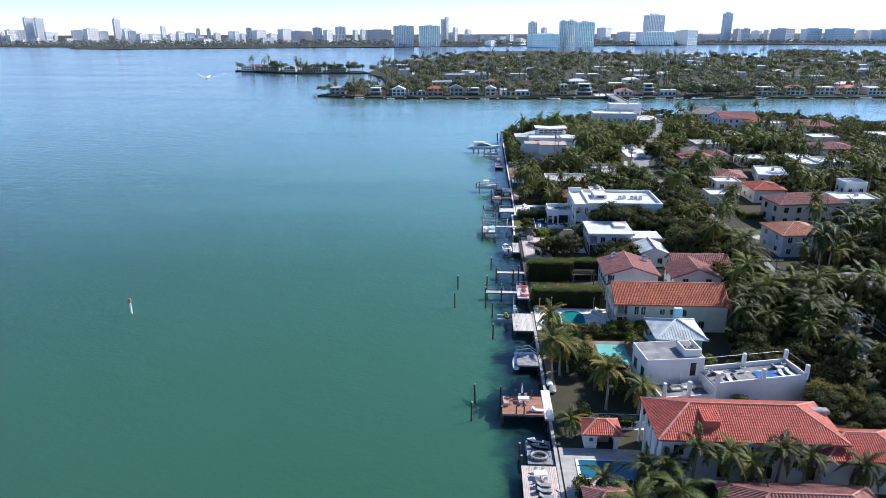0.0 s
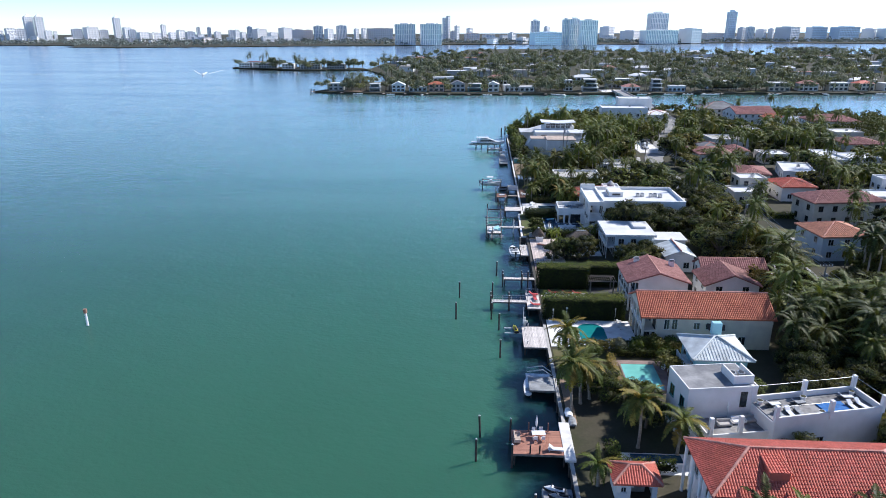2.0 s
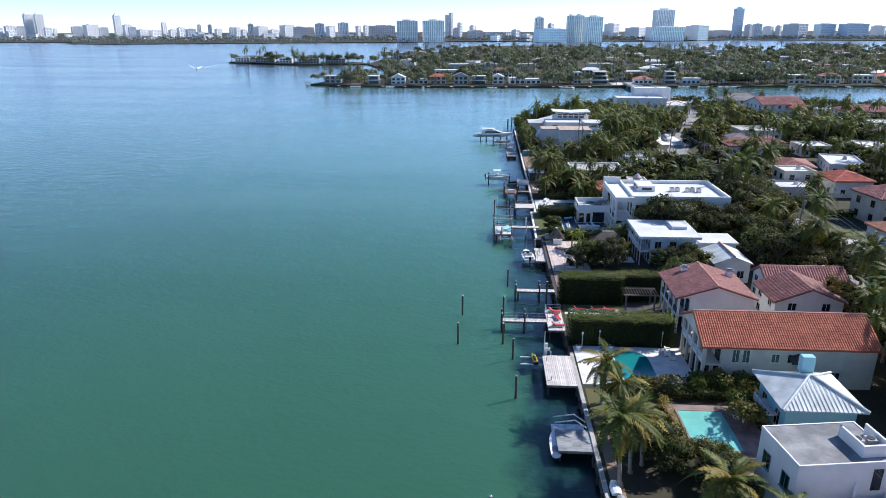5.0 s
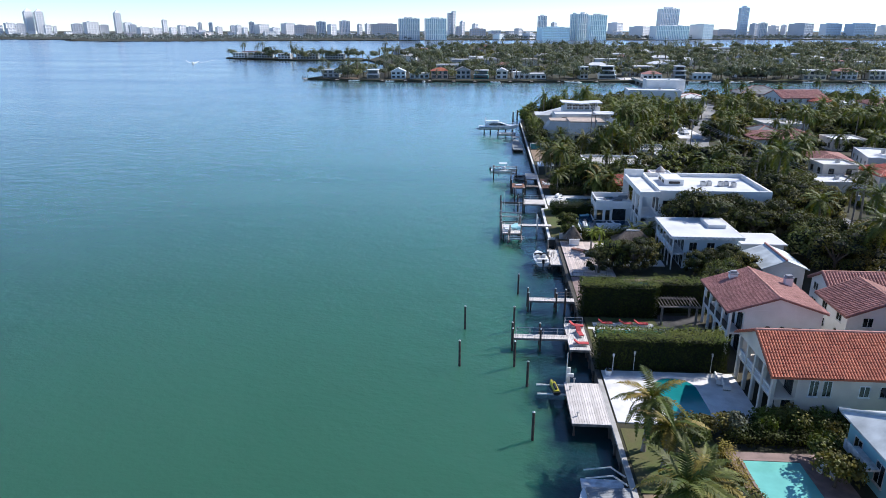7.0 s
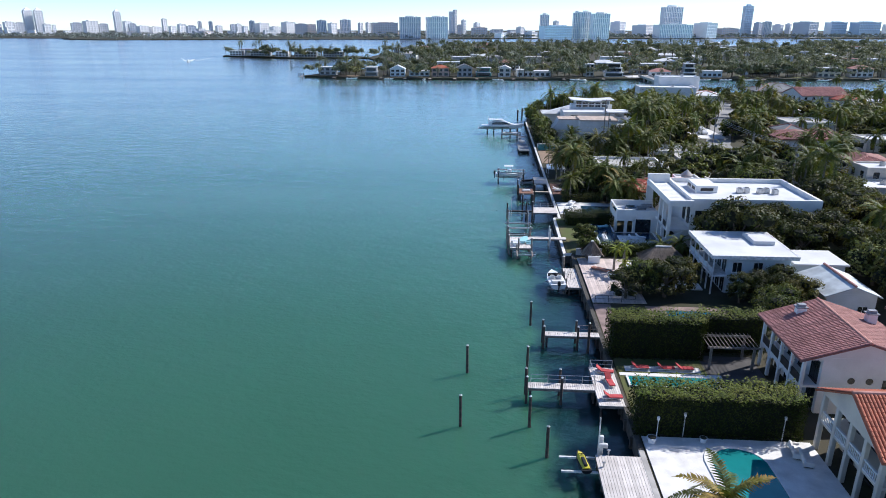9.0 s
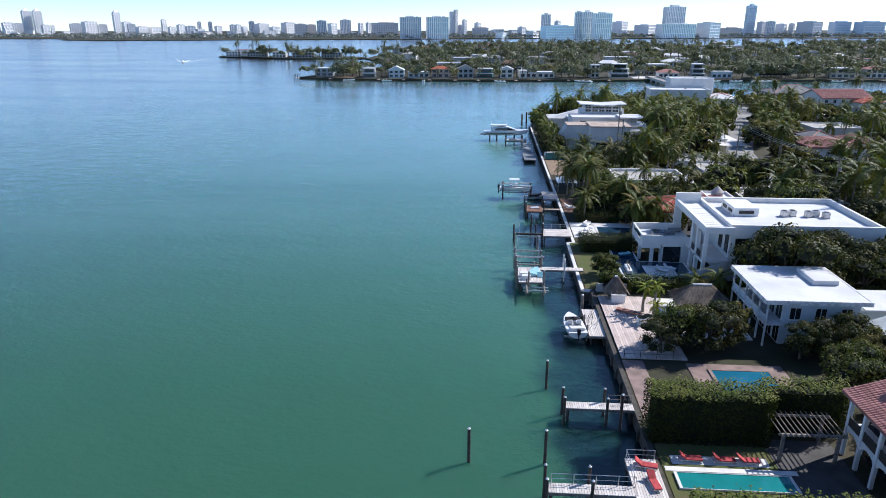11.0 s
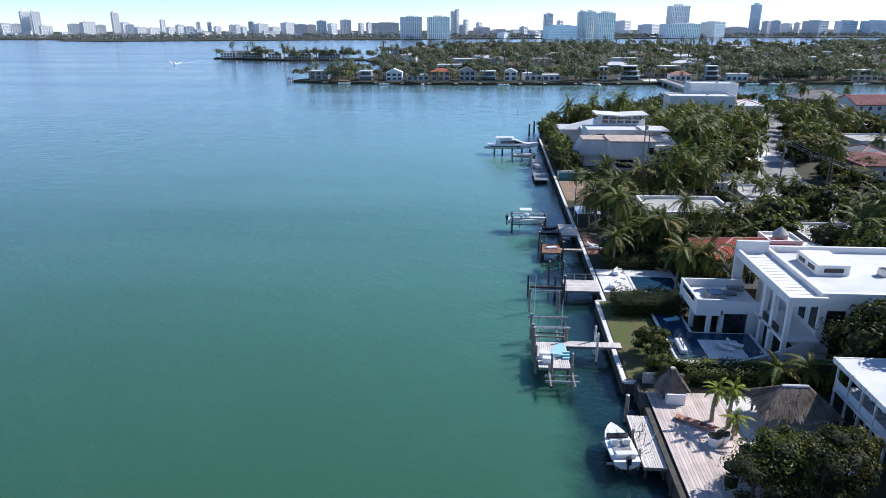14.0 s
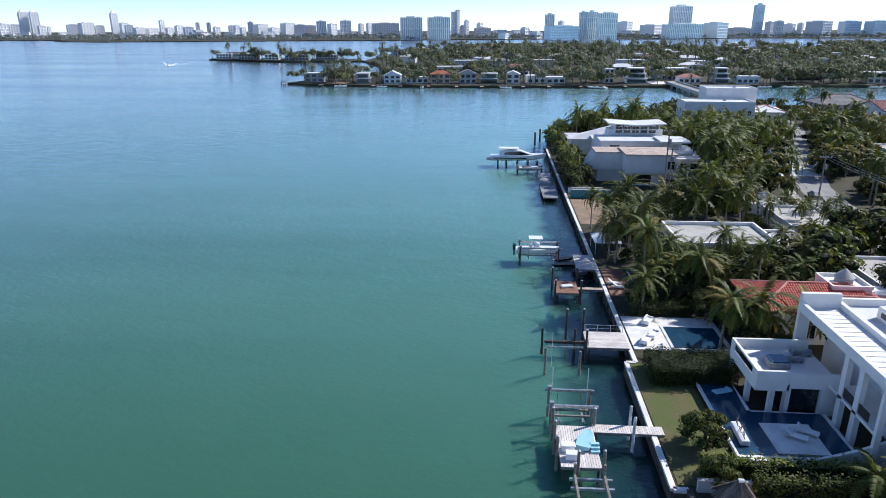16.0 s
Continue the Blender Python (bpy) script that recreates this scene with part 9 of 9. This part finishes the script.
FAR = []  # mesh, pose: joined below
made = {"palm": 0, "tree": 0, "shrub": 0}
y = 20.0
while y < 330:
    step = 3.9 if y < 120 else 4.6 if y < 168 else 4.3
    x = 12.2
    lim = min(175, 0.70 * (y + 40) + 6)
    while x < lim:
        px, py = x + rs.uniform(-1.7, 1.7), y + rs.uniform(-1.7, 1.7)
        near = px < 20
        u, k, turn = rs.random(), rs.randrange(8), rs.uniform(0, 360)
        if px > 11.6 and free(px, py, 0.8 if near or (y > 168 and px < 66) else 2.4):
            if u < (0.42 if y < 168 else 0.80 if px < 40 else 0.62 if px < 64 else 0.34):
                s = rs.uniform(0.8, 1.25) * (0.75 if near else 1) * (0.85 if 296 < py and 40 < px < 96 else 1) * (0.68 if px < 44 and (187 < py < 199 or 226 < py < 259) else 0.6 if 40 < px < 66 and 200 < py < 250 else 1)
                if made["palm"] < 200:
                    palm(px, py, k % 6, s, turn)
                    made["palm"] += 1
                else:
                    m = pose(px, py, G - 0.05, 0, 0, turn) @ Matrix.Scale(s, 4)
                    FAR += [(PALMS[k % 6][1], m), (PALMS[k % 6][3], m)]
            elif u < 0.9:
                s = rs.uniform(0.8, 1.35) * (0.6 if near else 1) * (0.85 if px > 66 else 1.1 if y > 150 else 1) * (0.85 if 296 < py and 40 < px < 96 else 1)
                if made["tree"] < 100:
                    tree(px, py, k, s, turn)
                    made["tree"] += 1
                else:
                    m = pose(px, py, G - 0.05, 0, 0, turn) @ Matrix.Scale(s, 4)
                    FAR += [(TREES[k][0], m), (TREES[k][2], m)]
            elif made["shrub"] < 80:
                shrub(px, py, k % 4, rs.uniform(0.9, 1.8), turn)
                made["shrub"] += 1
        x += step if px < 75 else step * 1.35
    y += step


def joined(name, label, items):
    """One mesh out of many placed copies, with their materials kept."""
    groups = {}
    for me, m in items:
        groups.setdefault(me, []).append(m)
    V, F, MI, mats, base = [], [], [], [], 0
    for me, ms in groups.items():
        co = np.empty(len(me.vertices) * 3)
        me.vertices.foreach_get("co", co)
        co = co.reshape(-1, 3)
        fs = [tuple(p.vertices) for p in me.polygons]
        for mt in me.materials:
            if mt not in mats:
                mats.append(mt)
        mi = [mats.index(me.materials[p.material_index]) for p in me.polygons]
        for m in ms:
            A = np.array(m)
            V.append(co @ A[:3, :3].T + A[:3, 3])
            F += [tuple(i + base for i in f) for f in fs]
            MI += mi
            base += len(co)
    me = bpy.data.meshes.new(name)
    me.from_pydata(np.concatenate(V).tolist(), [], F)
    for m in mats:
        me.materials.append(m)
    me.polygons.foreach_set("material_index", MI)
    me.update()
    return tagged(part(name, me, None), label, "trees", kind="stuff")


if FAR:
    joined("garden_growth", "palms and broadleaf trees crowding the gardens farther off", FAR)


def woods(name, label, spots, mat, seed, leaf, per, hgt, palms=0.35):
    """Far trees, past counting: lumpy crowns of leaf sprays with short trunks and some palm tufts."""
    rnd = np.random.RandomState(seed)
    P, N = [], []
    for x, y, s in spots:
        h = hgt * s * rnd.uniform(0.7, 1.25)
        if rnd.rand() < palms:
            k = per
            a = rnd.uniform(0, 6.283, k)
            r = rnd.uniform(0.1, 2.6, k) * s
            P.append(np.stack([x + r * np.cos(a), y + r * np.sin(a), 1.4 + h * 1.15 - 0.22 * r * r / s], 1))
            N.append(np.stack([np.cos(a) * 0.5, np.sin(a) * 0.5, np.ones(k)], 1))
            continue
        lob = [(x + rnd.uniform(-2.4, 2.4) * s, y + rnd.uniform(-2.4, 2.4) * s, 1.4 + h * rnd.uniform(0.45, 0.8), 2.3 * s, h * 0.3) for _ in range(4)]
        p, n = crown_points(rnd, lob, per // 4)
        P.append(p), N.append(n)
    ob = part(name, leaf_cloud(np.concatenate(P), np.concatenate(N), leaf, rnd, mat, name), None)
    return tagged(ob, label, "woods", kind="stuff")


def inside(poly, x, y):
    c = False
    for (x0, y0), (x1, y1) in zip(poly, poly[1:] + poly[:1]):
        if (y0 > y) != (y1 > y) and x < (x1 - x0) * (y - y0) / (y1 - y0) + x0:
            c = not c
    return c


rs = random.Random(5)
ISLE_HOUSES = []


def isle_window(t, x, y, z, w, h):
    return part("window", boxes((x - w / 2, y - 0.05, z, x + w / 2, y + 0.05, z + h)), M_DARKGLASS, t)


def isle_house(x, y, w, d, h, roof, wall_mat, roof_mat, windows=True, turn=None, label="waterside house among trees on the far island"):
    """A house across the channel: walls, storeys of windows facing the water, a flat, hipped or gabled roof."""
    ISLE_HOUSES.append((x, y, w, d))
    t = thing("island_house", label, "house", pose(x, y, 1.4, 0, 0, rs.uniform(-8, 8) if turn is None else turn), "far island houses")
    part("wall", boxes((-w / 2, -d / 2, -0.3, w / 2, d / 2, h)), wall_mat, t)
    e = 0.6
    if roof == "flat":
        part("roof", boxes((-w / 2 - 0.4, -d / 2 - 0.4, h, w / 2 + 0.4, d / 2 + 0.4, h + 0.5)), roof_mat, t)
    elif roof == "gable":  # gable end to the water
        part("roof", faces_bm(*gable_solid(-w / 2 - e, -d / 2 - e, w / 2 + e, d / 2 + e, h, h + 0.1, h + w * 0.26, "y")), roof_mat, t)
        part("pediment", faces_bm([(-w / 2, -d / 2 - e - 0.03, h + 0.15), (w / 2, -d / 2 - e - 0.03, h + 0.15), (0, -d / 2 - e - 0.03, h + w * 0.22)], [(0, 1, 2)]), wall_mat, t)
    else:
        q = min(w, d) / 2
        c = (-w / 2 - e, -d / 2 - e, h), (w / 2 + e, -d / 2 - e, h), (w / 2 + e, d / 2 + e, h), (-w / 2 - e, d / 2 + e, h)
        part("roof", faces_bm([*c, (-w / 2 + q, 0, h + 2.2), (w / 2 - q, 0, h + 2.2)], [(0, 1, 5, 4), (1, 2, 5), (2, 3, 4, 5), (3, 0, 4), (3, 2, 1, 0)]), roof_mat, t)
    if windows:
        floors = max(1, round(h / 3.1))
        n = max(2, int(w / 3.4))
        for f in range(floors):
            for k in range(n):
                isle_window(t, -w / 2 + w * (k + 0.5) / n, -d / 2, 0.7 + h / floors * f, w / n * 0.62, min(1.9, h / floors - 1.1))
    return t


def terraced(x, y, w, d, floors, wall_mat, label):
    """Stacked white floors, each with a glass band set back behind its terrace slab."""
    ISLE_HOUSES.append((x, y, w, d))
    t = thing("island_house", label, "house", pose(x, y, 1.4, 0, 0, rs.uniform(-4, 4)), "far island houses")
    for f in range(floors):
        s = 1.0 - 0.12 * f
        part("storey", boxes((-w / 2 * s, -d / 2 + 1.6 + f, 3.2 * f - 0.2, w / 2 * s, d / 2, 3.2 * f + 2.9)), wall_mat, t)
        part("glass_band", boxes((-w / 2 * s + 0.6, -d / 2 + 1.5 + f, 3.2 * f + 0.5, w / 2 * s - 0.6, -d / 2 + 1.62 + f, 3.2 * f + 2.5)), M_DARKGLASS, t, "long dark glass front")
        part("terrace_slab", boxes((-w / 2 * s - 0.5, -d / 2 + f, 3.2 * f + 2.9, w / 2 * s + 0.5, d / 2 + 0.3, 3.2 * f + 3.3)), M_WHITEROOF, t)


# the row along the channel, from the point eastwards
isle_house(-129, 558, 13, 9, 5.6, "flat", M_GREYWALL, M_WHITEROOF, label="grey house with a white flat roof behind trees")
terraced(-94, 549, 9, 10, 2, M_GREYWALL, "dark modern house with white roof slabs at the water")
isle_house(-74, 549, 11, 10, 5.2, "gable", M_PALEBLUE, M_PALEBLUE, label="pale blue gabled house at the water")
isle_house(-58, 551, 15, 9, 3.6, "flat", M_PALEBLUE, M_WHITEROOF, label="low pale house with a white roof at the water")
isle_house(-42, 550, 13, 10, 6.0, "hip", M_PINK, M_TILE_ORANGE, label="two-storey house with an orange tile roof at the water")
isle_house(-24, 550, 11, 10, 6.2, "gable", M_GREYWALL, M_GREYROOF, label="grey gabled house with columns at the water")
terraced(-9.5, 550, 11, 10, 2, M_TEAL, "teal glass box house with white slabs")
isle_house(6, 551, 9, 9, 5.8, "gable", M_STUCCO, M_WHITEROOF, label="white gabled house at the water")
isle_house(21, 553, 12, 9, 4.6, "flat", M_STUCCO, M_WHITEROOF)
isle_house(34, 553, 12, 9, 3.6, "flat", M_STUCCO, M_WHITEROOF)
isle_house(69, 557, 6, 8, 8.6, "flat", M_STUCCO, M_WHITEROOF, label="narrow tall white house between trees")
terraced(87, 556, 13, 14, 3, M_STUCCO, "white three-storey house with stepped terraces")
isle_house(121, 556, 14, 9, 3.8, "hip", M_STUCCO, M_TILE_PINK)
terraced(142, 556, 9, 10, 3, M_GREYWALL, "grey three-storey house with white slabs")
isle_house(158, 556, 14, 9, 4.2, "flat", M_PALEBLUE, M_WHITEROOF)
terraced(204, 580, 24, 12, 2, M_STUCCO, "long white villa set back from the water")
isle_house(243, 560, 16, 11, 6.4, "flat", M_CREAM, M_WHITEROOF)
isle_house(268, 564, 15, 10, 6.0, "hip", M_STUCCO, M_TILE_PINK)
isle_house(292, 564, 15, 11, 6.2, "flat", M_CREAM, M_WHITEROOF)
isle_house(314, 566, 14, 10, 6.0, "hip", M_CREAM, M_TILE_RED)
isle_house(338, 568, 17, 11, 5.6, "flat", M_STUCCO, M_WHITEROOF)
isle_house(366, 570, 17, 11, 6.0, "flat", M_GREYWALL, M_WHITEROOF)
isle_house(392, 572, 15, 11, 6.0, "hip", M_STUCCO, M_TILE_PINK)
isle_house(418, 574, 17, 11, 6.0, "flat", M_STUCCO, M_WHITEROOF)
walls = (M_STUCCO, M_CREAM, M_PALEBLUE, M_STUCCO, M_GREYWALL, M_STUCCO)
roofs = (M_WHITEROOF, M_WHITEROOF, M_WHITEROOF, M_GRAVELROOF, M_WHITEROOF, M_TILE_PINK)
for k in range(330):  # houses deeper in
    x, y = rs.uniform(-330, 760), 575 + 700 * rs.random() ** 1.3
    if len(ISLE_HOUSES) < 112 and inside(ISLE, x - 14, y - 14) and inside(ISLE, x + 14, y + 14) and all(abs(x - a) > 24 or abs(y - b) > 24 for a, b, *_ in ISLE_HOUSES) and x < 0.78 * (y + 40):
        j = rs.randrange(6)
        isle_house(x, y, rs.uniform(13, 24), rs.uniform(9, 13), rs.choice((4.4, 6.4, 7.4)), "flat" if rs.random() < 0.8 else "hip", walls[j], roofs[rs.randrange(6)], y < 640)
for x, y, w in ((-322, 882, 18), (-290, 876, 24), (-258, 862, 16), (-226, 852, 26), (-194, 858, 24)):
    isle_house(x, y, w, 9, 5.8, "flat", M_GREYWALL if w > 20 else M_STUCCO, M_WHITEROOF)
slab("pavement_beach", M_DIRT, -120, 541, -104, 553, 1.46, "bare sandy lot at the water", "ground")
slab("ground_isle_lawn", M_GRASS, 211, 546, 227, 560, 1.46, "bright lawn at the water across the channel", "lawn")
slab("pavement_landing", M_PATIO, 96, 545, 116, 566, 1.5, "pale paved landing of the bridge")


def shore(x):
    return float(np.interp(x, [p[0] for p in ISLE[:8]], [p[1] for p in ISLE[:8]]))


def jetty(x, length, lift=False):
    y = shore(x)
    t = thing("jetty", "small timber jetty on piles across the channel", "jetty", pose(x, y, 0), "far jetties")
    part("deck", boxes((-1.2, -length, 1.0, 1.2, 0.5, 1.25)), M_DECK_TAN, t)
    for sx in (-1.3, 1.3):
        for k in range(2):
            part("pile", tubes(((sx, -length + k * length * 0.6, -2), (sx, -length + k * length * 0.6, 3.6 if lift else 2.2), 0.22), n=6), M_PILE, t)


for x, n in ((-147, 7), (-120, 5), (-84, 5), (-66, 5), (-48, 4), (-30, 5), (-14, 5), (12, 5), (28, 5), (48, 5), (76, 5), (132, 5), (166, 5), (190, 5), (236, 5), (262, 5), (302, 5)):
    jetty(x, n, x < -140 or n > 5)
for x, L, tn in ((-106, 8.5, 10), (-78, 7, 0), (-52, 7, 90), (1, 8, 170), (58, 13, 150), (126, 8, 0), (148, 9, 5), (163, 9, 0), (181, 15, 4), (231, 9, 0), (272, 9, 90), (318, 10, 0)):
    runabout(x, shore(x) - 4.5, 0.05, tn, L, L * 0.3)


def light_tree(seed, h, spread, mat, lobes=8, per=13, leaf=1.0):
    """A far broadleaf: a lumpy crown of a few large sprays on a short stem."""
    rnd = np.random.RandomState(seed)
    L = []
    for k in range(lobes):
        a, r = k * 2.4 + rnd.uniform(-0.4, 0.4), spread * 0.62 * math.sqrt((k + 0.3) / lobes)
        L.append((r * math.cos(a), r * math.sin(a), h * (0.74 - 0.30 * r / spread + rnd.uniform(-0.14, 0.10)), spread * rnd.uniform(0.30, 0.44), h * rnd.uniform(0.15, 0.24)))
    P, N = crown_points(rnd, L, per)
    return leaf_cloud(P, N, leaf, rnd, mat, "far_crown", 0.7)


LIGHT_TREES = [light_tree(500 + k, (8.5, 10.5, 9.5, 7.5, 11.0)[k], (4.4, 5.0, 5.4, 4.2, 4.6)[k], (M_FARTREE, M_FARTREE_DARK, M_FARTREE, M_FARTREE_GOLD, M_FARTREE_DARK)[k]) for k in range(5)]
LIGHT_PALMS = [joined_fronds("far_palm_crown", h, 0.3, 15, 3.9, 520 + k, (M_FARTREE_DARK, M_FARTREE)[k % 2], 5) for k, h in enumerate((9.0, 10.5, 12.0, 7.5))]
LIGHT_STEMS = [trunk_mesh("far_palm_stem", h, 0.24, 0.16, 0.3, M_TRUNK, 1, 4) for h in (9.0, 10.5, 12.0, 7.5)]
items = []


def far_plant(x, y, size, palms=0.4):
    m = pose(x, y, 1.3, 0, 0, rs.uniform(0, 360)) @ Matrix.Scale(size, 4)
    if rs.random() < palms:
        k = rs.randrange(4)
        items.extend([(LIGHT_PALMS[k], m), (LIGHT_STEMS[k], m)])
    else:
        items.append((LIGHT_TREES[rs.choice((0, 0, 1, 2, 2, 3, 4))], m))


def clear_of_houses(x, y):
    return all(abs(x - a) > w / 2 + 2.0 or not (-d / 2 - (10 if y < 565 else 1.5) < y - b < d / 2 + 2) for a, b, w, d in ISLE_HOUSES) and not (96 < x < 116 and y < 572)


for k in range(2700):
    y = 536 + 750 * rs.random() ** 1.7
    x = rs.uniform(-350, 0.74 * (y + 40) + 20)
    if inside(ISLE, x, y) and inside(ISLE, x, y - 4) and clear_of_houses(x, y):
        far_plant(x, y, rs.uniform(0.8, 1.25) * (1.0 if y < 700 else 1.25), 0.35)
for k in range(230):
    x, y = rs.uniform(-344, -150), rs.uniform(833, 902)
    if inside(ISLE, x, y) and inside(ISLE, x, y - 5) and (clear_of_houses(x, y) or rs.random() < 0.3):
        far_plant(x, y, rs.uniform(0.9, 1.3), 0.25)
for k in range(420):  # palms and shrubs between the waterside houses
    x = rs.uniform(-140, 420)
    y = shore(x) + rs.uniform(5, 30)
    if clear_of_houses(x, y) or rs.random() < 0.2:
        far_plant(x, y, rs.uniform(0.6, 1.15), 0.45)
joined("distant_trees", "dense palms and garden trees over the far island", items)
spots = []
for k in range(700):
    x, y = rs.uniform(14, 250), rs.uniform(326, 418)
    if inside(HOME, x, y) and inside(HOME, x - 4, y) and inside(HOME, x, y + 5) and road_free(x, y) and free(x, y, 3) and x < 0.74 * (y + 40):
        spots.append((x, y, rs.uniform(0.5, 0.95)))
for k in range(900):
    x, y = rs.uniform(120, 260), rs.uniform(150, 345)
    if free(x, y, 2) and x < 0.72 * (y + 40) + 12 and x > min(175, 0.70 * (y + 40) + 6):
        spots.append((x, y, rs.uniform(0.9, 1.4)))
woods("grove", "dense dark green trees at the end of the island", spots, M_LEAF_LIGHT, 4, 0.55, 130, 6.4, palms=0.0)
spots = []
for k in range(3000):
    u = rs.random()
    x = -1750 + 4300 * u
    yb = np.interp(x, [p[0] for p in REMOTE_L[:14]], [p[1] for p in REMOTE_L[:14]])
    y = yb + 8 + (900 if x < -150 else 420) * rs.random() ** 1.3
    spots.append((x, y, rs.uniform(1.3, 2.3)))
for k in range(160):
    x, y = rs.uniform(600, 750), rs.uniform(1412, 1480)
    if inside(SPIT, x, y):
        spots.append((x, y, rs.uniform(0.8, 1.4)))
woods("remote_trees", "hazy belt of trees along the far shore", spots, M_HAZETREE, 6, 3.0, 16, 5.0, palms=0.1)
